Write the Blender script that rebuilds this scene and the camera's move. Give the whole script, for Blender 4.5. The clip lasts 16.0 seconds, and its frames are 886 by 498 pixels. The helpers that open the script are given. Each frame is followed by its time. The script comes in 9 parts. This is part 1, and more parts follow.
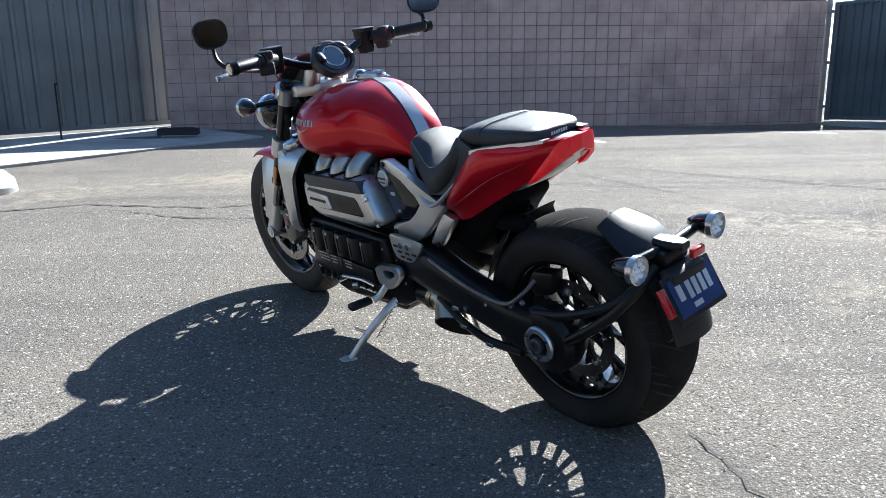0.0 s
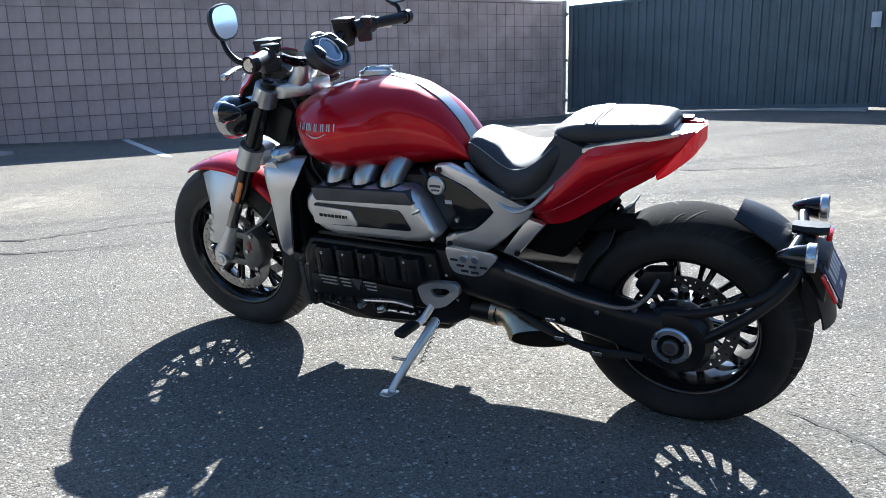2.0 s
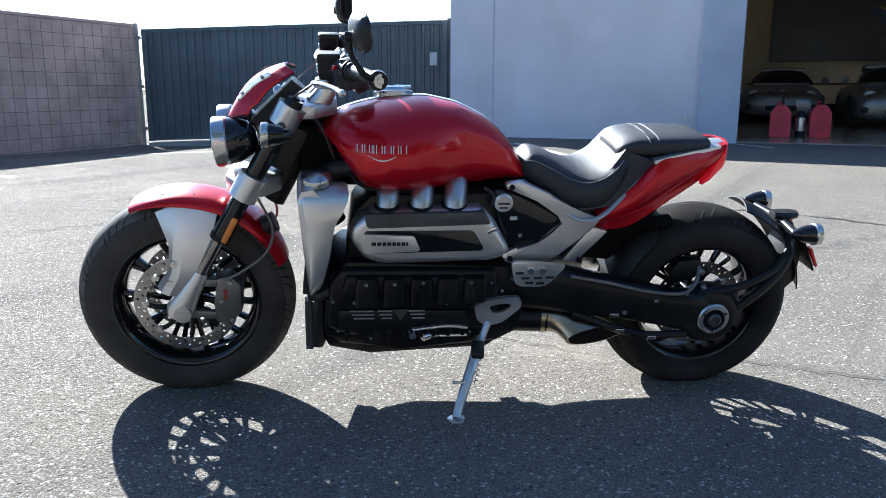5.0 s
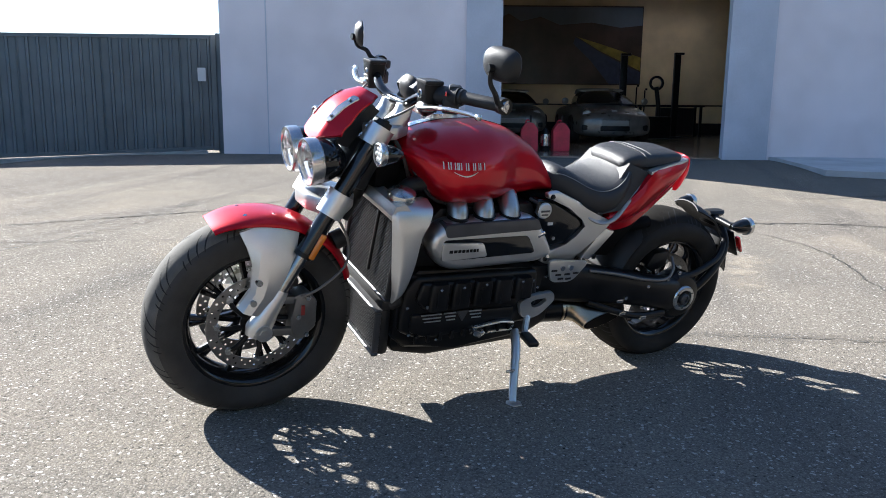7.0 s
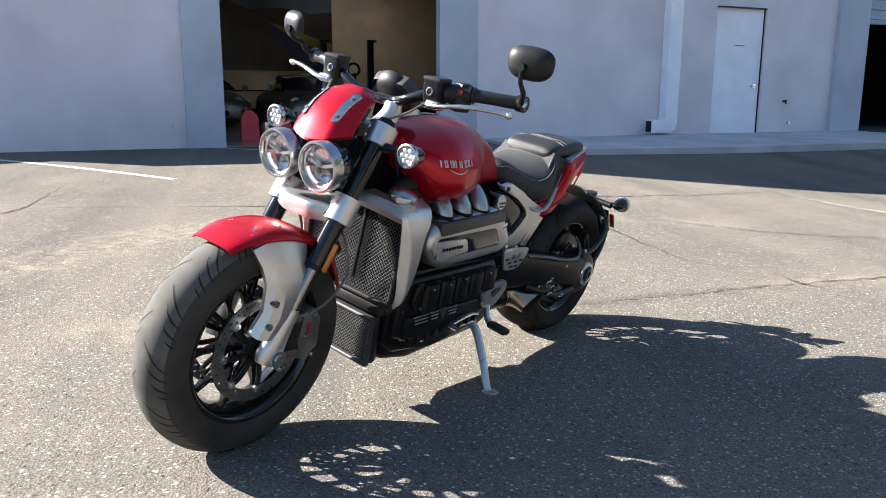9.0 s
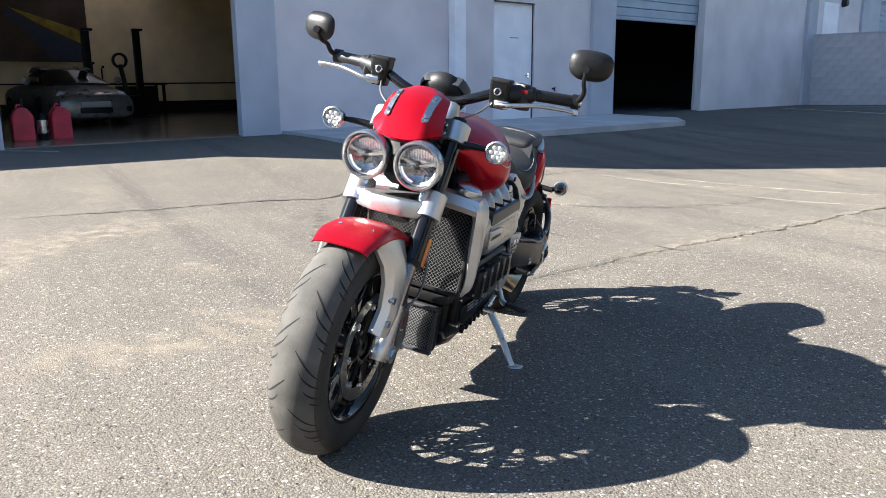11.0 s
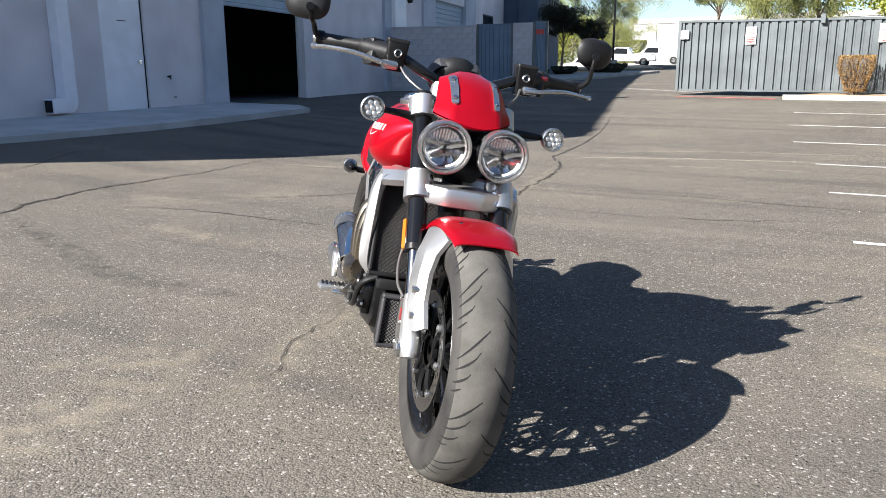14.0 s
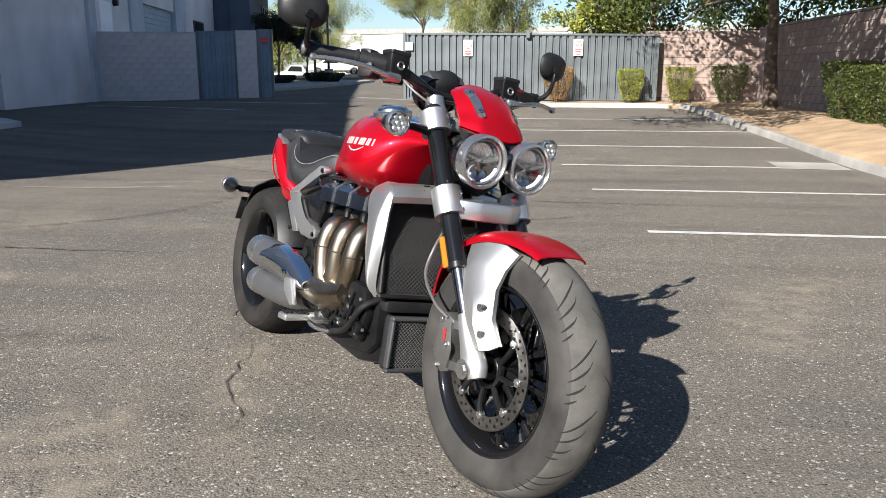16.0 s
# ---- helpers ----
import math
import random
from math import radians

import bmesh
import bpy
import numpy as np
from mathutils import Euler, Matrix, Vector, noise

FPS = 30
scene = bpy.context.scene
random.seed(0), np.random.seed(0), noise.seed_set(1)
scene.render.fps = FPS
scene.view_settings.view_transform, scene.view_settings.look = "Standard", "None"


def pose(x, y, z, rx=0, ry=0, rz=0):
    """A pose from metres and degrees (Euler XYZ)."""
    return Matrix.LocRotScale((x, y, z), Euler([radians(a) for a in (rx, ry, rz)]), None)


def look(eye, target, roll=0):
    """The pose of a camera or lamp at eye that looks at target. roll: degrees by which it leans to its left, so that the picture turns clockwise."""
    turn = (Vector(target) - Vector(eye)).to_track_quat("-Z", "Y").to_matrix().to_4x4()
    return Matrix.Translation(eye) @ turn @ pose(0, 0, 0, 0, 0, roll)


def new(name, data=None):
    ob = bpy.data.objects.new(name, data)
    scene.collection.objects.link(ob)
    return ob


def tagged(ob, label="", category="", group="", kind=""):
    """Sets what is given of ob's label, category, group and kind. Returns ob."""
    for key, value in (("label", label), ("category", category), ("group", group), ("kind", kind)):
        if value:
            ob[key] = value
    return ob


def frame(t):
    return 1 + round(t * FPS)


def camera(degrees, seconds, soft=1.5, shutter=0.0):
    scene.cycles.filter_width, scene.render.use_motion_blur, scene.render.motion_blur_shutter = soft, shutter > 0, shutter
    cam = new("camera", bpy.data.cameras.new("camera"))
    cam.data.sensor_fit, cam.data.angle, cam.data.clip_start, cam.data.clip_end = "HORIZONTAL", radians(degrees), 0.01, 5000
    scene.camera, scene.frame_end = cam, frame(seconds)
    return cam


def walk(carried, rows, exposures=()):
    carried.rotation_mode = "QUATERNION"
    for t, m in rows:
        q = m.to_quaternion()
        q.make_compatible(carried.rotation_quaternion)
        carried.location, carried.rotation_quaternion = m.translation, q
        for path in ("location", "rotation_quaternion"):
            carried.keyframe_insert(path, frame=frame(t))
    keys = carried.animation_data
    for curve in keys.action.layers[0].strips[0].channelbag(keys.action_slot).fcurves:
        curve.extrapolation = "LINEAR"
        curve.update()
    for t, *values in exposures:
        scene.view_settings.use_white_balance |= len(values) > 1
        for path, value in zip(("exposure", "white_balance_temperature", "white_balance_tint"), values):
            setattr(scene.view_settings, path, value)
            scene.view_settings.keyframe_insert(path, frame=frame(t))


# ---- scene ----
cam = camera(59.9, 16.0, soft=0.6)
ROWS = [
    (0.0, -0.006, -0.004, 1.074, 76.81, 0.68, -0.47),
    (0.5, -0.249, 0.077, 1.077, 76.69, 0.95, -6.22),
    (1.0, -0.486, 0.161, 1.072, 76.58, 1.15, -11.52),
    (1.5, -0.746, 0.274, 1.078, 76.53, 1.21, -16.50),
    (2.0, -0.980, 0.422, 1.069, 76.54, 1.33, -21.49),
    (2.5, -1.186, 0.601, 1.086, 76.60, 1.41, -26.85),
    (3.0, -1.415, 0.758, 1.075, 76.51, 1.52, -32.84),
    (3.5, -1.628, 0.901, 1.052, 76.44, 1.49, -39.18),
    (6.0, -2.599, 1.868, 1.078, 79.55, -0.73, -67.82),
    (6.5, -2.781, 2.102, 1.085, 79.66, -0.73, -72.76),
    (7.0, -2.865, 2.321, 1.078, 79.53, -0.62, -78.14),
    (7.5, -2.869, 2.566, 1.088, 79.29, -0.59, -83.96),
    (8.0, -2.895, 2.807, 1.091, 79.05, -0.49, -90.21),
    (8.5, -2.907, 3.062, 1.095, 78.78, -0.39, -96.48),
    (9.0, -2.832, 3.311, 1.109, 78.62, -0.18, -102.33),
    (9.5, -2.758, 3.533, 1.116, 78.35, 0.03, -107.46),
    (10.0, -2.739, 3.786, 1.125, 78.13, 0.18, -111.91),
    (12.5, -2.169, 4.757, 1.165, 77.24, 0.79, -134.82),
    (13.0, -1.950, 4.877, 1.161, 77.02, 0.76, -140.27),
    (13.5, -1.747, 5.017, 1.151, 76.82, 0.58, -145.95),
    (14.0, -1.528, 5.131, 1.151, 76.73, 0.25, -151.88),
    (14.5, -1.303, 5.176, 1.152, 76.84, -0.04, -157.83),
    (15.0, -1.100, 5.223, 1.172, 77.09, -0.04, -163.48),
    (15.5, -0.880, 5.291, 1.178, 77.27, 0.02, -168.65),
    (16.0, -0.692, 5.340, 1.165, 77.31, -0.04, -173.16),
]
walk(cam, [(t, pose(x, y, z, rx, ry, rz)) for t, x, y, z, rx, ry, rz in ROWS],
     exposures=[(0.0, 2.2, 5350, 6), (1.5, 2.35, 5250, 5), (3.5, 2.45, 5200, 5), (6.0, 2.35, 5400, 7), (9.0, 2.42, 5950, 8), (10.0, 2.45, 5950, 8), (12.5, 2.15, 5850, 9), (16.0, 1.4, 5900, 9)])

# world and sun
SUN_AZ, SUN_EL = 63.5, 32.0
world = bpy.data.worlds.new("world")
scene.world = world
world.use_nodes = True
wn = world.node_tree
sky = wn.nodes.new("ShaderNodeTexSky")
sky.sky_type, sky.sun_disc = "NISHITA", False
sky.sun_elevation, sky.sun_rotation = radians(SUN_EL), radians(90 - SUN_AZ)
sky.air_density, sky.dust_density, sky.ozone_density = 1.0, 0.6, 2.2
wn.links.new(sky.outputs["Color"], wn.nodes["Background"].inputs["Color"])
wn.nodes["Background"].inputs["Strength"].default_value = 0.050
sun = new("sun", bpy.data.lights.new("sun", "SUN"))
sun.data.energy, sun.data.angle, sun.data.color = 5.0, radians(0.53), (1.0, 0.895, 0.765)
sun_dir = Vector((math.cos(radians(SUN_AZ)) * math.cos(radians(SUN_EL)), math.sin(radians(SUN_AZ)) * math.cos(radians(SUN_EL)), math.sin(radians(SUN_EL))))
sun.matrix_world = look(sun_dir * 60, (0, 0, 0))
# ---- materials ----
def mat(name, col, rough=0.5, metal=0.0, var=0.12, scale=6.0, bump=0.0, bscale=80.0, coat=0.0, col2=None, rvar=0.1, grain=0.05, gscale=220.0, island=0.0, spec=0.5):
    """A surface with variation at two scales, fine relief and uneven gloss."""
    m = bpy.data.materials.new(name)
    m.use_nodes = True
    nt, p = m.node_tree, m.node_tree.nodes["Principled BSDF"]
    n, l = nt.nodes.new, nt.links.new
    tc = n("ShaderNodeTexCoord")
    big = n("ShaderNodeTexNoise"); big.inputs["Scale"].default_value = scale; big.inputs["Detail"].default_value = 6
    small = n("ShaderNodeTexNoise"); small.inputs["Scale"].default_value = gscale; small.inputs["Detail"].default_value = 3
    l(tc.outputs["Object"], big.inputs["Vector"]); l(tc.outputs["Object"], small.inputs["Vector"])
    c2 = col2 or tuple(min(1.0, c * (1 + 2.2 * var)) for c in col)
    ramp = n("ShaderNodeMapRange"); ramp.inputs[1].default_value = 0.35; ramp.inputs[2].default_value = 0.68
    l(big.outputs["Fac"], ramp.inputs[0])
    mix = n("ShaderNodeMix"); mix.data_type = "RGBA"
    mix.inputs[6].default_value = (*[c * (1 - var) for c in col], 1); mix.inputs[7].default_value = (*c2, 1)
    l(ramp.outputs[0], mix.inputs[0])
    hsv = n("ShaderNodeHueSaturation")
    l(mix.outputs[2], hsv.inputs["Color"])
    vr = n("ShaderNodeMapRange"); vr.inputs[1].default_value = 0.3; vr.inputs[2].default_value = 0.7
    vr.inputs[3].default_value = 1 - grain; vr.inputs[4].default_value = 1 + grain
    l(small.outputs["Fac"], vr.inputs[0])
    if island:
        oi = n("ShaderNodeObjectInfo")
        ir = n("ShaderNodeMapRange"); ir.inputs[3].default_value = 1 - island; ir.inputs[4].default_value = 1 + island
        l(oi.outputs["Random"], ir.inputs[0])
        mu = n("ShaderNodeMath"); mu.operation = "MULTIPLY"
        l(vr.outputs[0], mu.inputs[0]); l(ir.outputs[0], mu.inputs[1]); l(mu.outputs[0], hsv.inputs["Value"])
    else:
        l(vr.outputs[0], hsv.inputs["Value"])
    l(hsv.outputs["Color"], p.inputs["Base Color"])
    rr = n("ShaderNodeMapRange"); rr.inputs[3].default_value = max(0.02, rough - rvar); rr.inputs[4].default_value = min(1, rough + rvar)
    l(big.outputs["Fac"], rr.inputs[0]); l(rr.outputs[0], p.inputs["Roughness"])
    p.inputs["Metallic"].default_value = metal; p.inputs["Specular IOR Level"].default_value = spec
    p.inputs["Coat Weight"].default_value = coat; p.inputs["Coat Roughness"].default_value = 0.03
    if bump:
        bt = n("ShaderNodeTexNoise"); bt.inputs["Scale"].default_value = bscale; bt.inputs["Detail"].default_value = 5
        l(tc.outputs["Object"], bt.inputs["Vector"])
        bp = n("ShaderNodeBump"); bp.inputs["Strength"].default_value = bump; bp.inputs["Distance"].default_value = 0.01
        l(bt.outputs["Fac"], bp.inputs["Height"]); l(bp.outputs["Normal"], p.inputs["Normal"])
    return m


def emissive(name, col, strength):
    m = mat(name, col, 0.3)
    p = m.node_tree.nodes["Principled BSDF"]
    p.inputs["Emission Color"].default_value = (*col, 1); p.inputs["Emission Strength"].default_value = strength
    return m


def glass(name, col=(1, 1, 1), rough=0.0, ior=1.45):
    m = bpy.data.materials.new(name)
    m.use_nodes = True
    p = m.node_tree.nodes["Principled BSDF"]
    p.inputs["Base Color"].default_value = (*col, 1); p.inputs["Roughness"].default_value = rough
    p.inputs["Transmission Weight"].default_value = 1.0; p.inputs["IOR"].default_value = ior
    return m


def asphalt_material():
    m = bpy.data.materials.new("worn_asphalt")
    m.use_nodes = True
    nt, p = m.node_tree, m.node_tree.nodes["Principled BSDF"]
    n, l = nt.nodes.new, nt.links.new
    tc = n("ShaderNodeTexCoord")
    def noise_node(s, d=6, dist=0.0):
        k = n("ShaderNodeTexNoise"); k.inputs["Scale"].default_value = s; k.inputs["Detail"].default_value = d; k.inputs["Distortion"].default_value = dist
        l(tc.outputs["Object"], k.inputs["Vector"]); return k
    def rng(src, a, b, c, d):
        k = n("ShaderNodeMapRange"); k.inputs[1].default_value = a; k.inputs[2].default_value = b; k.inputs[3].default_value = c; k.inputs[4].default_value = d
        l(src, k.inputs[0]); return k.outputs[0]
    def mixc(f, a, b):
        k = n("ShaderNodeMix"); k.data_type = "RGBA"
        l(f, k.inputs[0])
        for s, v in ((6, a), (7, b)):
            if isinstance(v, tuple): k.inputs[s].default_value = (*v, 1)
            else: l(v, k.inputs[s])
        return k.outputs[2]
    def vor_node(s):
        k = n("ShaderNodeTexVoronoi"); k.inputs["Scale"].default_value = s
        l(tc.outputs["Object"], k.inputs["Vector"]); return k
    big = noise_node(0.20, 5, 0.8); mid = noise_node(1.3, 7, 0.5); fine = noise_node(38, 5); dust = noise_node(0.45, 8, 1.2)
    # long faint tyre streaks across the lot
    mp = n("ShaderNodeMapping"); mp.inputs["Rotation"].default_value = (0, 0, 0.25); mp.inputs["Scale"].default_value = (0.10, 1.5, 1)
    l(tc.outputs["Object"], mp.inputs["Vector"])
    streak = n("ShaderNodeTexNoise"); streak.inputs["Scale"].default_value = 1.0; streak.inputs["Detail"].default_value = 7; streak.inputs["Distortion"].default_value = 0.5
    l(mp.outputs[0], streak.inputs["Vector"])
    base = mixc(rng(big.outputs["Fac"], 0.35, 0.65, 0, 1), (0.152, 0.137, 0.118), (0.202, 0.180, 0.148))
    base = mixc(rng(mid.outputs["Fac"], 0.48, 0.72, 0, 0.5), base, (0.224, 0.196, 0.161))
    base = mixc(rng(dust.outputs["Fac"], 0.55, 0.72, 0, 0.6), base, (0.270, 0.233, 0.182))
    base = mixc(rng(streak.outputs["Fac"], 0.54, 0.66, 0, 0.4), base, (0.261, 0.229, 0.187))
    base = mixc(rng(streak.outputs["Fac"], 0.34, 0.46, 0.45, 0), base, (0.079, 0.076, 0.072))
    vor, vor2, vor3 = vor_node(120), vor_node(260), vor_node(34)
    vor.feature = vor2.feature = "F1"
    sep = n("ShaderNodeSeparateColor"); l(vor.outputs["Color"], sep.inputs[0])
    sep2 = n("ShaderNodeSeparateColor"); l(vor2.outputs["Color"], sep2.inputs[0])
    sep3 = n("ShaderNodeSeparateColor"); l(vor3.outputs["Color"], sep3.inputs[0])
    pits, grit = noise_node(62, 5, 0.3), noise_node(330, 2)
    # stones of uneven tone in a darker binder, with small pits where stones are gone
    base = mixc(rng(sep.outputs[0], 0.0, 1.0, 0.0, 0.34), base, (0.075, 0.071, 0.066))
    base = mixc(rng(sep2.outputs[0], 0.3, 1.0, 0.0, 0.30), base, (0.06, 0.058, 0.055))
    base = mixc(rng(vor.outputs["Distance"], 0.42, 0.72, 0.0, 0.45), base, (0.05, 0.048, 0.045))
    base = mixc(rng(pits.outputs["Fac"], 0.30, 0.40, 0.75, 0.0), base, (0.035, 0.034, 0.032))
    base = mixc(rng(sep.outputs[1], 0.955, 0.97, 0.0, 0.7), base, (0.40, 0.38, 0.35))
    base = mixc(rng(sep2.outputs[1], 0.94, 0.97, 0.0, 0.5), base, (0.36, 0.335, 0.30))
    chip = n("ShaderNodeMath"); chip.operation = "MULTIPLY"
    l(rng(sep3.outputs[0], 0.95, 0.96, 0, 1), chip.inputs[0]); l(rng(vor3.outputs["Distance"], 0.13, 0.17, 1, 0), chip.inputs[1])
    base = mixc(chip.outputs[0], base, (0.032, 0.031, 0.030))
    l(base, p.inputs["Base Color"])
    l(rng(sep2.outputs[2], 0, 1, 0.6, 0.95), p.inputs["Roughness"])
    l(rng(sep2.outputs[2], 0.0, 0.08, 0.30, 0.0), p.inputs["Specular IOR Level"])
    def height(fac, src, add):
        k = n("ShaderNodeMath"); k.operation = "MULTIPLY_ADD"; k.inputs[1].default_value = fac
        l(src, k.inputs[0])
        if add is None: k.inputs[2].default_value = 0.0
        else: l(add, k.inputs[2])
        return k.outputs[0]
    h = height(-0.9, vor.outputs["Distance"], None)
    h = height(-0.35, vor2.outputs["Distance"], h)
    h = height(0.6, rng(pits.outputs["Fac"], 0.30, 0.44, 0, 1), h)
    h = height(0.25, grit.outputs["Fac"], h)
    h = height(-1.0, chip.outputs[0], h)
    bp = n("ShaderNodeBump"); bp.inputs["Strength"].default_value = 0.62; bp.inputs["Distance"].default_value = 0.0040
    l(h, bp.inputs["Height"]); l(bp.outputs["Normal"], p.inputs["Normal"])
    return m


def smear_material(name, col, strength):
    """A thin film that fades out towards its rim, broken up by noise."""
    m = mat(name, col, 0.9, 0, 0.15, 3, spec=0.1)
    nt, p = m.node_tree, m.node_tree.nodes["Principled BSDF"]
    tc = nt.nodes.new("ShaderNodeTexCoord"); uv = nt.nodes.new("ShaderNodeAttribute"); uv.attribute_name = "fade"
    nz = nt.nodes.new("ShaderNodeTexNoise"); nz.inputs["Scale"].default_value = 9; nz.inputs["Detail"].default_value = 8
    nt.links.new(tc.outputs["Object"], nz.inputs["Vector"])
    mr = nt.nodes.new("ShaderNodeMapRange"); mr.inputs[1].default_value = 0.38; mr.inputs[2].default_value = 0.66; mr.inputs[4].default_value = strength
    nt.links.new(nz.outputs["Fac"], mr.inputs[0])
    mu = nt.nodes.new("ShaderNodeMath"); mu.operation = "MULTIPLY"
    nt.links.new(mr.outputs[0], mu.inputs[0]); nt.links.new(uv.outputs["Fac"], mu.inputs[1])
    nt.links.new(mu.outputs[0], p.inputs["Alpha"])
    return m


ASPHALT = asphalt_material()
DUST = smear_material("tan_dust_film", (0.235, 0.205, 0.16), 0.55)
RUBBER = smear_material("tyre_rubber_smear", (0.06, 0.059, 0.058), 0.5)
GHOST = smear_material("worn_pale_line", (0.32, 0.28, 0.225), 0.8)
RED = mat("red_metallic_paint", (0.36, 0.0022, 0.010), 0.36, 0.45, 0.05, 3, coat=0.5, grain=0.03, gscale=900, rvar=0.03, spec=0.05)
SILVER = mat("satin_silver_paint", (0.55, 0.55, 0.545), 0.40, 0.92, 0.06, 5, grain=0.05, gscale=500, bump=0.02, bscale=500)
BRUSHED = mat("brushed_aluminium", (0.5084, 0.5084, 0.5002), 0.27, 0.95, 0.05, 8, bump=0.03, bscale=400)
CHROME = mat("chrome", (0.675, 0.675, 0.684), 0.08, 1.0, 0.03, 8, rvar=0.04)
STEEL = mat("heat_tinted_steel", (0.36, 0.295, 0.205), 0.30, 1.0, 0.15, 5, col2=(0.42, 0.37, 0.30), rvar=0.08)
DISC = mat("drilled_disc_steel", (0.28, 0.273, 0.265), 0.30, 1.0, 0.1, 20, bump=0.05, bscale=300)
BLACKM = mat("satin_black_metal", (0.007, 0.007, 0.0075), 0.32, 0.0, 0.3, 10, bump=0.04, bscale=300, rvar=0.1, spec=0.2)
BLACKG = mat("gloss_black_paint", (0.006, 0.006, 0.0065), 0.10, 0.0, 0.1, 6, coat=0.35, rvar=0.04, spec=0.25)
BLACKP = mat("black_plastic", (0.010, 0.010, 0.0105), 0.46, 0.0, 0.2, 12, bump=0.08, bscale=500, spec=0.3)
GREYP = mat("dark_grey_cast_cover", (0.049, 0.049, 0.0525), 0.45, 0.3, 0.12, 9, bump=0.1, bscale=400)
TYRE = mat("dusty_tyre_rubber", (0.026, 0.025, 0.024), 0.72, 0.0, 0.3, 7, spec=0.3, col2=(0.046, 0.043, 0.040), bump=0.1, bscale=250, rvar=0.1)
# darker than TREAD: the rear tyre's backlit shade is put into the colour
TREAD2 = mat("worn_rear_tread_backlit_dark", (0.016, 0.0156, 0.015), 0.9, 0.0, 0.25, 9, col2=(0.026, 0.0245, 0.0225), bump=0.12, bscale=300, spec=0.03)
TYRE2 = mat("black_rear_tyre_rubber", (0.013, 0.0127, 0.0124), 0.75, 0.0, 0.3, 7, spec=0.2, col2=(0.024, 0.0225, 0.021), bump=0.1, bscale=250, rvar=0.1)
# DISC with the shadow round the rear disc mixed into its colour
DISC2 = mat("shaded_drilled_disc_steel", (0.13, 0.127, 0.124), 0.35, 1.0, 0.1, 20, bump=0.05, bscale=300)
TREAD = mat("dusty_tread_rubber", (0.072, 0.069, 0.063), 0.85, 0.0, 0.25, 9, col2=(0.105, 0.10, 0.09), bump=0.12, bscale=300, spec=0.2)
GROOVE = mat("tyre_groove_rubber", (0.006, 0.006, 0.006), 0.9)
LEATHER = mat("black_seat_vinyl", (0.0105, 0.011, 0.0125), 0.54, 0.0, 0.2, 9, bump=0.25, bscale=420, rvar=0.08, spec=0.5)
STITCH = mat("pale_stitching", (0.16, 0.16, 0.157), 0.7)
PIPING = mat("grey_seat_piping", (0.36, 0.36, 0.36), 0.42, 0.4)
WHITE = mat("white_emblem_paint", (0.48, 0.48, 0.48), 0.35)
STRIPE = mat("silver_stripe_paint", (0.465, 0.465, 0.465), 0.25, 0.3, 0.03, 5, coat=0.9)
AMBER = mat("amber_reflector", (0.525, 0.154, 0.007), 0.2, coat=0.6)
REDLENS = mat("red_lens", (0.45, 0.01, 0.01), 0.15, coat=0.8)
TAILRED = emissive("lit_red_tail_lens", (0.50, 0.004, 0.010), 0.07)
CLEAR = glass("clear_glass", ior=1.22)
BEZEL = mat("satin_lamp_rim", (0.42, 0.42, 0.425), 0.22, 0.9, 0.06, 12)
HEADREF = mat("bright_lamp_reflector", (0.70, 0.70, 0.70), 0.20, 0.9, 0.04, 20, rvar=0.05)
DARKREF = mat("smoked_lamp_reflector", (0.26, 0.26, 0.265), 0.12, 0.9, 0.04, 20, rvar=0.05)
CALI = mat("cast_grey_caliper", (0.15, 0.147, 0.142), 0.42, 0.7, 0.1, 12, bump=0.08, bscale=300)
SMOKE = mat("dark_polished_slider", (0.24, 0.232, 0.224), 0.16, 1.0, 0.1, 9)
GALV = mat("weathered_grey_steel", (0.16, 0.16, 0.17), 0.6, 0.4)
SATING = mat("satin_grey_silencer", (0.15, 0.15, 0.154), 0.36, 0.7, 0.08, 7)
SATIN2 = mat("brushed_grey_runner", (0.34, 0.34, 0.335), 0.32, 0.9, 0.1, 9, bump=0.05, bscale=300)
MESHM = mat("radiator_grille_wire", (0.13, 0.13, 0.127), 0.5, 0.4)
RADBLK = mat("radiator_core", (0.004, 0.004, 0.0045), 0.7, spec=0.05)
PLATEB = mat("blue_plate_paint", (0.012, 0.032, 0.12), 0.4)
WIRE = mat("cable_sheath", (0.12, 0.115, 0.11), 0.4, 0.4)
SCREEN = mat("instrument_screen", (0.10, 0.13, 0.17), 0.08, coat=1.0)
HORNR = mat("caliper_red_mark", (0.22, 0.02, 0.018), 0.5)

DRL = emissive("lit_running_light", (0.75, 0.76, 0.78), 0.08)
WALKC = mat("pale_smooth_concrete", (0.40, 0.40, 0.40), 0.85, 0, 0.10, 1.5, bump=0.15, bscale=90, grain=0.06, gscale=150)
STUCCO = mat("pale_lavender_grey_stucco", (0.635, 0.585, 0.60), 0.9, 0, 0.07, 0.8, bump=0.25, bscale=70, grain=0.05, gscale=60)
STUCCOB = mat("blue_grey_painted_pier", (0.42, 0.435, 0.485), 0.85, 0, 0.08, 0.9, bump=0.22, bscale=70, grain=0.05, gscale=60)
NAVY = mat("dark_slate_blue_wall", (0.0675, 0.08625, 0.12), 0.85, 0, 0.08, 1, bump=0.2, bscale=60)
CORRG = mat("blue_grey_corrugated_steel", (0.097, 0.110, 0.117), 0.5, 0.25, 0.12, 1.5, bump=0.05, bscale=40, island=0.06)
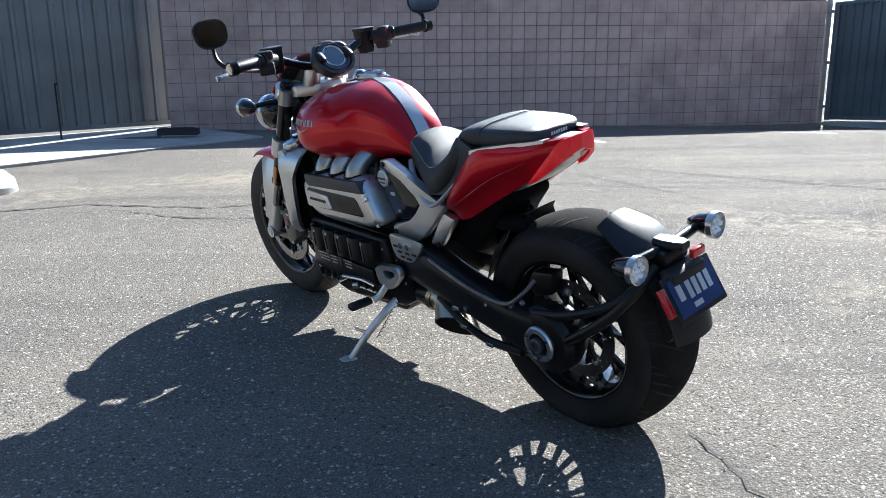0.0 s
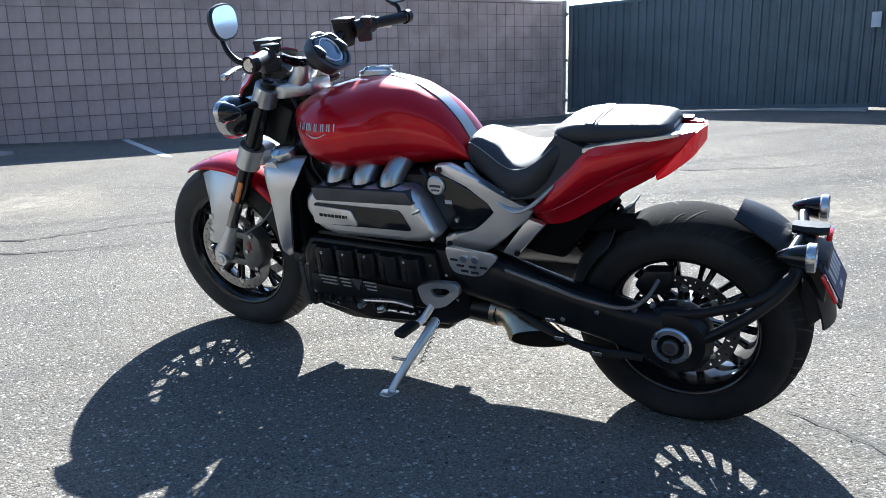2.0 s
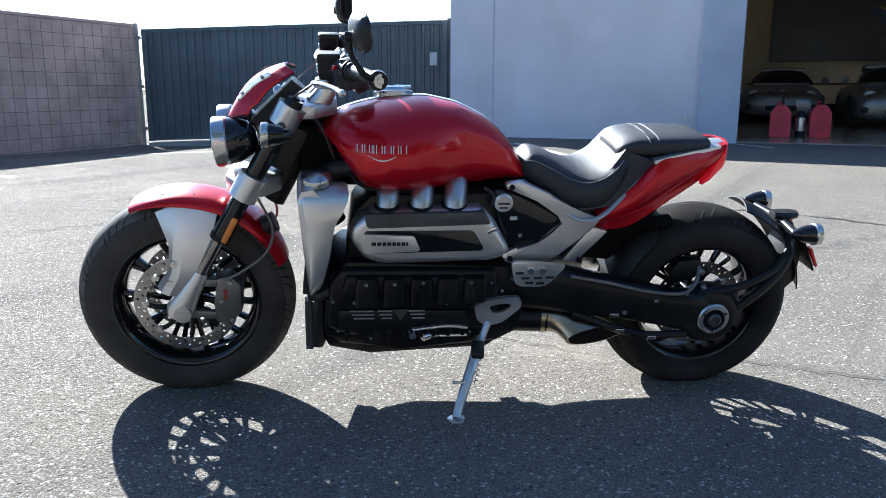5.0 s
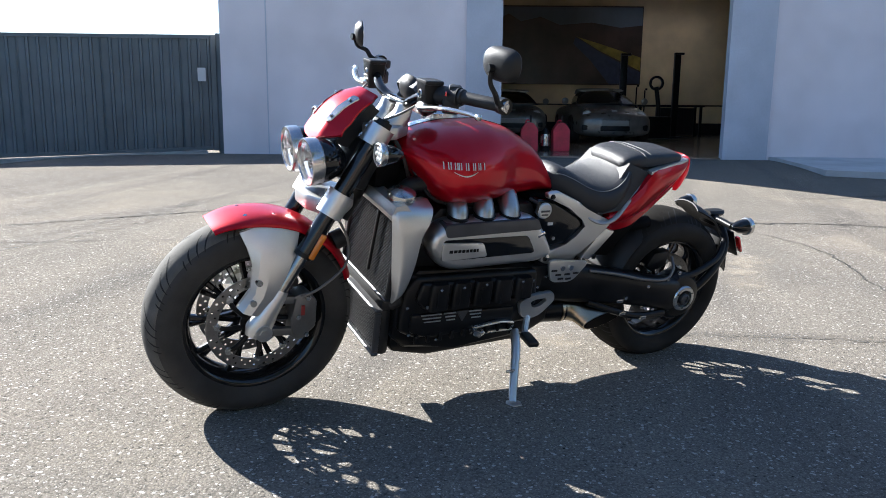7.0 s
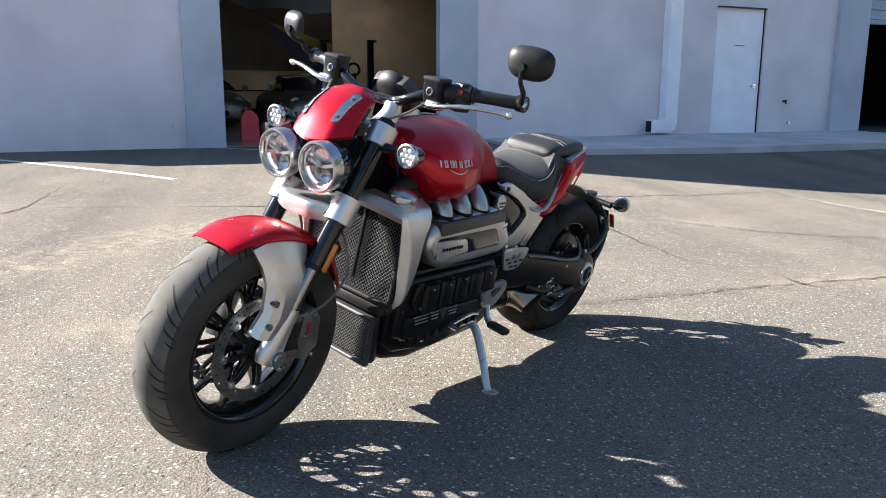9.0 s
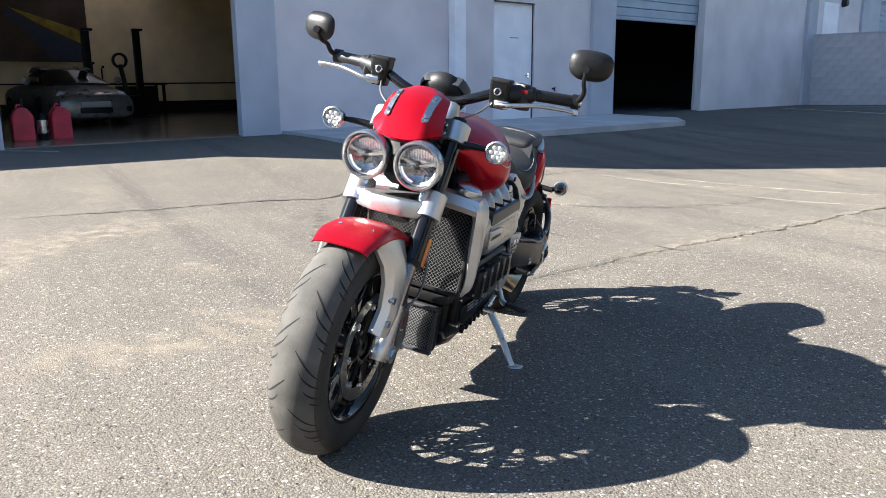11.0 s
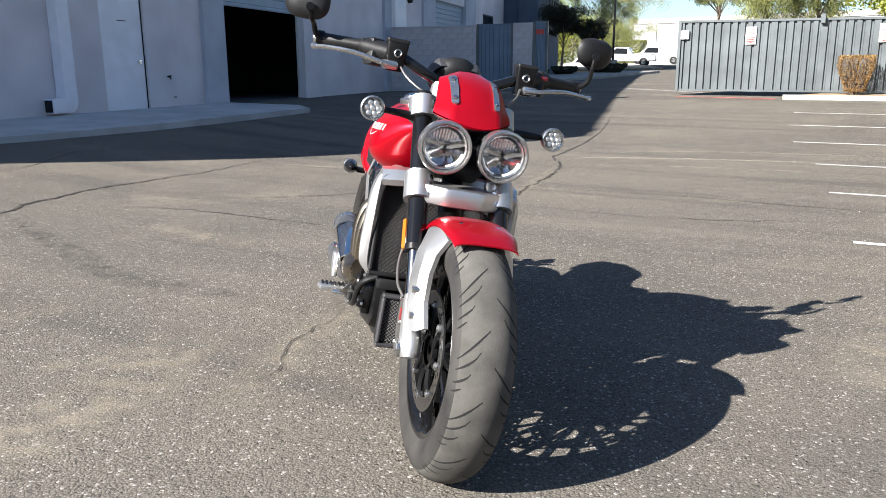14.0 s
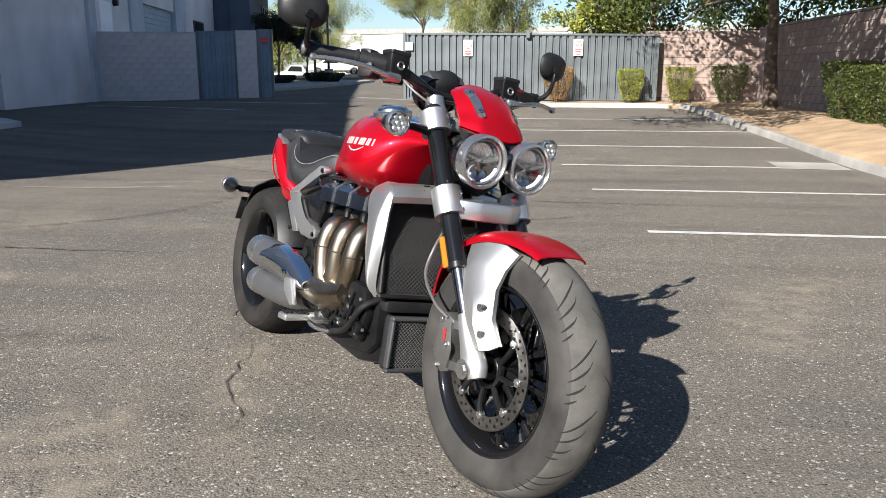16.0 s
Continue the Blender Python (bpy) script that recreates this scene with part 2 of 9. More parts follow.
CORRB = mat("slate_blue_corrugated_steel", (0.135, 0.185, 0.245), 0.5, 0.2, 0.10, 1.5, bump=0.05, bscale=40, island=0.05)
BLOCK = mat("mauve_brown_split_block", (0.275, 0.222, 0.205), 0.95, 0, 0.14, 3, bump=0.5, bscale=60, grain=0.12, gscale=120, island=0.10)
BLOCKP = mat("tan_pink_painted_block", (0.276, 0.21, 0.18), 0.95, 0, 0.10, 2, bump=0.4, bscale=60, grain=0.1, gscale=120, island=0.08)
BLOCKG = mat("grey_painted_block", (0.44, 0.42, 0.43), 0.92, 0, 0.08, 2, bump=0.35, bscale=60, grain=0.08, gscale=120, island=0.06)
MORTAR = mat("dark_mortar", (0.105, 0.088, 0.082), 0.98, 0, 0.15, 6)
CONC = mat("pale_concrete", (0.275, 0.264, 0.242), 0.9, 0, 0.12, 2, bump=0.25, bscale=90, grain=0.08, gscale=150)
PAINTW = mat("worn_white_road_paint", (0.432, 0.426, 0.408), 0.8, 0, 0.15, 9, grain=0.15, gscale=90, bump=0.3, bscale=150)
TAR = mat("crack_filler", (0.058, 0.055, 0.051), 0.9, 0, 0.3, 9, spec=0.03)
DOORW = mat("pale_door_paint", (0.79, 0.78, 0.82), 0.55, 0, 0.04, 2, grain=0.02)
BEIGE = mat("warm_beige_wall", (0.74, 0.60, 0.37), 0.9, 0, 0.08, 1.2, bump=0.1)
EPOXY = mat("polished_brown_floor", (0.22, 0.17, 0.13), 0.2, 0, 0.15, 1.5)
# near black on every inner face, standing for the store's shade
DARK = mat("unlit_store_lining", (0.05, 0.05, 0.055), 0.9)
ROLLER = mat("blue_grey_roller_slats", (0.27, 0.33, 0.40), 0.55, 0.1, 0.06, 2)
BARK = mat("pale_brown_bark", (0.13, 0.0975, 0.0715), 0.95, 0, 0.25, 9, bump=0.7, bscale=40)
GRAVEL = mat("tan_decomposed_granite", (0.31, 0.217, 0.1302), 0.97, 0, 0.15, 2, bump=0.5, bscale=120, grain=0.2, gscale=260)
WHITEB = mat("white_warehouse_paint", (0.4875, 0.4875, 0.481), 0.8, 0, 0.04, 0.3)
CARW = mat("white_car_paint", (0.525, 0.525, 0.518), 0.25, coat=0.8)
CARG = mat("grey_car_paint", (0.19, 0.18, 0.165), 0.3, 0.3, coat=0.4)
CARGL = mat("dark_car_glass", (0.015, 0.017, 0.02), 0.12, spec=0.25)
LAMPW = mat("lamp_lens_white", (0.75, 0.76, 0.78), 0.15, coat=0.8)
CANRED = mat("red_can_plastic", (0.55, 0.03, 0.06), 0.45)
SIGNW = mat("white_sign_face", (0.45, 0.438, 0.426), 0.5)
SIGNR = mat("red_sign_ink", (0.455, 0.042, 0.035), 0.5)
KERBRED = mat("faded_red_kerb_paint", (0.288, 0.084, 0.066), 0.85, 0, 0.2, 6)


def leaf_material(name, a, b):
    m = mat(name, a, 0.55, 0, 0.2, 3, col2=b)
    p = m.node_tree.nodes["Principled BSDF"]
    nt = m.node_tree
    geo = nt.nodes.new("ShaderNodeNewGeometry")
    mr = nt.nodes.new("ShaderNodeMapRange"); mr.inputs[3].default_value = 0.55; mr.inputs[4].default_value = 1.5
    nt.links.new(geo.outputs["Random Per Island"], mr.inputs[0])
    hsv = next(k for k in nt.nodes if k.type == "HUE_SAT")
    nt.links.new(mr.outputs[0], hsv.inputs["Value"])
    tr = nt.nodes.new("ShaderNodeBsdfTranslucent")
    nt.links.new(hsv.outputs["Color"], tr.inputs["Color"])
    ms = nt.nodes.new("ShaderNodeMixShader"); ms.inputs[0].default_value = 0.35
    nt.links.new(p.outputs[0], ms.inputs[1]); nt.links.new(tr.outputs[0], ms.inputs[2])
    nt.links.new(ms.outputs[0], nt.nodes["Material Output"].inputs["Surface"])
    return m


LEAF = leaf_material("mid_green_leaves", (0.045, 0.070, 0.016), (0.12, 0.14, 0.026))
LEAFY = leaf_material("yellow_green_leaves", (0.2080, 0.2405, 0.0364), (0.3510, 0.3575, 0.0650))
LEAFP = leaf_material("pale_feathery_leaves", (0.19, 0.21, 0.06), (0.30, 0.31, 0.10))
LEAFD = leaf_material("dark_leaves", (0.013, 0.0195, 0.0091), (0.02925, 0.0325, 0.013))
LEAFB = leaf_material("dry_leaves", (0.2610, 0.1479, 0.0522), (0.3480, 0.2262, 0.0870))


# ---- mesh helpers ----
def part(name, bm, material, parent=None, label="", smooth=35):
    """Link a bmesh as ONE mesh object, under a thing or part if given."""
    me = bpy.data.meshes.new(name)
    bmesh.ops.recalc_face_normals(bm, faces=bm.faces)
    bm.to_mesh(me); bm.free()
    mats = material if isinstance(material, (list, tuple)) else [material]
    for k in mats:
        me.materials.append(k)
    if smooth:
        me.polygons.foreach_set("use_smooth", [True] * len(me.polygons))
        me.set_sharp_from_angle(angle=radians(smooth))
    ob = new(name, me)
    if parent:
        ob.parent = parent
    if label:
        ob["label"] = label
    return ob


def B():
    return bmesh.new()


def b_box(bm, c, s, rot=None, bev=0.0, seg=2):
    r = bmesh.ops.create_cube(bm, size=1.0)
    vs = r["verts"]
    m = Matrix.Translation(c) @ (rot.to_4x4() if rot else Matrix()) @ Matrix.Diagonal((*s, 1))
    bmesh.ops.transform(bm, matrix=m, verts=vs)
    if bev:
        es = list({e for v in vs for e in v.link_edges})
        bmesh.ops.bevel(bm, geom=es, offset=bev, segments=seg, profile=0.5, affect="EDGES", clamp_overlap=True)
    return bm


def frame_of(d):
    d = Vector(d).normalized()
    a = Vector((0, 0, 1)) if abs(d.z) < 0.9 else Vector((1, 0, 0))
    u = d.cross(a).normalized()
    return u, d.cross(u).normalized()


def ring_faces(bm, rings, closed=True, caps=True):
    n = len(rings[0])
    for a, b in zip(rings, rings[1:]):
        for i in range(n if closed else n - 1):
            j = (i + 1) % n
            bm.faces.new((a[i], a[j], b[j], b[i]))
    if caps and closed:
        bm.faces.new(rings[0]); bm.faces.new(rings[-1])


def b_cyl(bm, p, q, r0, r1=None, n=16, caps=True):
    p, q = Vector(p), Vector(q)
    r1 = r0 if r1 is None else r1
    u, v = frame_of(q - p)
    rings = []
    for c, r in ((p, r0), (q, r1)):
        rings.append([bm.verts.new(c + r * (math.cos(k) * u + math.sin(k) * v)) for k in [2 * math.pi * i / n for i in range(n)]])
    ring_faces(bm, rings, True, caps)
    return bm


def smooth_path(pts, sub=6):
    pts = [Vector(p) for p in pts]
    if len(pts) < 3:
        return pts
    e = [2 * pts[0] - pts[1]] + pts + [2 * pts[-1] - pts[-2]]
    out = []
    for i in range(1, len(e) - 2):
        a, b, c, d = e[i - 1:i + 3]
        for k in range(sub):
            t = k / sub
            out.append(0.5 * (2 * b + (c - a) * t + (2 * a - 5 * b + 4 * c - d) * t * t + (3 * b - a - 3 * c + d) * t ** 3))
    return out + [pts[-1]]


def b_tube(bm, pts, r, n=10, sub=6, flat=1.0):
    path = smooth_path(pts, sub)
    rad = r if callable(r) else (lambda t: r)
    rings, u = [], None
    for i, c in enumerate(path):
        d = (path[min(i + 1, len(path) - 1)] - path[max(i - 1, 0)]).normalized()
        if u is None:
            u, _ = frame_of(d)
        u = (u - d * u.dot(d)).normalized()
        v = d.cross(u)
        rr = rad(i / max(1, len(path) - 1))
        rings.append([bm.verts.new(c + rr * (math.cos(k) * u + flat * math.sin(k) * v)) for k in [2 * math.pi * j / n for j in range(n)]])
    ring_faces(bm, rings)
    return bm


def b_rev(bm, prof, c, axis=(0, 1, 0), n=48, closed=False):
    """Turn a profile of (radius, offset along the axis) about the axis through c."""
    c, ax = Vector(c), Vector(axis).normalized()
    u, v = frame_of(ax)
    rings = []
    for i in range(n):
        k = 2 * math.pi * i / n
        d = math.cos(k) * u + math.sin(k) * v
        rings.append([bm.verts.new(c + r * d + a * ax) for r, a in prof])
    m = len(prof)
    for i in range(n):
        a, b = rings[i], rings[(i + 1) % n]
        for j in range(m if closed else m - 1):
            jj = (j + 1) % m
            f = (a[j], a[jj], b[jj], b[j])
            bm.faces.new(f)
    bmesh.ops.remove_doubles(bm, verts=bm.verts, dist=1e-6)
    return bm


def b_prism(bm, poly, y0, y1, bev=0.0, seg=2, axes="xz", at=None):
    """Extrude a polygon given in the xz plane from y0 to y1 (or in xy over z, or yz over x)."""
    def pt(a, b, h):
        return {"xz": (a, h, b), "xy": (a, b, h), "yz": (h, a, b)}[axes]
    lo = [bm.verts.new(pt(a, b, y0)) for a, b in poly]
    hi = [bm.verts.new(pt(a, b, y1)) for a, b in poly]
    ring_faces(bm, [lo, hi])
    if bev:
        es = list({e for v in lo + hi for e in v.link_edges})
        bmesh.ops.bevel(bm, geom=es, offset=bev, segments=seg, profile=0.5, affect="EDGES", clamp_overlap=True)
    return bm


def b_loft(bm, rings, caps=True):
    vr = [[bm.verts.new(p) for p in r] for r in rings]
    ring_faces(bm, vr, True, caps)
    return bm


def b_quad(bm, *ps):
    return bm.faces.new([bm.verts.new(p) for p in ps])


def rounded(poly, r=0.02, n=4):
    """Round the corners of a closed outline, r metres from each corner."""
    out = []
    for k, p in enumerate(poly):
        a, b = Vector(poly[k - 1]), Vector(poly[(k + 1) % len(poly)])
        p = Vector(p)
        s0 = p + (a - p) * min(0.45, r / max(1e-6, (a - p).length)); s1 = p + (b - p) * min(0.45, r / max(1e-6, (b - p).length))
        for q in range(n + 1):
            t = q / n
            v = s0 * (1 - t) ** 2 + p * (2 * t * (1 - t)) + s1 * t * t
            out.append((v.x, v.y))
    return out


def thing(name, label, category, m=None, group="", kind=""):
    ob = new(name)
    ob.empty_display_size = 0.1
    if m is not None:
        ob.matrix_world = m
    return tagged(ob, label, category, group, kind)


def lerp(a, b, t):
    return a + (b - a) * t


def sstep(a, b, x):
    t = min(1.0, max(0.0, (x - a) / (b - a)))
    return t * t * (3 - 2 * t)
# ---- ground ----
FD, FN = Vector((0.1908, -0.9816, 0)), Vector((-0.9816, -0.1908, 0))   # along the facade, and out of it
FO = Vector((10.1, 4.0, 0))
FLOOR_Z = 0.28


def soft_clip(v, a, b, w=1.2):
    def sp(t):
        return t if t > 30 else math.log1p(math.exp(t))
    return a + w * sp((v - a) / w) - w * sp((v - b) / w)


def gz(x, y):
    z = 0.0031 * soft_clip(x, -20, 12) + 0.0272 * soft_clip(y, -5.0, 6.2) + 0.036 * (soft_clip(-y, 7.5, 20.0) - 7.5) + 0.018 * (soft_clip(-y, 20.0, 80.0) - 20.0)
    d = (x - FO.x) * FN.x + (y - FO.y) * FN.y
    z += 0.07 * sstep(-1.0, -4.0, x) * sstep(8.0, 11.0, y) - 0.13 * sstep(0.0, 6.0, x) * sstep(9.5, 12.5, y)
    return lerp(z, FLOOR_Z - 0.02, (1 - sstep(0.3, 6.5, d)) * (1 - sstep(9.5, 12.5, y)))


def steps(a, b, fine, lo, hi):
    v, out = a, []
    while v < b:
        out.append(v); v += fine
    out.append(b)
    k = fine
    while out[-1] < hi:
        k *= 1.45; out.append(out[-1] + k)
    k = fine
    while out[0] > lo:
        k *= 1.45; out.insert(0, out[0] - k)
    return out


xs, ys = steps(-9, 17, 0.4, -500, 500), steps(-24, 17, 0.4, -500, 500)
bm = B()
grid = [[bm.verts.new((x, y, gz(x, y))) for x in xs] for y in ys]
for a, b in zip(grid, grid[1:]):
    for i in range(len(xs) - 1):
        bm.faces.new((a[i], a[i + 1], b[i + 1], b[i]))
ground = tagged(part("ground", bm, ASPHALT, smooth=80), "worn grey-brown asphalt car park with fine cracks", "ground", kind="structure")


def b_strip(bm, pts, width, lift=0.004, sub=8, wob=0.0, taper=False):
    """A ribbon that lies on the ground along pts (x, y); width in metres."""
    path = smooth_path([(x, y, 0) for x, y in pts], sub) if len(pts) > 2 else [Vector((lerp(pts[0][0], pts[1][0], k / 12), lerp(pts[0][1], pts[1][1], k / 12), 0)) for k in range(13)]
    prev = None
    for i, c in enumerate(path):
        d = (path[min(i + 1, len(path) - 1)] - path[max(i - 1, 0)]).normalized()
        s = Vector((-d.y, d.x, 0))
        t = i / (len(path) - 1)
        w = width * (1 + wob * random.uniform(-1, 1)) * ((0.15 + 1.7 * min(t, 1 - t)) if taper else 1) / 2
        c = c + s * (wob * width * random.uniform(-1.2, 1.2))
        pr = [c + s * w, c - s * w]
        cur = [bm.verts.new((p.x, p.y, gz(p.x, p.y) + lift)) for p in pr]
        if prev:
            bm.faces.new((prev[0], prev[1], cur[1], cur[0]))
        prev = cur
    return bm


def mark(pts, width=0.1, label="worn white painted parking bay line on asphalt"):
    tagged(part("bay_line", b_strip(B(), pts, width), PAINTW, smooth=0), label, "road marking", "parking bay lines", kind="structure")


# parking bays on the south side
for k in range(6):
    y = -0.70 - 2.74 * k
    xl = (-1.58, -1.34, -1.08, -0.60, -0.35, -0.2)[k]
    mark([(xl, y), (-6.9 if k == 0 else -5.15, y - 0.05 - 0.02 * k)])
# bays by the block wall and by the garage
mark([(-1.18, 12.0), (-0.72, 9.3)])
mark([(1.05, 12.4), (2.02, 9.4)])
mark([(4.3, 11.2), (5.05, 9.8)])
mark([(8.2, 6.85), (6.05, 4.4)])
mark([(10.9, 5.4), (9.3, 3.4)], 0.07)
mark([(13.2, -17.5), (7.6, -16.2)], 0.08)
mark([(14.0, -20.2), (6.0, -19.0)], 0.08)
mark([(6.5, -23.5), (3.0, -21.0)], 0.10)


def jag(pts, seed=[0]):
    """Break a line into an irregular one."""
    seed[0] += 1
    r = random.Random(seed[0])
    out = []
    for a, b in zip(pts, pts[1:]):
        n = max(2, int(math.dist(a, b) / 0.16))
        for k in range(n):
            t = k / n
            out.append((lerp(a[0], b[0], t) + r.gauss(0, 0.011), lerp(a[1], b[1], t) + r.gauss(0, 0.011)))
    return out + [pts[-1]]


def crack(pts, width=0.012, label="thin dark weathered crack in asphalt"):
    tagged(part("crack", b_strip(B(), jag(pts), width * 0.6, 0.005, 4, 0.45, True), TAR, smooth=0), label, "crack", "asphalt cracks", kind="structure")


def smear(pts, width, material, label, cat, group="", wob=0.1):
    """A film on the ground along pts that fades across its width and at both ends."""
    path = smooth_path([(x, y, 0) for x, y in pts], 10) if len(pts) > 2 else [Vector((lerp(pts[0][0], pts[1][0], k / 14), lerp(pts[0][1], pts[1][1], k / 14), 0)) for k in range(15)]
    bm, fade, prev = B(), [], None
    for i, c in enumerate(path):
        d = (path[min(i + 1, len(path) - 1)] - path[max(i - 1, 0)]).normalized()
        s = Vector((-d.y, d.x, 0)); t = i / (len(path) - 1)
        e = min(1.0, 6 * min(t, 1 - t))
        cur = []
        for u, f in ((-1, 0), (-0.5, 0.75), (0, 1), (0.5, 0.75), (1, 0)):
            q = c + s * (u * width / 2 * (1 + wob * random.uniform(-1, 1)))
            cur.append(bm.verts.new((q.x, q.y, gz(q.x, q.y) + 0.0035))); fade.append(f * e)
        if prev:
            for a in range(4):
                bm.faces.new((prev[a], prev[a + 1], cur[a + 1], cur[a]))
        prev = cur
    ob = part("ground_film", bm, material, smooth=80)
    at = ob.data.attributes.new("fade", "FLOAT", "POINT")
    at.data.foreach_set("value", fade)
    ob.visible_shadow = False
    tagged(ob, label, cat, group, kind="structure")


# cracks: the wide sealed ones, then fine ones
crack([(4.2, 5.4), (4.26, 3.12), (4.39, 2.23), (4.32, 1.5), (4.55, 1.19), (4.91, 0.15), (5.06, -1.28), (5.6, -3.4)], 0.055)
crack([(4.32, 1.4), (3.95, 0.95), (3.55, 0.72), (2.9, 0.64), (1.82, 0.65), (1.2, 0.4)], 0.030)
crack([(0.54, 2.21), (0.42, 2.56), (0.41, 2.69), (0.38, 2.87), (0.25, 3.13), (0.27, 3.36)], 0.011)
crack([(0.7, 2.0), (0.86, 1.23), (0.98, 0.65), (1.15, -0.36), (1.2, -1.07), (1.41, -2.25), (1.64, -3.66), (1.84, -4.46), (2.30, -5.34), (2.47, -7.23), (2.79, -9.38), (3.6, -13.0)], 0.055)
crack([(1.84, -4.46), (2.3, -4.7), (2.9, -4.6), (3.9, -5.2)], 0.035)
crack([(1.43, 0.28), (1.06, 0.28), (0.9, 0.2)], 0.020)
crack([(1.41, -2.2), (0.50, -2.33), (-0.4, -2.36), (-1.32, -2.3), (-3.4, -2.2)], 0.030)
crack([(1.03, -0.97), (0.20, -0.97), (-0.56, -1.12), (-1.78, -1.69)], 0.026)
crack([(-6.5, 4.7), (-4.1, 5.0), (-2.6, 5.6), (-1.65, 5.42), (-0.2, 5.7)], 0.05)
crack([(-2.4, 5.45), (-1.7, 5.05), (-0.9, 5.0)], 0.03)
crack([(1.0, 7.6), (3.35, 5.7), (4.2, 5.4), (5.6, 5.4)], 0.04)
crack([(5.8, -2.6), (5.0, -5.0), (5.6, -8.2)], 0.04)
crack([(6.2, 1.3), (6.6, -0.2), (7.4, -1.4), (7.2, -3.0)], 0.03)
crack([(2.6, 4.0), (1.2, 6.8), (-0.4, 8.6)], 0.018)
# tyre scuffs, dust and worn lines
smear([(4.27, 1.52), (3.24, 1.94), (2.22, 2.3), (1.53, 2.45), (1.18, 2.45), (0.92, 2.38)], 0.22, RUBBER, "curved dark tyre scuff on asphalt", "tyre mark", "tyre marks")
smear([(4.05, 1.62), (3.10, 2.04), (2.12, 2.44), (1.35, 2.62)], 0.10, RUBBER, "curved dark tyre scuff on asphalt", "tyre mark", "tyre marks")
smear([(-1.5, 7.4), (0.6, 6.3), (2.6, 5.9), (4.6, 6.4)], 0.20, RUBBER, "curved dark tyre scuff on asphalt", "tyre mark", "tyre marks")
smear([(3.6, 0.2), (2.6, -0.9), (2.4, -2.2), (2.9, -3.6)], 0.20, RUBBER, "curved dark tyre scuff on asphalt", "tyre mark", "tyre marks")
smear([(2.05, 3.42), (1.85, 3.24), (1.5, 2.98)], 0.36, DUST, "tan dust patch on asphalt", "dust patch", "dust patches")
smear([(1.03, 3.52), (0.82, 3.30)], 0.14, DUST, "tan dust patch on asphalt", "dust patch", "dust patches")
smear([(0.52, 2.25), (0.38, 2.75), (0.26, 3.15), (0.18, 3.50)], 0.26, DUST, "tan dust along patched crack", "dust patch", "dust patches")
smear([(0.85, 2.9), (0.55, 3.6), (0.6, 4.3)], 0.5, DUST, "tan dust patch on asphalt", "dust patch", "dust patches")
smear([(3.0, 1.2), (2.4, 1.4), (1.7, 1.5)], 0.35, DUST, "tan dust patch on asphalt", "dust patch", "dust patches")
smear([(-2.6, 0.6), (-1.9, 1.4), (-1.7, 2.3)], 0.6, DUST, "tan dust patch on asphalt", "dust patch", "dust patches")
smear([(-4.5, 4.2), (-3.2, 6.0), (-1.0, 7.3)], 1.2, DUST, "tan dust patch on asphalt", "dust patch", "dust patches")
smear([(1.2, 5.2), (2.9, 4.1), (3.9, 2.7)], 0.9, DUST, "tan dust patch on asphalt", "dust patch", "dust patches")
smear([(0.95, 1.1), (1.2, -0.6), (1.45, -2.4), (1.85, -4.5)], 0.22, DUST, "tan dust along sealed crack", "dust patch", "dust patches")
for k, (pts, w) in enumerate((([(1.81, -4.5), (0.43, -5.05), (-1.86, -5.35)], 0.10), ([(2.1, -5.4), (0.6, -5.97), (-1.88, -6.52)], 0.22), ([(4.34, -3.1), (3.1, -3.47), (2.0, -4.0)], 0.14), ([(3.05, -2.54), (2.21, -2.77), (1.57, -3.27)], 0.10), ([(5.2, -2.6), (4.0, -2.7), (3.0, -3.1)], 0.14), ([(1.9, -6.4), (0.2, -7.1), (-2.2, -7.5)], 0.12))):
    smear(pts, w, GHOST, "worn pale line left on asphalt", "road marking", "worn lines")

smear([(0.46, 2.5), (0.62, 2.1), (0.80, 1.5), (0.93, 0.85), (1.05, 0.2)], 0.20, RUBBER, "smooth darker seam band along sealed crack", "seam", "tyre marks")

# loose stones and grit on the asphalt
bm = B()
rs = random.Random(5)
for k in range(2200):
    a, r = rs.uniform(0, 2 * math.pi), 5.5 * math.sqrt(rs.random())
    x, y = -0.3 + r * math.cos(a), 2.6 + r * math.sin(a)
    s = rs.uniform(0.0014, 0.0038) * (2.0 if rs.random() < 0.04 else 1)
    c = Vector((x, y, gz(x, y) + s * 0.35))
    vs = [bm.verts.new(c + Vector((s * math.cos(t) * rs.uniform(.6, 1.2), s * math.sin(t) * rs.uniform(.6, 1.2), rs.uniform(-.3, .2) * s))) for t in (0, 1.6, 3.1, 4.7)]
    top = bm.verts.new(c + Vector((0, 0, s * 0.7)))
    for i in range(4):
        bm.faces.new((vs[i], vs[(i + 1) % 4], top))
PEBBLE = mat("pale_grit", (0.42, 0.40, 0.36), 0.8, 0, 0.3, 30)
tagged(part("loose_grit", bm, PEBBLE, smooth=0), "pale loose grit scattered on asphalt", "grit", kind="stuff")

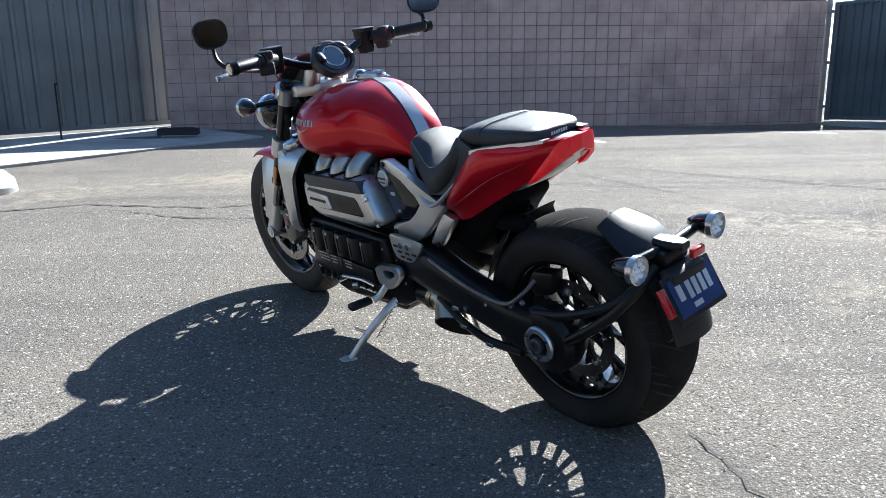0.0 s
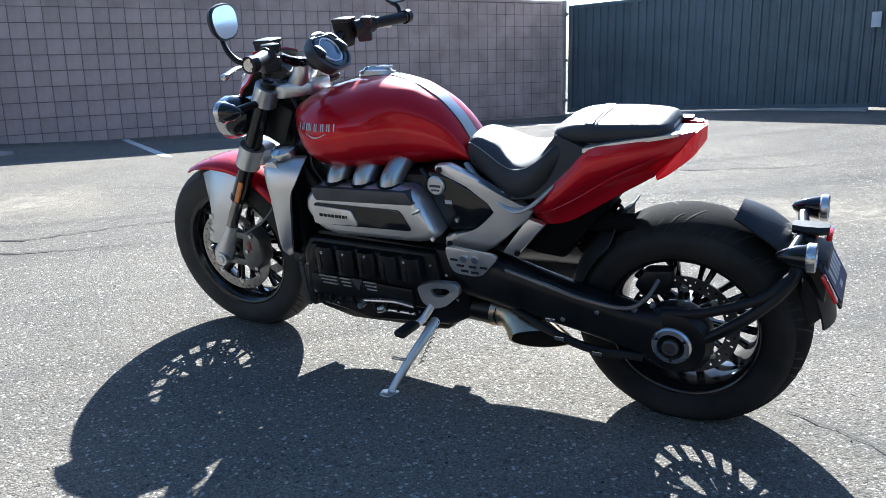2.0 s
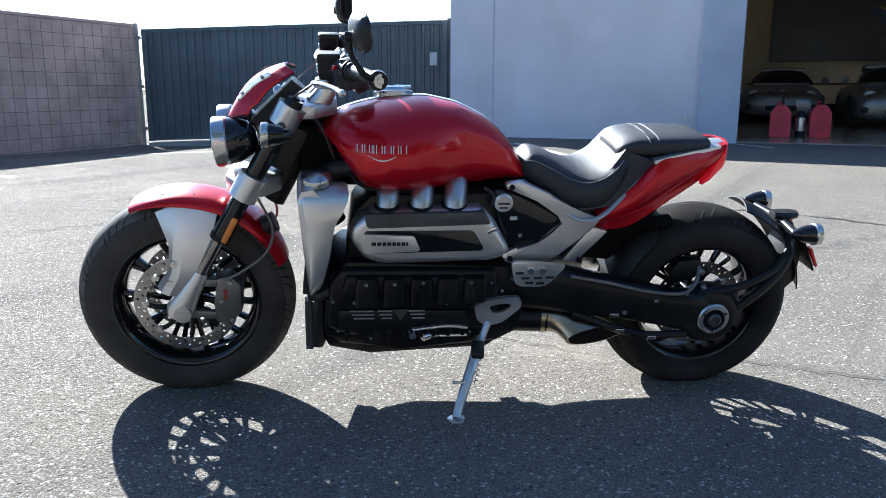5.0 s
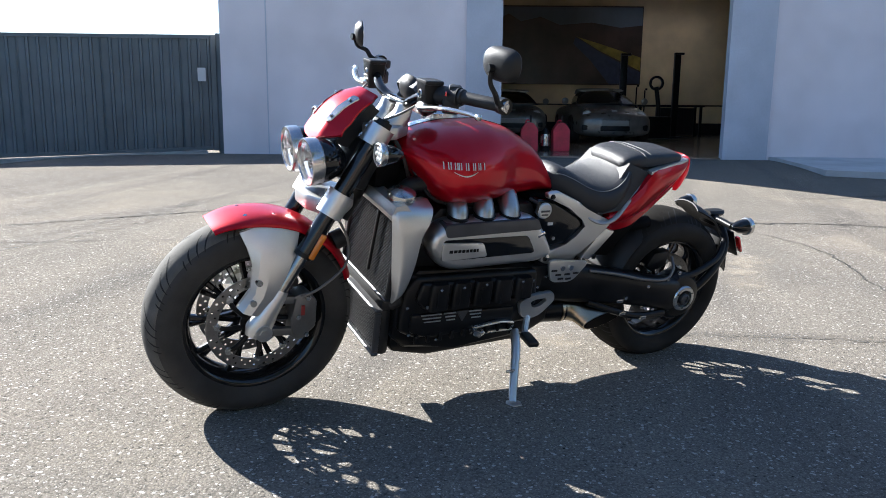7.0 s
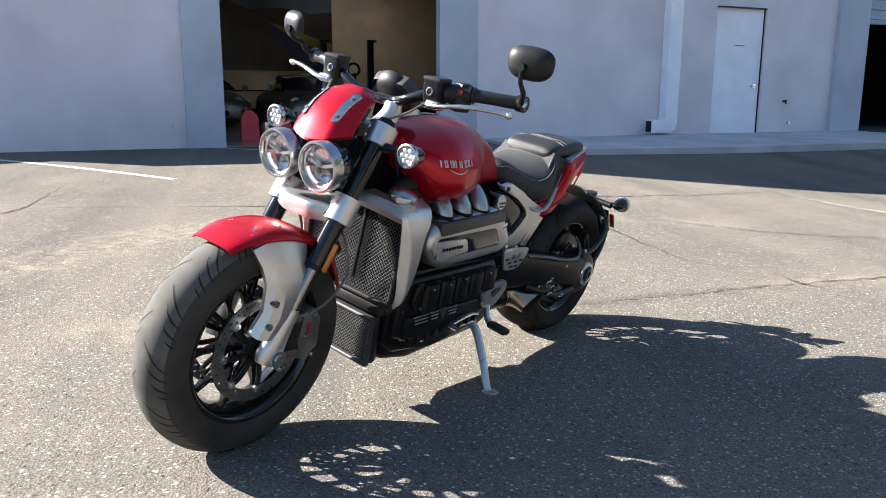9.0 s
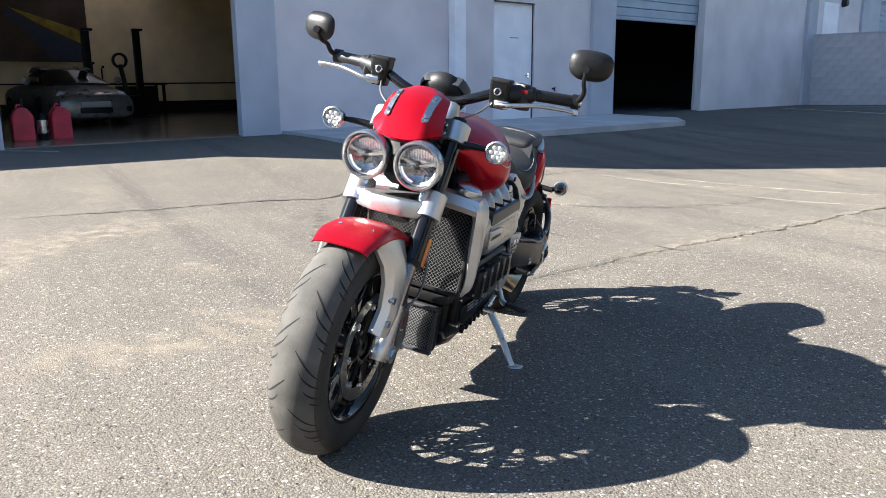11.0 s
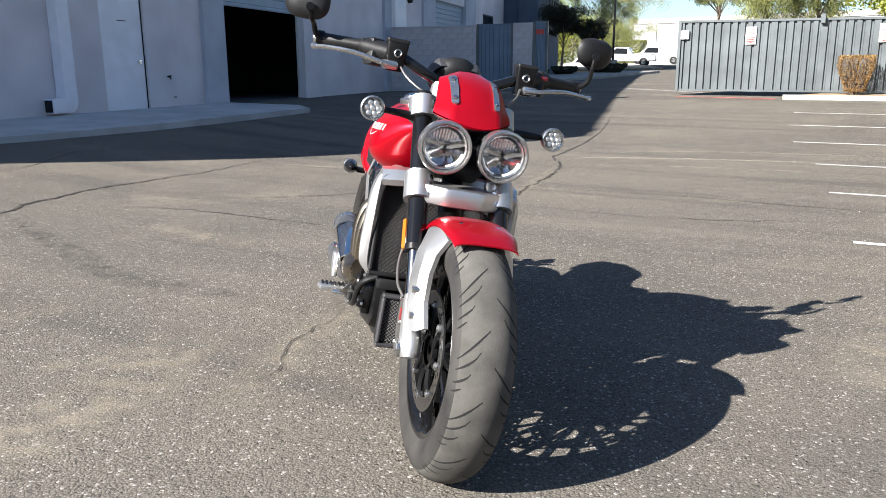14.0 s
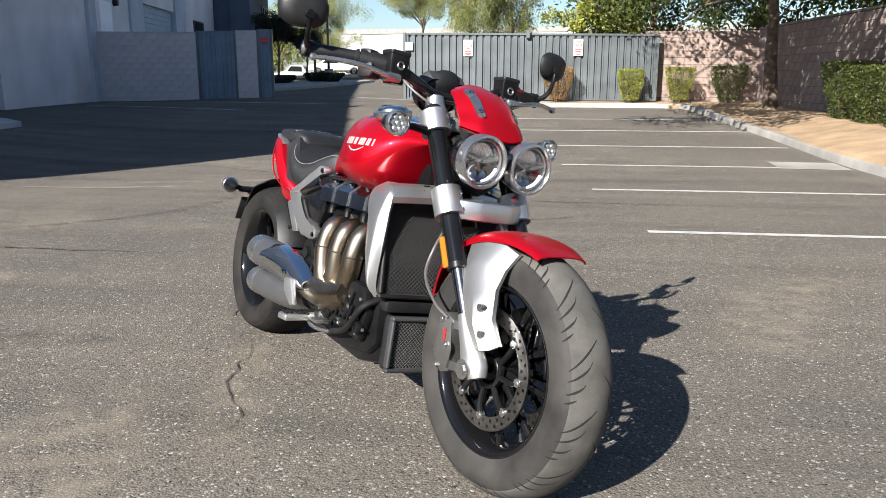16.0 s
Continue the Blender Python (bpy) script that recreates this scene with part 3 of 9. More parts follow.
# ---- block walls ----
def block_wall(name, p0, p1, z0, z1, bw, bh, thick, material, label, near=None, cap=True, gap=0.008, bond=True, core=None):
    """A wall of separate blocks on a mortar core, from p0 to p1 (x, y); the near stretch of up to 300 blocks are objects of their own."""
    p0, p1 = Vector((*p0, 0)), Vector((*p1, 0))
    d = (p1 - p0); length = d.length; d.normalize()
    ang = math.atan2(d.y, d.x)
    w = thing(name, label, "wall", Matrix.Translation(p0) @ Matrix.Rotation(ang, 4, "Z"), kind="structure")
    bm = B(); b_box(bm, (length / 2, 0, (z0 - 0.4 + z1) / 2), (length, thick - 0.016, z1 - z0 + 0.4))
    part("mortar_core", bm, core or MORTAR, w, smooth=0)
    bm = B(); b_box(bm, (0, 0, 0), (bw - gap, thick, bh - gap), bev=0.006, seg=1)
    proto = part("block", bm, material, w, smooth=0)
    rest, count, rows, first = B(), 0, int(round((z1 - z0) / bh)), True
    rr = random.Random(hash(len(name)) % 97)
    for r in range(rows):
        off = (r % 2) * bw / 2 if bond else 0.0
        n = int(length / bw)
        for k in range(n + 2):
            a, b = max(0, k * bw - off), min(length, (k + 1) * bw - off)
            if b - a < bw * 0.12:
                continue
            c = ((a + b) / 2, rr.uniform(-.0015, .0015), z0 + (r + 0.5) * bh)
            if count < 300 and (near is None or near[0] < (a + b) / 2 < near[1]):
                ob = proto if first else new("block", proto.data)
                first = False
                ob.parent = w
                ob.location = c
                ob.scale = ((b - a - gap) / (bw - gap), 1, 1)
                count += 1
            else:
                b_box(rest, c, (b - a - gap, thick, bh - gap))
    if len(rest.verts):
        tagged(part("far_blocks", rest, material, w, smooth=0), kind="stuff")
    else:
        rest.free()
    if cap:
        bm = B(); b_box(bm, (length / 2, 0, z1 + 0.03), (length, thick + 0.02, 0.05), bev=0.006, seg=1)
        part("coping", bm, material, w, smooth=0)
    return w


# ---- corrugated steel gates ----
def corrugated(name, p0, p1, zb0, zb1, zt0, zt1, label, cat="gate", pitch=0.155, panel=1.22, rib=0.03, side=1, kind="", post0=True, post1=True, sheet=None):
    p0, p1 = Vector((*p0, 0)), Vector((*p1, 0))
    d = (p1 - p0); length = d.length; d.normalize()
    ang = math.atan2(d.y, d.x)
    g = thing(name, label, cat, Matrix.Translation(p0) @ Matrix.Rotation(ang, 4, "Z"), kind=kind)
    zb = lambda a: lerp(zb0, zb1, a / length)
    zt = lambda a: lerp(zt0, zt1, a / length)
    a = 0.0
    while a < length - 0.02:
        b = min(length, a + panel)
        bm = B(); prof = []
        x = a
        while x < b - 1e-6:
            for fx, h in ((0, 0), (0.60, 0), (0.70, 1), (0.92, 1)):
                if x + fx * pitch < b:
                    prof.append((x + fx * pitch, side * h * rib))
            x += pitch
        prof.append((b, 0))
        for (u0, h0), (u1, h1) in zip(prof, prof[1:]):
            b_quad(bm, (u0, h0, zb(u0) + 0.05), (u1, h1, zb(u1) + 0.05), (u1, h1, zt(u1) - 0.05), (u0, h0, zt(u0) - 0.05))
        bmesh.ops.remove_doubles(bm, verts=bm.verts, dist=1e-5)
        r = bmesh.ops.extrude_face_region(bm, geom=list(bm.faces))
        bmesh.ops.translate(bm, verts=[v for v in r["geom"] if isinstance(v, bmesh.types.BMVert)], vec=(0, -0.004 * side, 0))
        part("corrugated_sheet", bm, sheet or CORRG, g, smooth=0)
        a = b
    for nm, f, h in (("top_rail", zt, -0.03), ("bottom_rail", zb, 0.04)):
        bm = B()
        ring = lambda u, z: [(u, -0.035, z - 0.03), (u, 0.05, z - 0.03), (u, 0.05, z + 0.03), (u, -0.035, z + 0.03)]
        b_loft(bm, [ring(0, f(0) + h), ring(length, f(length) + h)])
        part(nm, bm, sheet or CORRG, g, smooth=0)
    for ok, u in ((post0, 0.0), (post1, length)):
        if ok:
            bm = B(); b_box(bm, (u, 0.0, (zb(u) + zt(u)) / 2), (0.09, 0.11, zt(u) - zb(u) - 0.002), bev=0.006, seg=1)
            part("frame_post", bm, CORRG, g, smooth=0)
    return g


north = block_wall("wall_north", (-4.0, 11.72), (6.68, 13.81), -0.103, 2.13, 0.203, 0.203, 0.2, BLOCK, "mauve-brown split-face block wall with square joints", near=(1.2, 7.3), bond=False)
# gate between the block wall and the building, with its post and lock box
gate_ne = corrugated("sliding_gate", (6.86, 13.62), (9.38, 8.86), 0.12, 0.30, 2.10, 2.22, "closed blue-grey corrugated steel gate beside the building", kind="", side=-1)
bm = B(); b_box(bm, (5.10, 0.05, 1.55), (0.26, 0.02, 0.36), bev=0.004, seg=1)
b_box(bm, (5.20, 0.07, 1.57), (0.16, 0.02, 0.02))
part("lock_box_plate", bm, CORRG, gate_ne)
# solid white plate imitates daylight behind the lock
bm = B(); b_box(bm, (5.19, -0.062, 1.57), (0.13, 0.006, 0.22)); part("lock_daylight_plate", bm, WHITEB, gate_ne, "white plate standing for daylight through lock opening")
bm = B(); b_box(bm, (9.43, 8.76, 1.2), (0.11, 0.11, 2.1), bev=0.005, seg=1)
tagged(part("gate_post", bm, CORRG, smooth=0), "square blue-grey steel gate post beside pale wall", "post")
bm = B(); b_box(bm, (6.76, 13.74, 1.05), (0.07, 0.07, 2.3), bev=0.005, seg=1)
for z in (0.35, 1.1, 1.95):
    b_box(bm, (6.76, 13.71, z), (0.10, 0.10, 0.06), bev=0.006, seg=1)
tagged(part("gate_post", bm, GALV, smooth=0), "galvanised gate post with hinges at block wall end", "post")
bm = B(); b_loft(bm, [[(x + o, y + p, gz(x, y) + z) for o, p, z in ((0, 0, -.1), (-.28, -.2, -.1), (-.28, -.2, .05), (0, 0, .05))] for x, y in ((6.82, 13.5), (9.25, 9.0))])
tagged(part("gate_kerb", bm, CONC, smooth=0), "pale concrete sill under steel gate", "kerb", kind="structure")
# gate on the west end of the block wall
gate_nw = corrugated("swing_gate", (-4.06, 12.30), (-8.6, 7.6), 0.28, 0.25, 2.5, 2.5, "tall closed grey corrugated steel gate on concrete apron", panel=1.9, pitch=0.2, side=1)
bm = B(); b_cyl(bm, (-4.98, 10.28, 0.22), (-4.98, 10.28, 0.95), 0.012, n=8); b_cyl(bm, (-4.98, 10.28, 0.92), (-4.92, 10.22, 0.95), 0.012, n=8)
tagged(part("gate_drop_rod", bm, BLACKM), "thin dark steel drop rod before gate", "rod")
bm = B()
b_prism(bm, [(-4.15, 12.35), (-8.7, 7.65), (-9.5, 7.0), (-4.6, 7.5), (-2.35, 10.45)], 0.0, 1.0, axes="xy")
for v in bm.verts:
    v.co.z = gz(v.co.x, v.co.y) + (0.03 if v.co.z > 0.5 else -0.1)
tagged(part("concrete_apron", bm, CONC, smooth=0), "pale concrete apron before steel gate", "pavement", kind="structure")
ws = thing("wheel_stop", "black rubber wheel stop on pale concrete", "wheel stop", pose(-3.5, 10.5, gz(-3.5, 10.5) + 0.03, 0, 0, 4))
bm = B(); b_prism(bm, [(-0.09, 0), (0.09, 0), (0.06, 0.09), (-0.06, 0.09)], -0.27, 0.27, 0.012, axes="xz")
bmesh.ops.rotate(bm, verts=bm.verts, cent=(0, 0, 0), matrix=Matrix.Rotation(radians(90), 3, "Z"))
part("body", bm, BLACKP, ws)
bm = B(); b_box(bm, (0, 0, 0.095), (0.42, 0.05, 0.012), bev=0.004, seg=1); part("top_strip", bm, BLACKM, ws)
bm = B(); b_tube(bm, [(-3.95, 5.7, 0.1), (-3.72, 5.95, 0.18), (-3.6, 6.2, 0.18), (-3.75, 6.45, 0.1)], 0.16, 10)
tagged(part("painted_kerb_end", bm, PAINTW), "rounded white-painted concrete kerb end on asphalt", "kerb")

# ---- industrial building ----
FM = Matrix(((FD.x, -FN.x, 0, FO.x), (FD.y, -FN.y, 0, FO.y), (0, 0, 1, 0), (0, 0, 0, 1)))
bld = thing("industrial_building", "pale lavender-grey stucco industrial building with blue-grey piers", "building", FM)
H = 9.75


def slab(name, s0, s1, q0, q1, z0, z1, material, label="", bev=0.0, parent=None):
    bm = B(); b_box(bm, ((s0 + s1) / 2, (q0 + q1) / 2, (z0 + z1) / 2), (s1 - s0, q1 - q0, z1 - z0), bev=bev, seg=1)
    return part(name, bm, material, parent or bld, label, smooth=0)


W = 0.25
slab("low_wing_wall", -4.72, -1.5, 0, W, -0.3, 2.95, STUCCO)
slab("wall", -1.5, -0.65, 0, W, -0.3, H, STUCCO)
slab("pier", -0.65, -0.06, -0.06, 0.5, -0.3, H, STUCCOB)
slab("lintel", -0.06, 3.65, 0, W, 4.2, H, STUCCO)
slab("pier", 3.65, 4.39, -0.06, 0.10, -0.3, H, STUCCOB)
slab("wall", 4.39, 9.86, 0, W, -0.3, H, STUCCO)
slab("wall", 9.86, 11.21, 0, W, 2.90, H, STUCCO)
slab("wall", 11.21, 13.26, 0, W, -0.3, H, STUCCO)
slab("pier", 13.26, 14.18, -0.10, 0.5, -0.3, H, STUCCOB)
slab("lintel", 14.18, 18.45, 0, W, 4.2, H, STUCCO)
slab("pier", 18.45, 19.5, -0.10, 0.12, -0.3, H, STUCCO)
slab("wall", 19.5, 25.2, 0, W, -0.3, H, STUCCO)
slab("pier", 25.2, 25.9, -0.12, 0.5, -0.3, H, STUCCOB)
slab("wall", 25.9, 29.9, 0, W, -0.3, H, STUCCO)
slab("pier", 29.9, 31.6, -0.10, 0.5, -0.3, H, STUCCOB)
slab("wall", 31.6, 36.85, 0, W, 4.2, H, STUCCO)
slab("pier", 36.85, 38.8, -0.10, 0.5, -0.3, H, STUCCOB)
slab("wall", 38.8, 46.0, 0, W, -0.3, H, STUCCO)
slab("side_wall", -4.72, -4.6, W, 14.0, -0.3, 2.95, STUCCO)
slab("upper_side_wall", -1.5, -1.3, W, 14.0, 2.75, H, STUCCO)
slab("wing_roof", -4.6, -1.5, W, 14.0, 2.75, 2.9, CONC)
slab("wing_back_wall", -4.72, -1.5, 14.0, 14.25, -0.3, 2.95, STUCCO)
slab("back_wall", -1.5, 46.0, 14.0, 14.25, -0.3, H, STUCCO)
slab("end_wall", 45.75, 46.0, W, 14.0, -0.3, H, STUCCO)
# roof slabs leave a hole for the added light shaft
for a, b, c, d in ((-1.3, 4.2, W, 14.0), (7.0, 46.0, W, 14.0), (4.2, 7.0, W, 8.2), (4.2, 7.0, 11.4, 14.0)):
    slab("roof", a, b, c, d, H - 0.4, H - 0.15, CONC)
bm = B(); b_box(bm, (-3.95, -0.004, 1.3), (0.018, 0.008, 3.2))
part("control_joint", bm, STUCCOB, bld, smooth=0)
# garage interior
slab("garage_floor", -4.6, 13.2, 0.02, 13.9, 0.1, FLOOR_Z, EPOXY)
slab("garage_back_wall", -1.3, 13.2, 12.0, 12.1, 0.28, 4.6, BEIGE)
slab("garage_back_wall", -4.6, -1.3, 12.0, 12.1, 0.28, 2.74, BEIGE)
slab("garage_side_wall", -4.6, -4.5, 0.3, 12.0, 0.28, 2.74, BEIGE)
slab("garage_side_wall", 13.1, 13.2, 0.3, 12.0, 0.28, 4.6, BEIGE)
for a, b, c, d in ((-1.3, 4.2, 0.3, 12.0), (7.0, 13.2, 0.3, 12.0), (4.2, 7.0, 0.3, 8.2), (4.2, 7.0, 11.4, 12.0)):
    slab("garage_ceiling", a, b, c, d, 4.6, 4.7, BEIGE)
# unseen shaft, added to let sky light into the garage
for a, b, c, d in ((4.1, 4.2, 8.1, 11.5), (7.0, 7.1, 8.1, 11.5), (4.2, 7.0, 8.1, 8.2), (4.2, 7.0, 11.4, 11.5)):
    slab("added_light_shaft", a, b, c, d, 4.7, H - 0.4, DOORW)
slab("wall_dado", -4.5, 13.1, 11.97, 12.0, 0.28, 0.65, BLACKP)
bm = B(); b_cyl(bm, (-0.1, 11.9, 1.2), (13, 11.9, 1.2), 0.02, n=8); part("wall_rail", bm, BLACKM, bld)
# store behind the second opening; its darkness is painted on with the DARK lining
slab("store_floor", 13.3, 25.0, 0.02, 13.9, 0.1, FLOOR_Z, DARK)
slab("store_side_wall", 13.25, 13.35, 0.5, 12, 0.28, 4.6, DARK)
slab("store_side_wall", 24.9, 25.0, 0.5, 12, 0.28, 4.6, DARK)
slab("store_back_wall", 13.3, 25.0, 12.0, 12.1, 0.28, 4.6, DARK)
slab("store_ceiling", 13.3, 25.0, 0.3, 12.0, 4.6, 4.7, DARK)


def roller(s0, s1, z0, z1, q=0.16):
    r = part("roller_door", b_box(B(), ((s0 + s1) / 2, q, z0 + 0.05), (s1 - s0, 0.06, 0.10), bev=0.01), ROLLER, bld, "partly raised blue-grey roller door")
    z = z0 + 0.10
    while z < z1 - 0.01:
        h = min(0.22, z1 - z)
        bm = B(); b_box(bm, ((s0 + s1) / 2, q, z + h / 2), (s1 - s0, 0.04, h - 0.008), bev=0.012, seg=1)
        part("slat", bm, ROLLER, r, smooth=0)
        z += h


roller(14.18, 18.60, 2.72, 4.2)
roller(31.6, 36.85, 2.9, 4.2)
slab("jamb_strip", 18.38, 18.45, 0.10, 0.14, 0.28, 2.72, WHITEB, "pale steel jamb strip")
slab("store_front", 31.6, 36.85, 0.2, 0.3, 0.28, 2.9, ROLLER)
# entry door
dr = part("entry_door", b_box(B(), (10.535, 0.09, 1.59), (1.30, 0.05, 2.60), bev=0.004, seg=1), DOORW, bld, "closed plain pale metal entry door")
part("frame", b_box(b_box(b_box(B(), (9.872, 0.07, 1.6), (0.02, 0.04, 2.62)), (11.198, 0.07, 1.6), (0.012, 0.04, 2.62)), (10.535, 0.07, 2.895), (1.29, 0.2, 0.02)), BLACKP, dr, "dark gap round door", smooth=0)
bm = B(); b_cyl(bm, (11.03, 0.065, 1.30), (11.03, 0.03, 1.30), 0.045, n=18); b_cyl(bm, (11.03, 0.03, 1.30), (11.03, 0.0, 1.30), 0.014, n=10)
b_tube(bm, [(11.03, 0.0, 1.30), (10.95, -0.005, 1.30), (10.88, 0.0, 1.295)], 0.012, 8)
part("lever_handle", bm, CHROME, dr, "chrome lever handle")
for z in (0.55, 1.2, 1.9, 2.6):
    part("hinge", b_cyl(B(), (9.89, 0.05, z), (9.89, 0.05, z + 0.11), 0.012, n=8), BRUSHED, dr)
part("threshold", b_box(B(), (10.535, 0.0, 0.29), (1.30, 0.12, 0.02), bev=0.003, seg=1), BRUSHED, dr)
part("door_notice", b_box(B(), (10.58, 0.062, 2.13), (0.28, 0.004, 0.016)), BLACKM, dr, "thin dark line of lettering")
# downspout
bm = B(); b_box(bm, (8.655, -0.12, 5.3), (0.31, 0.22, 9.2), bev=0.01, seg=1)
ds = part("downspout", bm, DOORW, bld, "broad painted sheet-metal downspout with curved outlet")
bm = B()
b_prism(bm, [(8.81, 0.72), (8.81, 0.55), (8.77, 0.43), (8.66, 0.36), (8.19, 0.36), (8.19, 0.62), (8.50, 0.62), (8.50, 0.72)], -0.23, -0.01, 0.01)
part("outlet", bm, DOORW, ds)
# thin black plate on the closed end, standing for shade inside the spout
bm = B(); b_prism(bm, [(8.184, 0.38), (8.188, 0.38), (8.188, 0.60), (8.184, 0.60)], -0.20, -0.03); part("outlet_shade_plate", bm, BLACKP, ds)
# tap, pipe stub, lamps
bm = B(); b_cyl(bm, (11.87, 0.0, 0.98), (11.87, -0.08, 0.98), 0.02, n=10); b_box(bm, (11.87, -0.08, 1.0), (0.09, 0.02, 0.02), bev=0.004, seg=1); b_cyl(bm, (11.87, -0.075, 0.98), (11.87, -0.085, 0.92), 0.015, n=8)
tagged(part("hose_tap", bm, BLACKM, bld), "dark wall tap")
part("pipe_stub", b_cyl(B(), (12.05, 0.0, 0.52), (12.05, -0.05, 0.52), 0.03, n=12), BRUSHED, bld)
bm = B(); b_cyl(bm, (-0.82, 0.0, 0.62), (-0.82, -0.07, 0.62), 0.03, n=12); part("pipe_stub", bm, BRUSHED, bld)
part("small_hatch_door", b_box(B(), (27.2, 0.0, 3.2), (1.3, 0.06, 1.3), bev=0.01, seg=1), DOORW, bld)
part("wall_lamp", b_rev(B(), [(0.001, -0.2), (0.12, -0.18), (0.15, 0), (0.001, 0)], (28.2, 0, 3.9), (0, 1, 0), 16), BLACKP, bld)
win = part("window", b_box(B(), (41.9, -0.01, 3.6), (2.3, 0.06, 1.0), bev=0.01, seg=1), BLACKP, bld)
part("pane", b_box(B(), (41.9, -0.045, 3.6), (2.0, 0.01, 0.8)), CARGL, win)
# raised concrete walk along the facade
bm = B()
P = lambda s, q: FO + FD * s - FN * q
poly = [P(4.45, 0.0), P(4.45, -0.35), P(4.30, -2.35), P(5.1, -2.55), P(7.6, -2.75), P(13.1, -2.9), P(13.9, -2.2), P(14.1, -0.12), P(13.3, 0.0)]
lo = [bm.verts.new((p.x, p.y, -0.1)) for p in poly]
hi = [bm.verts.new((p.x, p.y, lerp(gz(p.x, p.y), 0.27, 0.45) + 0.05)) for p in poly]
ring_faces(bm, [lo, hi])
tagged(part("walkway", bm, WALKC, smooth=0), "pale raised concrete walk along building", "pavement", kind="structure")
# low screen wall and steel door at the far end
lowwall = block_wall("screen_wall", tuple((P(25.85, -0.02))[:2]), tuple((P(25.85, -3.55))[:2]), 0.2, 2.64, 0.40, 0.203, 0.2, BLOCKG, "grey-painted block screen wall", gap=0.004, core=BLOCKG)
corrugated("steel_screen_door", tuple(P(25.85, -3.60)[:2]), tuple(P(25.85, -4.92)[:2]), 0.22, 0.22, 2.74, 2.74, "closed dark blue-grey corrugated steel door in screen wall", "door", side=-1, panel=0.7, sheet=CORRB)
block_wall("screen_wall_end", tuple((P(25.85, -4.97))[:2]), tuple((P(25.85, -5.70))[:2]), 0.2, 2.70, 0.40, 0.203, 0.2, BLOCKG, "grey-painted block screen wall", gap=0.004, core=BLOCKG)
corrugated("gate_return_panel", tuple(P(25.85, -5.75)[:2]), tuple(P(25.85, -6.22)[:2]), 0.22, 0.22, 2.80, 2.80, "narrow blue-grey steel end panel with small notice", "panel", side=-1, panel=0.7, sheet=CORRB)
pt = P(25.75, -6.0)
bm = B(); b_box(bm, (0, 0, 0), (0.3, 0.02, 0.16)); tagged(part("small_notice", bm, SIGNR, smooth=0), "small dark red notice on steel panel", "sign").matrix_world = Matrix.Translation((pt.x, pt.y + 0.06, 2.42)) @ Matrix.Rotation(radians(11), 4, "Z")
# taller dark section behind
tower = thing("dark_office_block", "tall dark slate-blue office block with balconies", "building", FM)
slab("wall", 46.2, 62.0, -1.0, 12, -0.3, 11.0, NAVY, parent=tower)
slab("pier", 45.9, 47.4, -2.2, -1.0, -0.3, 11.0, NAVY, parent=tower)
for z in (4.2, 7.0):
    slab("balcony", 48, 60, -2.6, -1.0, z, z + 0.25, NAVY, parent=tower)
    for k in range(14):
        slab("rail_bar", 48 + k * 0.9, 48.05 + k * 0.9, -2.6, -2.55, z + 0.25, z + 1.2, BLACKM, parent=tower)
    slab("handrail", 48, 60, -2.62, -2.54, z + 1.2, z + 1.26, BLACKM, parent=tower)

# ---- south side: fence, wall, kerb, planting bed ----
fence = corrugated("rolling_gate", (3.53, -19.6), (-4.32, -19.6), 0.42, 0.40, 2.50, 2.42, "long blue-grey corrugated steel rolling gate, pushed open", pitch=0.21, panel=1.3, side=1, rib=0.06)
bm = B(); b_box(bm, (3.9, -0.06, 2.44), (0.12, 0.16, 0.26), bev=0.01, seg=1); part("roller_guide", bm, CORRG, fence)
bm = B(); b_box(bm, (0.16, -0.06, 2.08), (0.24, 0.04, 0.26), bev=0.006, seg=1); part("lock_plate", bm, WHITEB, fence, "white lock plate")


def text_mesh(txt, size, material, name, parent, m, label=""):
    cu = bpy.data.curves.new(name, "FONT")
    cu.body, cu.size, cu.align_x, cu.align_y, cu.extrude = txt, size, "CENTER", "CENTER", 0.001
    tmp = bpy.data.objects.new("tmp_text", cu)
    scene.collection.objects.link(tmp)
    me = bpy.data.meshes.new_from_object(tmp.evaluated_get(bpy.context.evaluated_depsgraph_get()))
    bpy.data.objects.remove(tmp)
    me.materials.append(material)
    ob = new(name, me)
    ob.parent = parent
    ob.matrix_local = m
    return ob


def fire_sign(x):
    sg = thing("fire_lane_sign", "white sign with red fire lane lettering on steel gate", "sign", Matrix.Translation((x, -19.553, 2.02)) @ Matrix.Rotation(radians(180), 4, "Z"), "fire lane signs")
    part("plate", b_box(B(), (0, 0, 0), (0.30, 0.012, 0.50), bev=0.004, seg=1), SIGNW, sg)
    face = lambda z: Matrix.Translation((0, -0.008, z)) @ Matrix.Rotation(radians(90), 4, "X")
    text_mesh("FIRE", 0.11, SIGNR, "lettering", sg, face(0.17))
    text_mesh("LANE", 0.11, SIGNR, "lettering", sg, face(0.07))
    for i, (w, z) in enumerate(((0.10, -0.01), (0.24, -0.06), (0.20, -0.11), (0.22, -0.16), (0.12, -0.20))):
        part("lettering_bar", b_box(B(), (0, -0.008, z), (w, 0.004, 0.022)), SIGNR, sg, smooth=0)


fire_sign(1.50); fire_sign(-1.92)
block_wall("wall_south", (-4.0, -20.1), (-7.5, -20.1), 0.30, 2.45, 0.406, 0.203, 0.2, BLOCKP, "sunlit tan-pink block wall", gap=0.007)
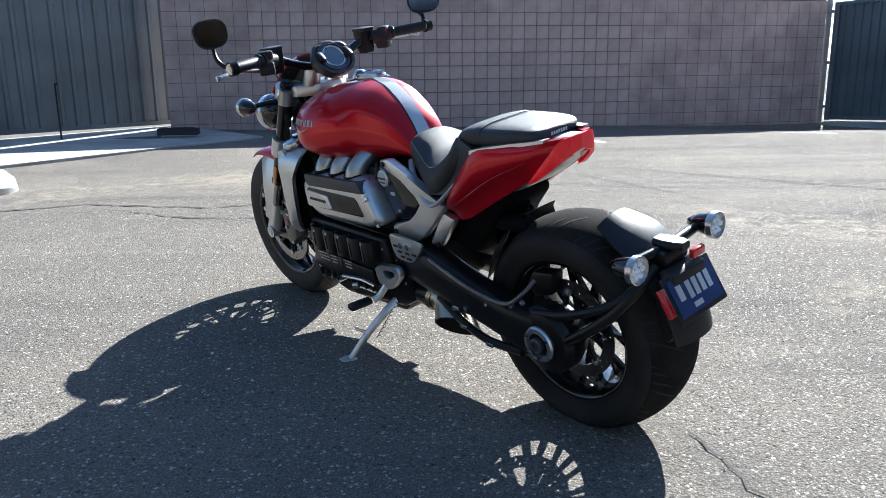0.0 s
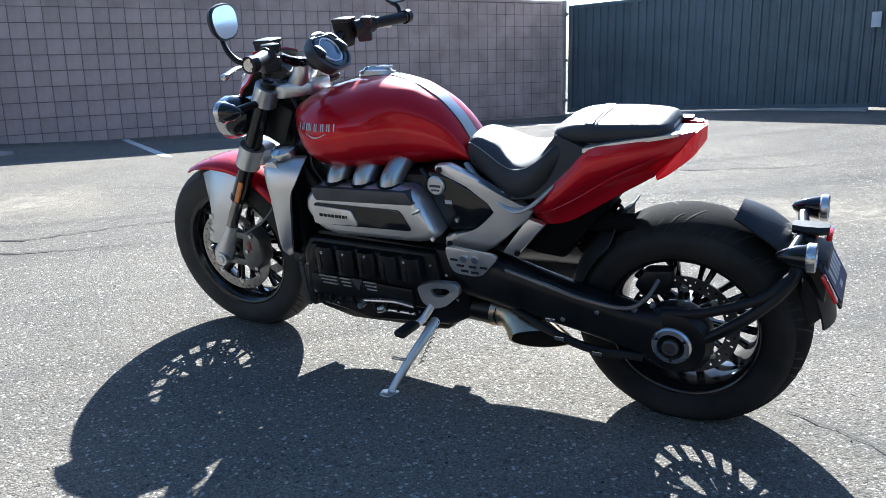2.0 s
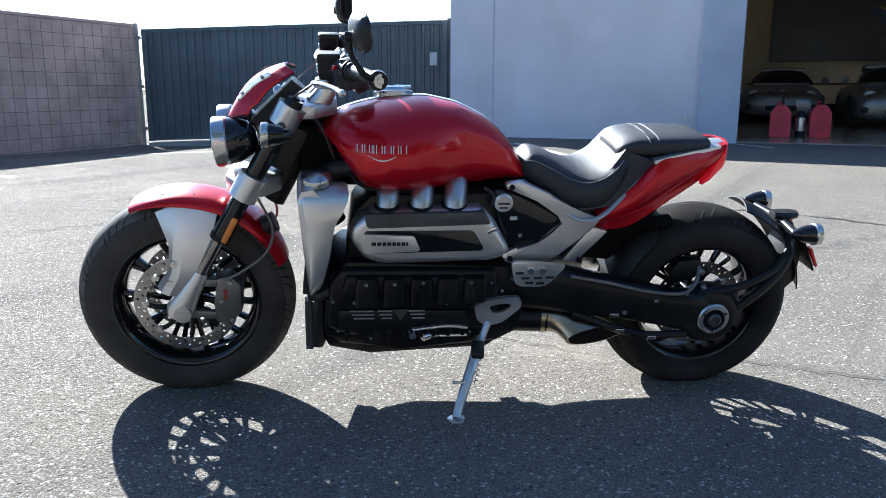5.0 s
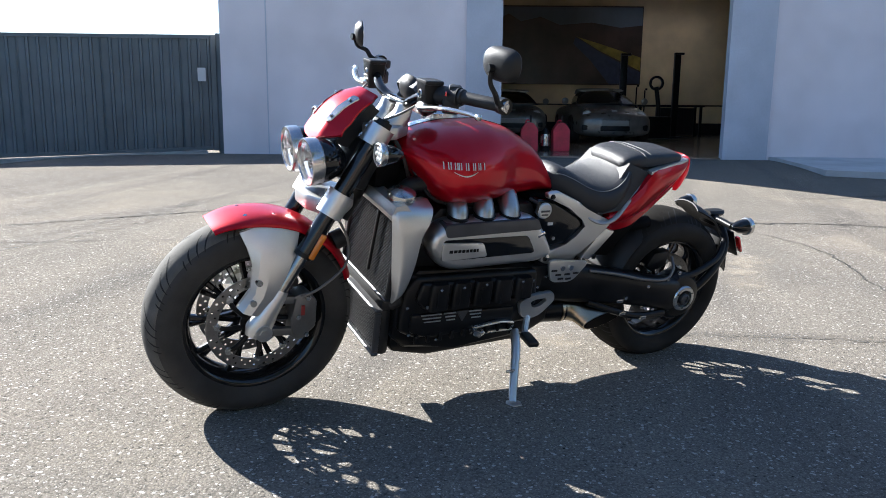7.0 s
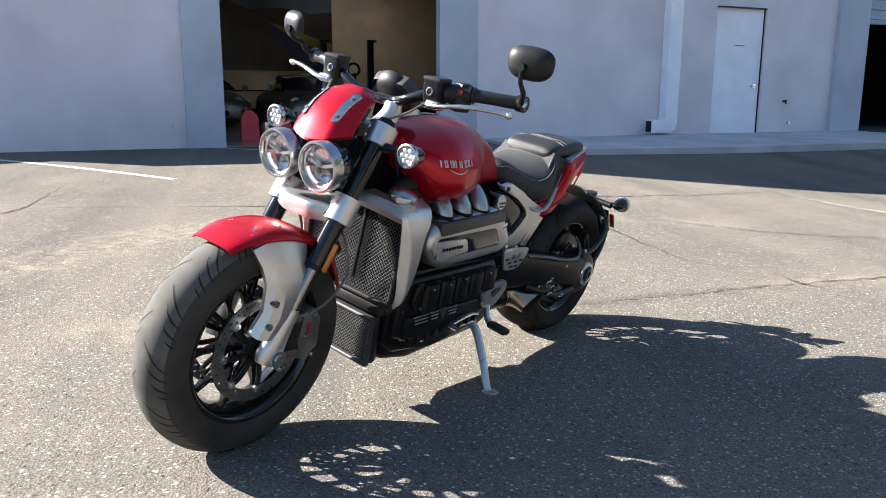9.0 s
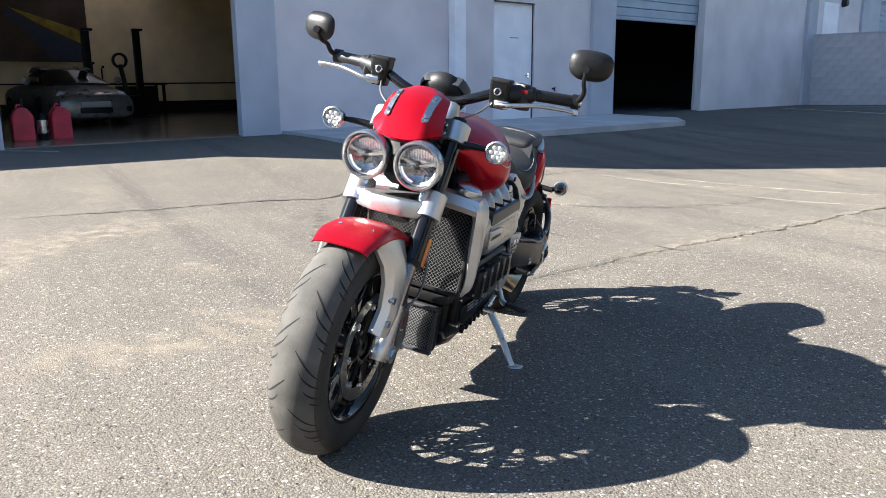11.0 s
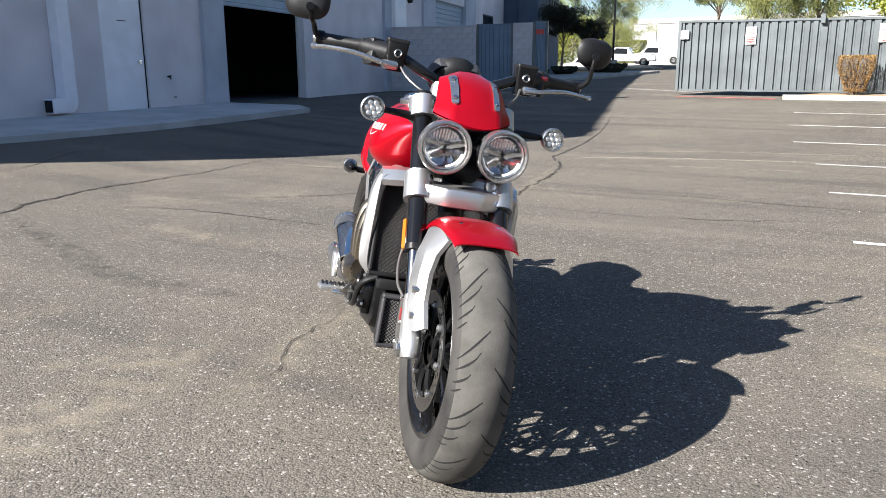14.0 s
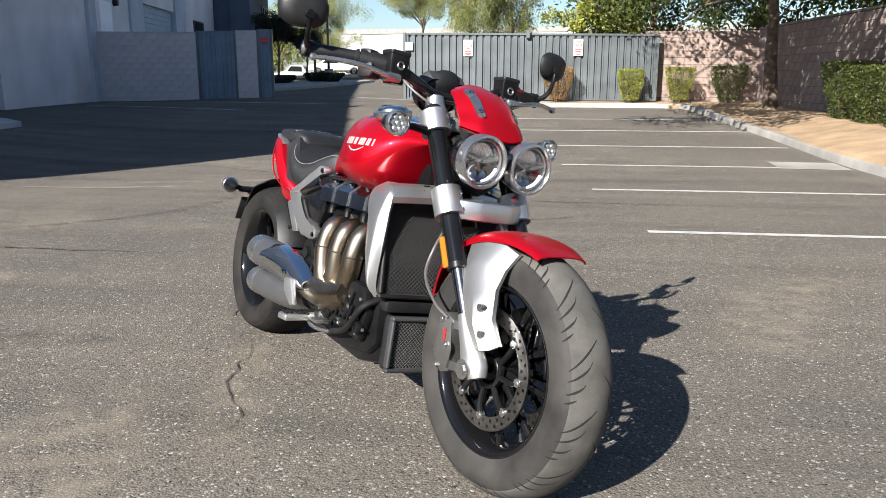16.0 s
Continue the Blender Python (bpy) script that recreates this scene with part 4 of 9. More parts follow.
block_wall("wall_west", (-7.5, -20.1), (-8.4, 2.0), 0.10, 2.55, 0.406, 0.203, 0.2, BLOCK, "brown block wall in tree shade", near=(2.5, 12.0), gap=0.007)


def kerb(pts, name="kerb", label="pale concrete kerb"):
    path = smooth_path([(x, y, 0) for x, y in pts], 8)
    bm = B(); rings = []
    for i, c in enumerate(path):
        d = (path[min(i + 1, len(path) - 1)] - path[max(i - 1, 0)]).normalized()
        s = Vector((-d.y, d.x, 0))
        z = gz(c.x, c.y)
        rings.append([(c + s * o) + Vector((0, 0, z + h)) for o, h in ((-0.08, -0.15), (-0.08, 0.11), (-0.06, 0.135), (0.06, 0.135), (0.08, 0.12), (0.09, -0.15))])
    b_loft(bm, rings)
    return tagged(part(name, bm, CONC, smooth=40), label, "kerb", kind="structure")


kerb([(0.4, -18.4), (-2.2, -18.45), (-4.3, -18.4), (-5.0, -17.9), (-5.15, -16.5), (-5.25, -12.5), (-5.35, -9.5), (-5.3, -5.4), (-5.4, -1.0), (-5.5, 3.0)])
bm = B(); b_strip(bm, [(3.4, -18.9), (0.6, -18.6)], 0.25, 0.006); b_strip(bm, [(0.6, -18.3), (2.0, -18.2)], 0.12, 0.006)
tagged(part("red_line", bm, KERBRED, smooth=0), "faded red fire lane paint on asphalt", "road marking", kind="structure")
bm = B(); b_strip(bm, [(-4.2, -6.55), (-5.15, -6.5)], 0.9, 0.006)
tagged(part("concrete_patch", bm, CONC, smooth=0), "pale concrete patch beside kerb", "pavement", kind="structure")
bm = B()
bed = [(-5.1, -17.9), (-5.2, -12.5), (-5.3, -9.5), (-5.25, -5.4), (-5.45, 3.0), (-8.3, 3.0), (-7.4, -20.0), (-0.5, -19.55), (0.3, -18.45), (-4.3, -18.4)]
lo = [bm.verts.new((x, y, gz(x, y) - 0.1)) for x, y in bed]; hi = [bm.verts.new((x, y, gz(x, y) + 0.11)) for x, y in bed]
ring_faces(bm, [lo, hi])
tagged(part("planting_bed", bm, GRAVEL, smooth=0), "tan gravel planting bed behind kerb", "gravel bed", kind="structure")
# ---- motorcycle ----
def bike_matrix(heading, lean, ox, oy, lift):
    h = Vector((math.cos(radians(heading)), math.sin(radians(heading)), 0))
    h.z = 0.0031 * h.x + 0.0272 * h.y
    h.normalize()
    l = Vector((0, 0, 1)).cross(h).normalized()
    up = h.cross(l)
    c, s = math.cos(radians(lean)), math.sin(radians(lean))
    l2, u2 = c * l - s * up, c * up + s * l
    return Matrix(((h.x, l2.x, u2.x, ox), (h.y, l2.y, u2.y, oy), (h.z, l2.z, u2.z, gz(ox, oy) + lift), (0, 0, 0, 1)))


LEAN = 11.3
bike = thing("motorcycle", "red and silver muscle roadster motorcycle leaning on its side stand", "motorcycle", bike_matrix(129.1, LEAN, 0.472, 2.163, -0.009))
WB, RF, RR = 1.677, 0.336, 0.323
AXF, AXR = Vector((WB, 0, RF)), Vector((0, 0, RR))
RAKE = radians(27.9)
STEER = radians(2.0)
s_axis = Vector((-math.sin(RAKE), 0, math.cos(RAKE)))
s_org = Vector((WB + 0.135, 0, 0))
FRONT_ROLL = Matrix.Translation(AXF) @ Matrix.Rotation(radians(1.5), 4, "X") @ Matrix.Translation(-AXF)   # the front end stands a little straighter
STEER_M = Matrix.Translation(s_org) @ Matrix.Rotation(STEER, 4, s_axis) @ Matrix.Translation(-s_org) @ FRONT_ROLL


def bp(name, bm, material, parent=None, label="", steer=False, smooth=35):
    if steer:
        bmesh.ops.transform(bm, matrix=STEER_M, verts=bm.verts)
    return part(name, bm, material, parent or bike, label, smooth)


def bolt(bm, c, axis, r=0.008, h=0.006):
    c, a = Vector(c), Vector(axis).normalized()
    b_cyl(bm, c, c + a * h, r, r * 0.9, 6)
    b_cyl(bm, c + a * h, c + a * (h + 0.001), r * 0.45, r * 0.4, 6)


def polar(c, r, k, y=0.0):
    return Vector((c[0] + r * math.cos(k), y, c[2] + r * math.sin(k)))


# wheels
def wheel(name, c, R, width, rim_r, crown, steer, discs, n_spoke, label, tread_m, tyre_m, disc_m):
    hw = width / 2
    prof = []
    for i in range(-10, 11):
        k = i / 10 * radians(74)
        prof.append((R - crown * (1 - math.cos(k)) * 1.0, hw * 0.985 * math.sin(k) / math.sin(radians(74))))
    shoulder = prof[0][0]
    side = [(lerp(shoulder, rim_r, t), -hw * (1 - 0.16 * t ** 2 + 0.02 * math.sin(t * 3.1))) for t in (0.2, 0.4, 0.6, 0.8, 1.0)]
    w = bp(name, b_rev(B(), [(0.03, -0.06), (0.042, -0.05), (0.042, 0.05), (0.03, 0.06), (0.012, 0.06), (0.012, -0.06)], c, n=24, closed=True), BLACKM, None, label, steer)
    tread = [(r, a) for r, a in prof if abs(a) < hw * 0.93]
    low = [(r - 0.006, a) for r, a in reversed(tread)]
    bp("tread_band", b_rev(B(), tread + low, c, n=96, closed=True), tread_m, w, "worn tread band", steer, 60)
    ring = [(rim_r, -hw * 0.80)] + [(r, a) for r, a in reversed(side)] + [(r - 0.0012, a) for r, a in prof] + [(r, -a) for r, a in side] + [(rim_r, hw * 0.80)]
    bp("tyre", b_rev(B(), ring, c, n=96), tyre_m, w, "black rubber tyre", steer, 60)
    # curved tread grooves
    bm = B()
    pairs = 13
    cuts = ((0.00, -0.21, 0.10, 0.94, 0.0050, 0.80), (-0.150, -0.14, 0.34, 0.95, 0.0046, 0.55), (-0.305, -0.085, 0.56, 0.97, 0.0046, 0.55), (-0.420, -0.04, 0.76, 0.98, 0.0038, 0.7))
    for i in range(pairs):
        for sgn in (-1, 1):
            for off, sweep, y0, y1, wd, bend in cuts:
                k0 = 2 * math.pi * (i + (0.5 if sgn > 0 else 0)) / pairs + off
                prev = None
                for q in range(11):
                    t = q / 10
                    ang = k0 + sweep * t ** bend
                    y = sgn * hw * lerp(y0, y1, t ** 0.8)
                    kk = math.asin(max(-1, min(1, y / (hw * 0.985) * math.sin(radians(74)))))
                    r = R - crown * (1 - math.cos(kk)) + 0.0006
                    d = wd * (0.18 + 1.25 * math.sin(math.pi * (0.12 + 0.82 * t))) / r
                    cur = [bm.verts.new(polar(c, r, ang - d / 2, y)), bm.verts.new(polar(c, r, ang + d / 2, y))]
                    if prev:
                        bm.faces.new((prev[0], prev[1], cur[1], cur[0]))
                    prev = cur
    bp("tread_groove", bm, GROOVE, w, "curved dark tread grooves", steer, 0)
    # rim
    rw = hw * 0.80
    rp = [(rim_r + 0.006, -rw), (rim_r + 0.008, -rw - 0.004), (rim_r + 0.002, -rw - 0.006), (rim_r - 0.010, -rw), (rim_r - 0.022, -rw * 0.6), (rim_r - 0.030, -rw * 0.2), (rim_r - 0.030, rw * 0.2), (rim_r - 0.022, rw * 0.6), (rim_r - 0.010, rw), (rim_r + 0.002, rw + 0.006), (rim_r + 0.008, rw + 0.004), (rim_r + 0.006, rw)]
    rim = bp("rim", b_rev(B(), rp, c, n=72, closed=True), BLACKG, w, "gloss black cast rim", steer, 50)
    for i in range(n_spoke):
        for e in (-1, 1):
            k = 2 * math.pi * i / n_spoke + e * 0.055
            k1 = 2 * math.pi * i / n_spoke + e * 0.105
            bm = B()
            ya = 0.030
            u0, u1 = polar(c, 0.038, k, ya * e), polar(c, rim_r - 0.024, k1, 0.018 * e)
            t0 = Vector((-math.sin(k), 0, math.cos(k)))
            rings = []
            for p, wd, th in ((u0, 0.010, 0.012), (u0.lerp(u1, 0.5), 0.007, 0.009), (u1, 0.010, 0.010)):
                rings.append([p + t0 * wd * a + Vector((0, th * b, 0)) for a, b in ((-1, -.6), (-.5, -1), (.5, -1), (1, -.6), (1, .6), (.5, 1), (-.5, 1), (-1, .6))])
            b_loft(bm, rings)
            bp("spoke", bm, BLACKG, w, "", steer, 40)
    for y, dr in discs:
        bm = B()
        n, holes = 120, 0
        # drilled ring built in facets, with gaps for the holes
        rad = [dr - 0.036, dr - 0.030, dr - 0.022, dr - 0.016, dr - 0.008, dr]
        for i in range(n):
            k0, k1 = 2 * math.pi * i / n, 2 * math.pi * (i + 1) / n
            for j in range(5):
                if (i % 4 == 0 and j == 1) or (i % 4 == 2 and j == 3):
                    continue
                for yy in (y - 0.0025, y + 0.0025):
                    b_quad(bm, polar(c, rad[j], k0, yy), polar(c, rad[j + 1], k0, yy), polar(c, rad[j + 1], k1, yy), polar(c, rad[j], k1, yy))
            b_quad(bm, polar(c, dr, k0, y - 0.0025), polar(c, dr, k1, y - 0.0025), polar(c, dr, k1, y + 0.0025), polar(c, dr, k0, y + 0.0025))
            b_quad(bm, polar(c, rad[0], k0, y - 0.0025), polar(c, rad[0], k1, y - 0.0025), polar(c, rad[0], k1, y + 0.0025), polar(c, rad[0], k0, y + 0.0025))
        disc = bp("brake_disc", bm, disc_m, w, "drilled steel brake disc", steer, 0)
        for i in range(8):
            k = 2 * math.pi * i / 8
            bm = B(); b_tube(bm, [polar(c, 0.045, k - 0.25, y * 0.9), polar(c, (dr + 0.03) / 2, k - 0.1, y), polar(c, dr - 0.034, k, y)], 0.008, 8, 3)
            bp("carrier_arm", bm, BLACKM, disc, "", steer)
        bm = B(); b_rev(bm, [(0.040, y * 0.9 - 0.006), (0.052, y * 0.9 - 0.006), (0.052, y * 0.9 + 0.006), (0.040, y * 0.9 + 0.006)], (c[0], 0, c[2]), n=24, closed=True)
        bp("disc_carrier", bm, BLACKM, w, "", steer)
        sg = 1 if y > 0 else -1
        for i in range(8):
            bm = B()
            k = 2 * math.pi * i / 8
            p = polar(c, dr - 0.036, k, y)
            b_cyl(bm, p - Vector((0, 0.006 * sg, 0)), p + Vector((0, 0.007 * sg, 0)), 0.011, n=12)
            b_cyl(bm, p + Vector((0, 0.007 * sg, 0)), p + Vector((0, 0.010 * sg, 0)), 0.006, n=8)
            bp("disc_button", bm, BRUSHED, disc, "", steer)
    return w


fw = wheel("front_wheel", AXF, RF, 0.152, 0.224, 0.060, True, ((0.066, 0.160), (-0.066, 0.160)), 10, "front wheel with twin drilled discs", TREAD, TYRE, DISC)
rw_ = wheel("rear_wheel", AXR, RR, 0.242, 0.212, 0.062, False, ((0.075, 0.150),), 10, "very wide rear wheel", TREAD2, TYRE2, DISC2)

# forks, yokes and axle
FT = lambda t: Vector((lerp(1.318, 1.712, t), 0, lerp(0.990, 0.300, t)))   # fork line, top to axle clamp
fdir = (FT(1) - FT(0)).normalized()
FY = 0.118
for sg in (1, -1):
    o = Vector((0, FY * sg, 0))
    leg = bp("fork_leg", b_cyl(B(), FT(0.03) + o, FT(0.60) + o, 0.0285, n=24), BLACKG, None, "gloss black upper fork tube", True)
    bp("fork_collar", b_cyl(B(), FT(0.585) + o, FT(0.605) + o, 0.0305, n=24), BLACKM, leg, "", True)
    bp("slider", b_cyl(B(), FT(0.60) + o, FT(0.79) + o, 0.0205, n=20), SMOKE, leg, "polished fork slider", True)
    bm = B()
    b_loft(bm, [[FT(t) + o + Vector((math.cos(k) * a, math.sin(k) * b, math.cos(k) * a * 0.45)) for k in [2 * math.pi * j / 16 for j in range(16)]] for t, a, b in ((0.76, .021, .021), (0.79, .025, .024), (0.86, .029, .027), (0.91, .036, .029), (0.94, .038, .029), (0.975, .026, .024))])
    bp("axle_clamp", bm, SILVER, leg, "cast silver axle clamp", True)
    ac = Vector((WB, 0, RF)) + Vector((0.0, FY * sg, 0))
    bm = B(); b_cyl(bm, ac - Vector((0, 0.03 * sg, 0)), ac + Vector((0, 0.034 * sg, 0)), 0.026, n=20); b_cyl(bm, ac + Vector((0, 0.034 * sg, 0)), ac + Vector((0, 0.038 * sg, 0)), 0.015, n=6)
    bp("axle_end", bm, BRUSHED, leg, "", True)
    cap = FT(0.016) + o
    bm = B(); b_cyl(bm, cap, cap - fdir * 0.018, 0.027, 0.024, 20); b_cyl(bm, cap - fdir * 0.018, cap - fdir * 0.024, 0.012, n=6)
    bp("fork_cap", bm, BLACKM, leg, "", True)
    for t0, t1, nm in ((0.018, 0.098, "upper_clamp"), (0.315, 0.415, "lower_clamp")):
        bm = B(); b_cyl(bm, FT(t0) + o, FT(t1) + o, 0.042, n=28)
        bmesh.ops.bevel(bm, geom=[e for e in bm.edges if len(e.link_faces) == 2 and e.calc_face_angle(0) > 1.0], offset=0.004, segments=2, affect="EDGES")
        cl = bp(nm, bm, SILVER, leg, "satin silver fork clamp", True)
        bm = B()
        for t in ((0.040, 0.076) if t0 < 0.1 else (0.335, 0.365, 0.395)):
            nrm = Vector((0.75, -0.55 * sg, 0.3)).normalized()
            bolt(bm, FT(t) + o + nrm * 0.0405, nrm, 0.0088, 0.005)
        bp("clamp_bolt", bm, CHROME, cl, "", True)
    # reflector
    bm = B()
    rc = FT(0.545) + o + Vector((-0.012, 0.030 * sg, -0.004))
    b_box(bm, rc, (0.020, 0.012, 0.088), Matrix.Rotation(-RAKE, 3, "Y"), 0.006, 2)
    bp("side_reflector", bm, AMBER, leg, "amber side reflector", True)
# top yoke and lower yoke bridges
bm = B(); b_prism(bm, [(1.335, -FY), (1.36, -0.05), (1.36, 0.05), (1.335, FY), (1.27, FY), (1.20, 0.05), (1.20, -0.05), (1.27, -FY)], 0.935, 0.978, 0.010, axes="xy")
bp("top_yoke", bm, SILVER, None, "satin silver top yoke", True)
bm = B(); b_prism(bm, [(1.50, -FY), (1.535, -0.05), (1.535, 0.05), (1.50, FY), (1.42, FY), (1.37, 0.05), (1.37, -0.05), (1.42, -FY)], 0.70, 0.755, 0.012, axes="xy")
bp("lower_yoke", bm, SILVER, None, "satin silver lower yoke bridge", True)
for sg in (1, -1):
    bm = B(); b_tube(bm, [(1.26, 0.05 * sg, 0.965), (1.235, 0.055 * sg, 1.0), (1.225, 0.055 * sg, 1.035)], lambda t: lerp(0.036, 0.026, t), 14, 5)
    bp("bar_riser", bm, SILVER, None, "silver handlebar riser", True)
bm = B(); b_cyl(bm, (1.40, 0, 0.66), (1.245, 0, 0.95), 0.036, n=18); bp("steering_stem", bm, BLACKM, None, "", True)
bm = B(); b_box(bm, (1.36, 0, 0.845), (0.11, 0.15, 0.15), Matrix.Rotation(-RAKE, 3, "Y"), 0.02)
bp("headlamp_bracket", bm, BLACKP, None, "black plastic bracket behind headlights", True)

# front fender with silver stays
bm = B(); rings = []
A0, A1 = radians(66), radians(157)
for i in range(25):
    t = i / 24
    k = lerp(A0, A1, t)
    rr = 0.362 - 0.012 * abs(2 * t - 0.8) ** 2
    hw = 0.096 * (0.86 + 0.14 * sstep(0, 0.15, t)) * (1 - 0.25 * sstep(0.7, 1, t))
    row = []
    for j in range(13):
        u = j / 6 - 1
        drop = 0.030 * (0.50 + 0.50 * sstep(0, 0.35, t)) * abs(u) ** 2.6
        row.append(polar(AXF, rr - drop, k, hw * math.sin(u * 1.45) / math.sin(1.45)))
    row += [p + (AXF - p).normalized() * 0.004 for p in reversed(row)]
    rings.append(row)
b_loft(bm, rings)
fender = bp("front_fender", bm, RED, None, "glossy red front mudguard", True, 50)
for x, y in ((1.63, 0.052), (1.72, 0.050)):
    for sg in (1, -1):
        k = math.atan2(0.36, x - WB)
        bm = B(); bolt(bm, polar(AXF, 0.352, k, y * sg), polar((0, 0, 0), 1, k, 0.4 * sg), 0.008, 0.006); bp("fender_bolt", bm, CHROME, fender, "", True)
for sg in (1, -1):
    bm = B()
    outline = [(1.735, 0.655, 0.066), (1.70, 0.668, 0.075), (1.60, 0.672, 0.078), (1.545, 0.64, 0.090)]
    rows = [[(1.742, 0.646, .080), (1.695, 0.664, .086), (1.625, 0.668, .088), (1.560, 0.648, .090)],
            [(1.722, 0.600, .100), (1.685, 0.607, .118), (1.63, 0.600, .126), (1.578, 0.575, .118)],
            [(1.706, 0.548, .106), (1.692, 0.54, .128), (1.66, 0.53, .140), (1.600, 0.515, .130)],
            [(1.712, 0.474, .108), (1.702, 0.465, .130), (1.680, 0.455, .142), (1.632, 0.445, .134)],
            [(1.752, 0.415, .106), (1.738, 0.402, .126), (1.715, 0.395, .136), (1.672, 0.390, .130)]]
    rings = []
    for r in rows:
        pts = [Vector((x, y * sg, z)) for x, z, y in r]
        rings.append(pts + [p - Vector((0, 0.012 * sg, 0)) for p in reversed(pts)])
    b_loft(bm, rings)
    st = bp("fender_stay", bm, SILVER, fender, "satin silver mudguard stay", True, 25)
    for x, z in ((1.692, 0.500), (1.708, 0.435)):
        bp("stay_bolt", b_cyl(B(), (x, 0.116 * sg, z), (x, 0.138 * sg, z), 0.0115, 0.010, 16), BRUSHED, st, "", True)
    # brake caliper
    bm = B()
    b_prism(bm, [(1.50, 0.42), (1.535, 0.455), (1.58, 0.44), (1.575, 0.36), (1.585, 0.30), (1.545, 0.285), (1.50, 0.33)], 0.055 * sg, 0.125 * sg, 0.010)
    cal = bp("brake_caliper", bm, CALI, None, "cast grey four-piston brake caliper", True)
    for z0, z1, x0 in ((0.452, 0.425, 1.655), (0.345, 0.315, 1.672)):
        bm = B(); b_prism(bm, [(1.535, z1 - 0.012), (1.535, z1 + 0.012), (x0, z0 + 0.014 - 0.02), (x0, z0 - 0.034)], 0.100 * sg, 0.122 * sg, 0.004)
        bp("caliper_lug", bm, CALI, cal, "", True)
    for x, z in ((1.532, 0.432), (1.532, 0.305), (1.562, 0.37)):
        bm = B(); bolt(bm, (x, 0.125 * sg, z), (0, sg, 0), 0.0085, 0.006); bp("caliper_bolt", bm, BRUSHED, cal, "", True)
    bm = B(); b_box(bm, (1.548, 0.1262 * sg, 0.392), (0.012, 0.003, 0.034)); bp("caliper_mark", bm, HORNR, cal, "", True)

# headlights
for sg, cx, cy in ((1, 1.542, 0.084), (-1, 1.545, -0.082)):
    c = Vector((cx, cy, 0.862))
    shrink = Matrix.Translation(c) @ Matrix.Scale(0.90, 4) @ Matrix.Translation(-c)
    def hp(name, bm, *a):
        bmesh.ops.transform(bm, matrix=shrink, verts=bm.verts)
        return bp(name, bm, *a)
    ax = Vector((0.985, 0.02 * sg, -0.10)).normalized()
    bm = B(); b_rev(bm, [(0.001, -0.125), (0.03, -0.122), (0.058, -0.10), (0.073, -0.06), (0.076, -0.03), (0.076, -0.02)], c, ax, 40)
    hl = hp("headlight", bm, BLACKG, None, "round headlight in gloss black bucket", True, 50)
    bm = B(); b_rev(bm, [(0.076, -0.034), (0.0800, -0.030), (0.0815, 0.004), (0.079, 0.011), (0.0735, 0.012), (0.069, 0.004), (0.068, -0.006), (0.068, -0.034)], c, ax, 48, True)
    hp("bezel", bm, BEZEL, hl, "brushed aluminium rim", True, 40)
    bm = B(); b_rev(bm, [(0.001, -0.056), (0.03, -0.054), (0.058, -0.044), (0.068, -0.006)], c, ax, 40)
    hp("reflector", bm, HEADREF, hl, "chrome reflector", True, 60)
    u, v = frame_of(ax)
    upv = Vector((0, 0, 1)) - ax * ax.z; upv.normalize(); rt = upv.cross(ax)
    loc3 = lambda a, b, d: c + rt * a + upv * b + ax * d
    # dark inner ring, then a three-armed divider between polished bowls
    hp("inner_ring", b_rev(B(), [(0.0668, -0.008), (0.0688, -0.001), (0.0664, -0.001), (0.0655, -0.008)], c, ax, 40, True), BLACKG, hl, "", True)
    # pale wings either side of a small dark badge, a slatted lower bowl and a bright lower arc
    for e in (-1, 1):
        bm = B()
        b_loft(bm, [[loc3(e * x, z + q, d) for q, d in ((-wd, -0.022), (-wd * 0.8, -0.008), (wd * 0.8, -0.008), (wd, -0.022))] for x, z, wd in ((0.006, 0.000, 0.004), (0.024, 0.005, 0.0062), (0.061, 0.015, 0.0045))])
        hp("lamp_wing", bm, BEZEL, hl, "pale metal divider arm", True, 30)
        bm = B(); rings = []
        for a in range(9):
            k = radians(270) + e * radians(lerp(14, 76, a / 8))
            rings.append([loc3(r_ * math.cos(k), r_ * math.sin(k), d) for r_, d in ((0.0570, -0.016), (0.0575, -0.010), (0.0600, -0.006), (0.0605, -0.014))])
        b_loft(bm, rings); hp("lamp_arc", bm, DRL, hl, "", True, 30)
    bm = B(); b_loft(bm, [[loc3(s_ * math.cos(k), -0.010 + s_ * math.sin(k), d) for k in (radians(30), radians(150), radians(270))] for s_, d in ((0.013, -0.008), (0.012, -0.001))])
    hp("centre_badge", bm, BLACKG, hl, "small black triangular badge", True, 20)
    # reeded upper window over a dark faceted lower bowl
    bm = B()
    for i in range(-5, 6):
        px = i * 0.0092
        top_z = math.sqrt(max(0.0, 0.054 ** 2 - px * px))
        zz = 0.010 + 0.14 * abs(px)
        if top_z - zz < 0.008:
            continue
        rings = [[loc3(px + 0.0045 * math.cos(k), z, -0.034 + 0.25 * (z - zz) + 0.004 * math.sin(k)) for k in [math.pi * j / 6 for j in range(7)]] for z in [lerp(zz, top_z, j / 4) for j in range(5)]]
        b_loft(bm, rings, caps=False)
    hp("reeded_window", bm, HEADREF, hl, "reeded bright upper lamp window", True, 22)
    bm = B(); rings = []
    for a in range(19):
        k = -lerp(radians(4), radians(176), a / 18)
        row = []
        for b in range(6):
            r_ = lerp(0.010, 0.0600, b / 5)
            px, pz = r_ * math.cos(k), r_ * math.sin(k)
            rho = min(1.0, math.hypot(px * 0.80, pz + 0.030) / 0.052)
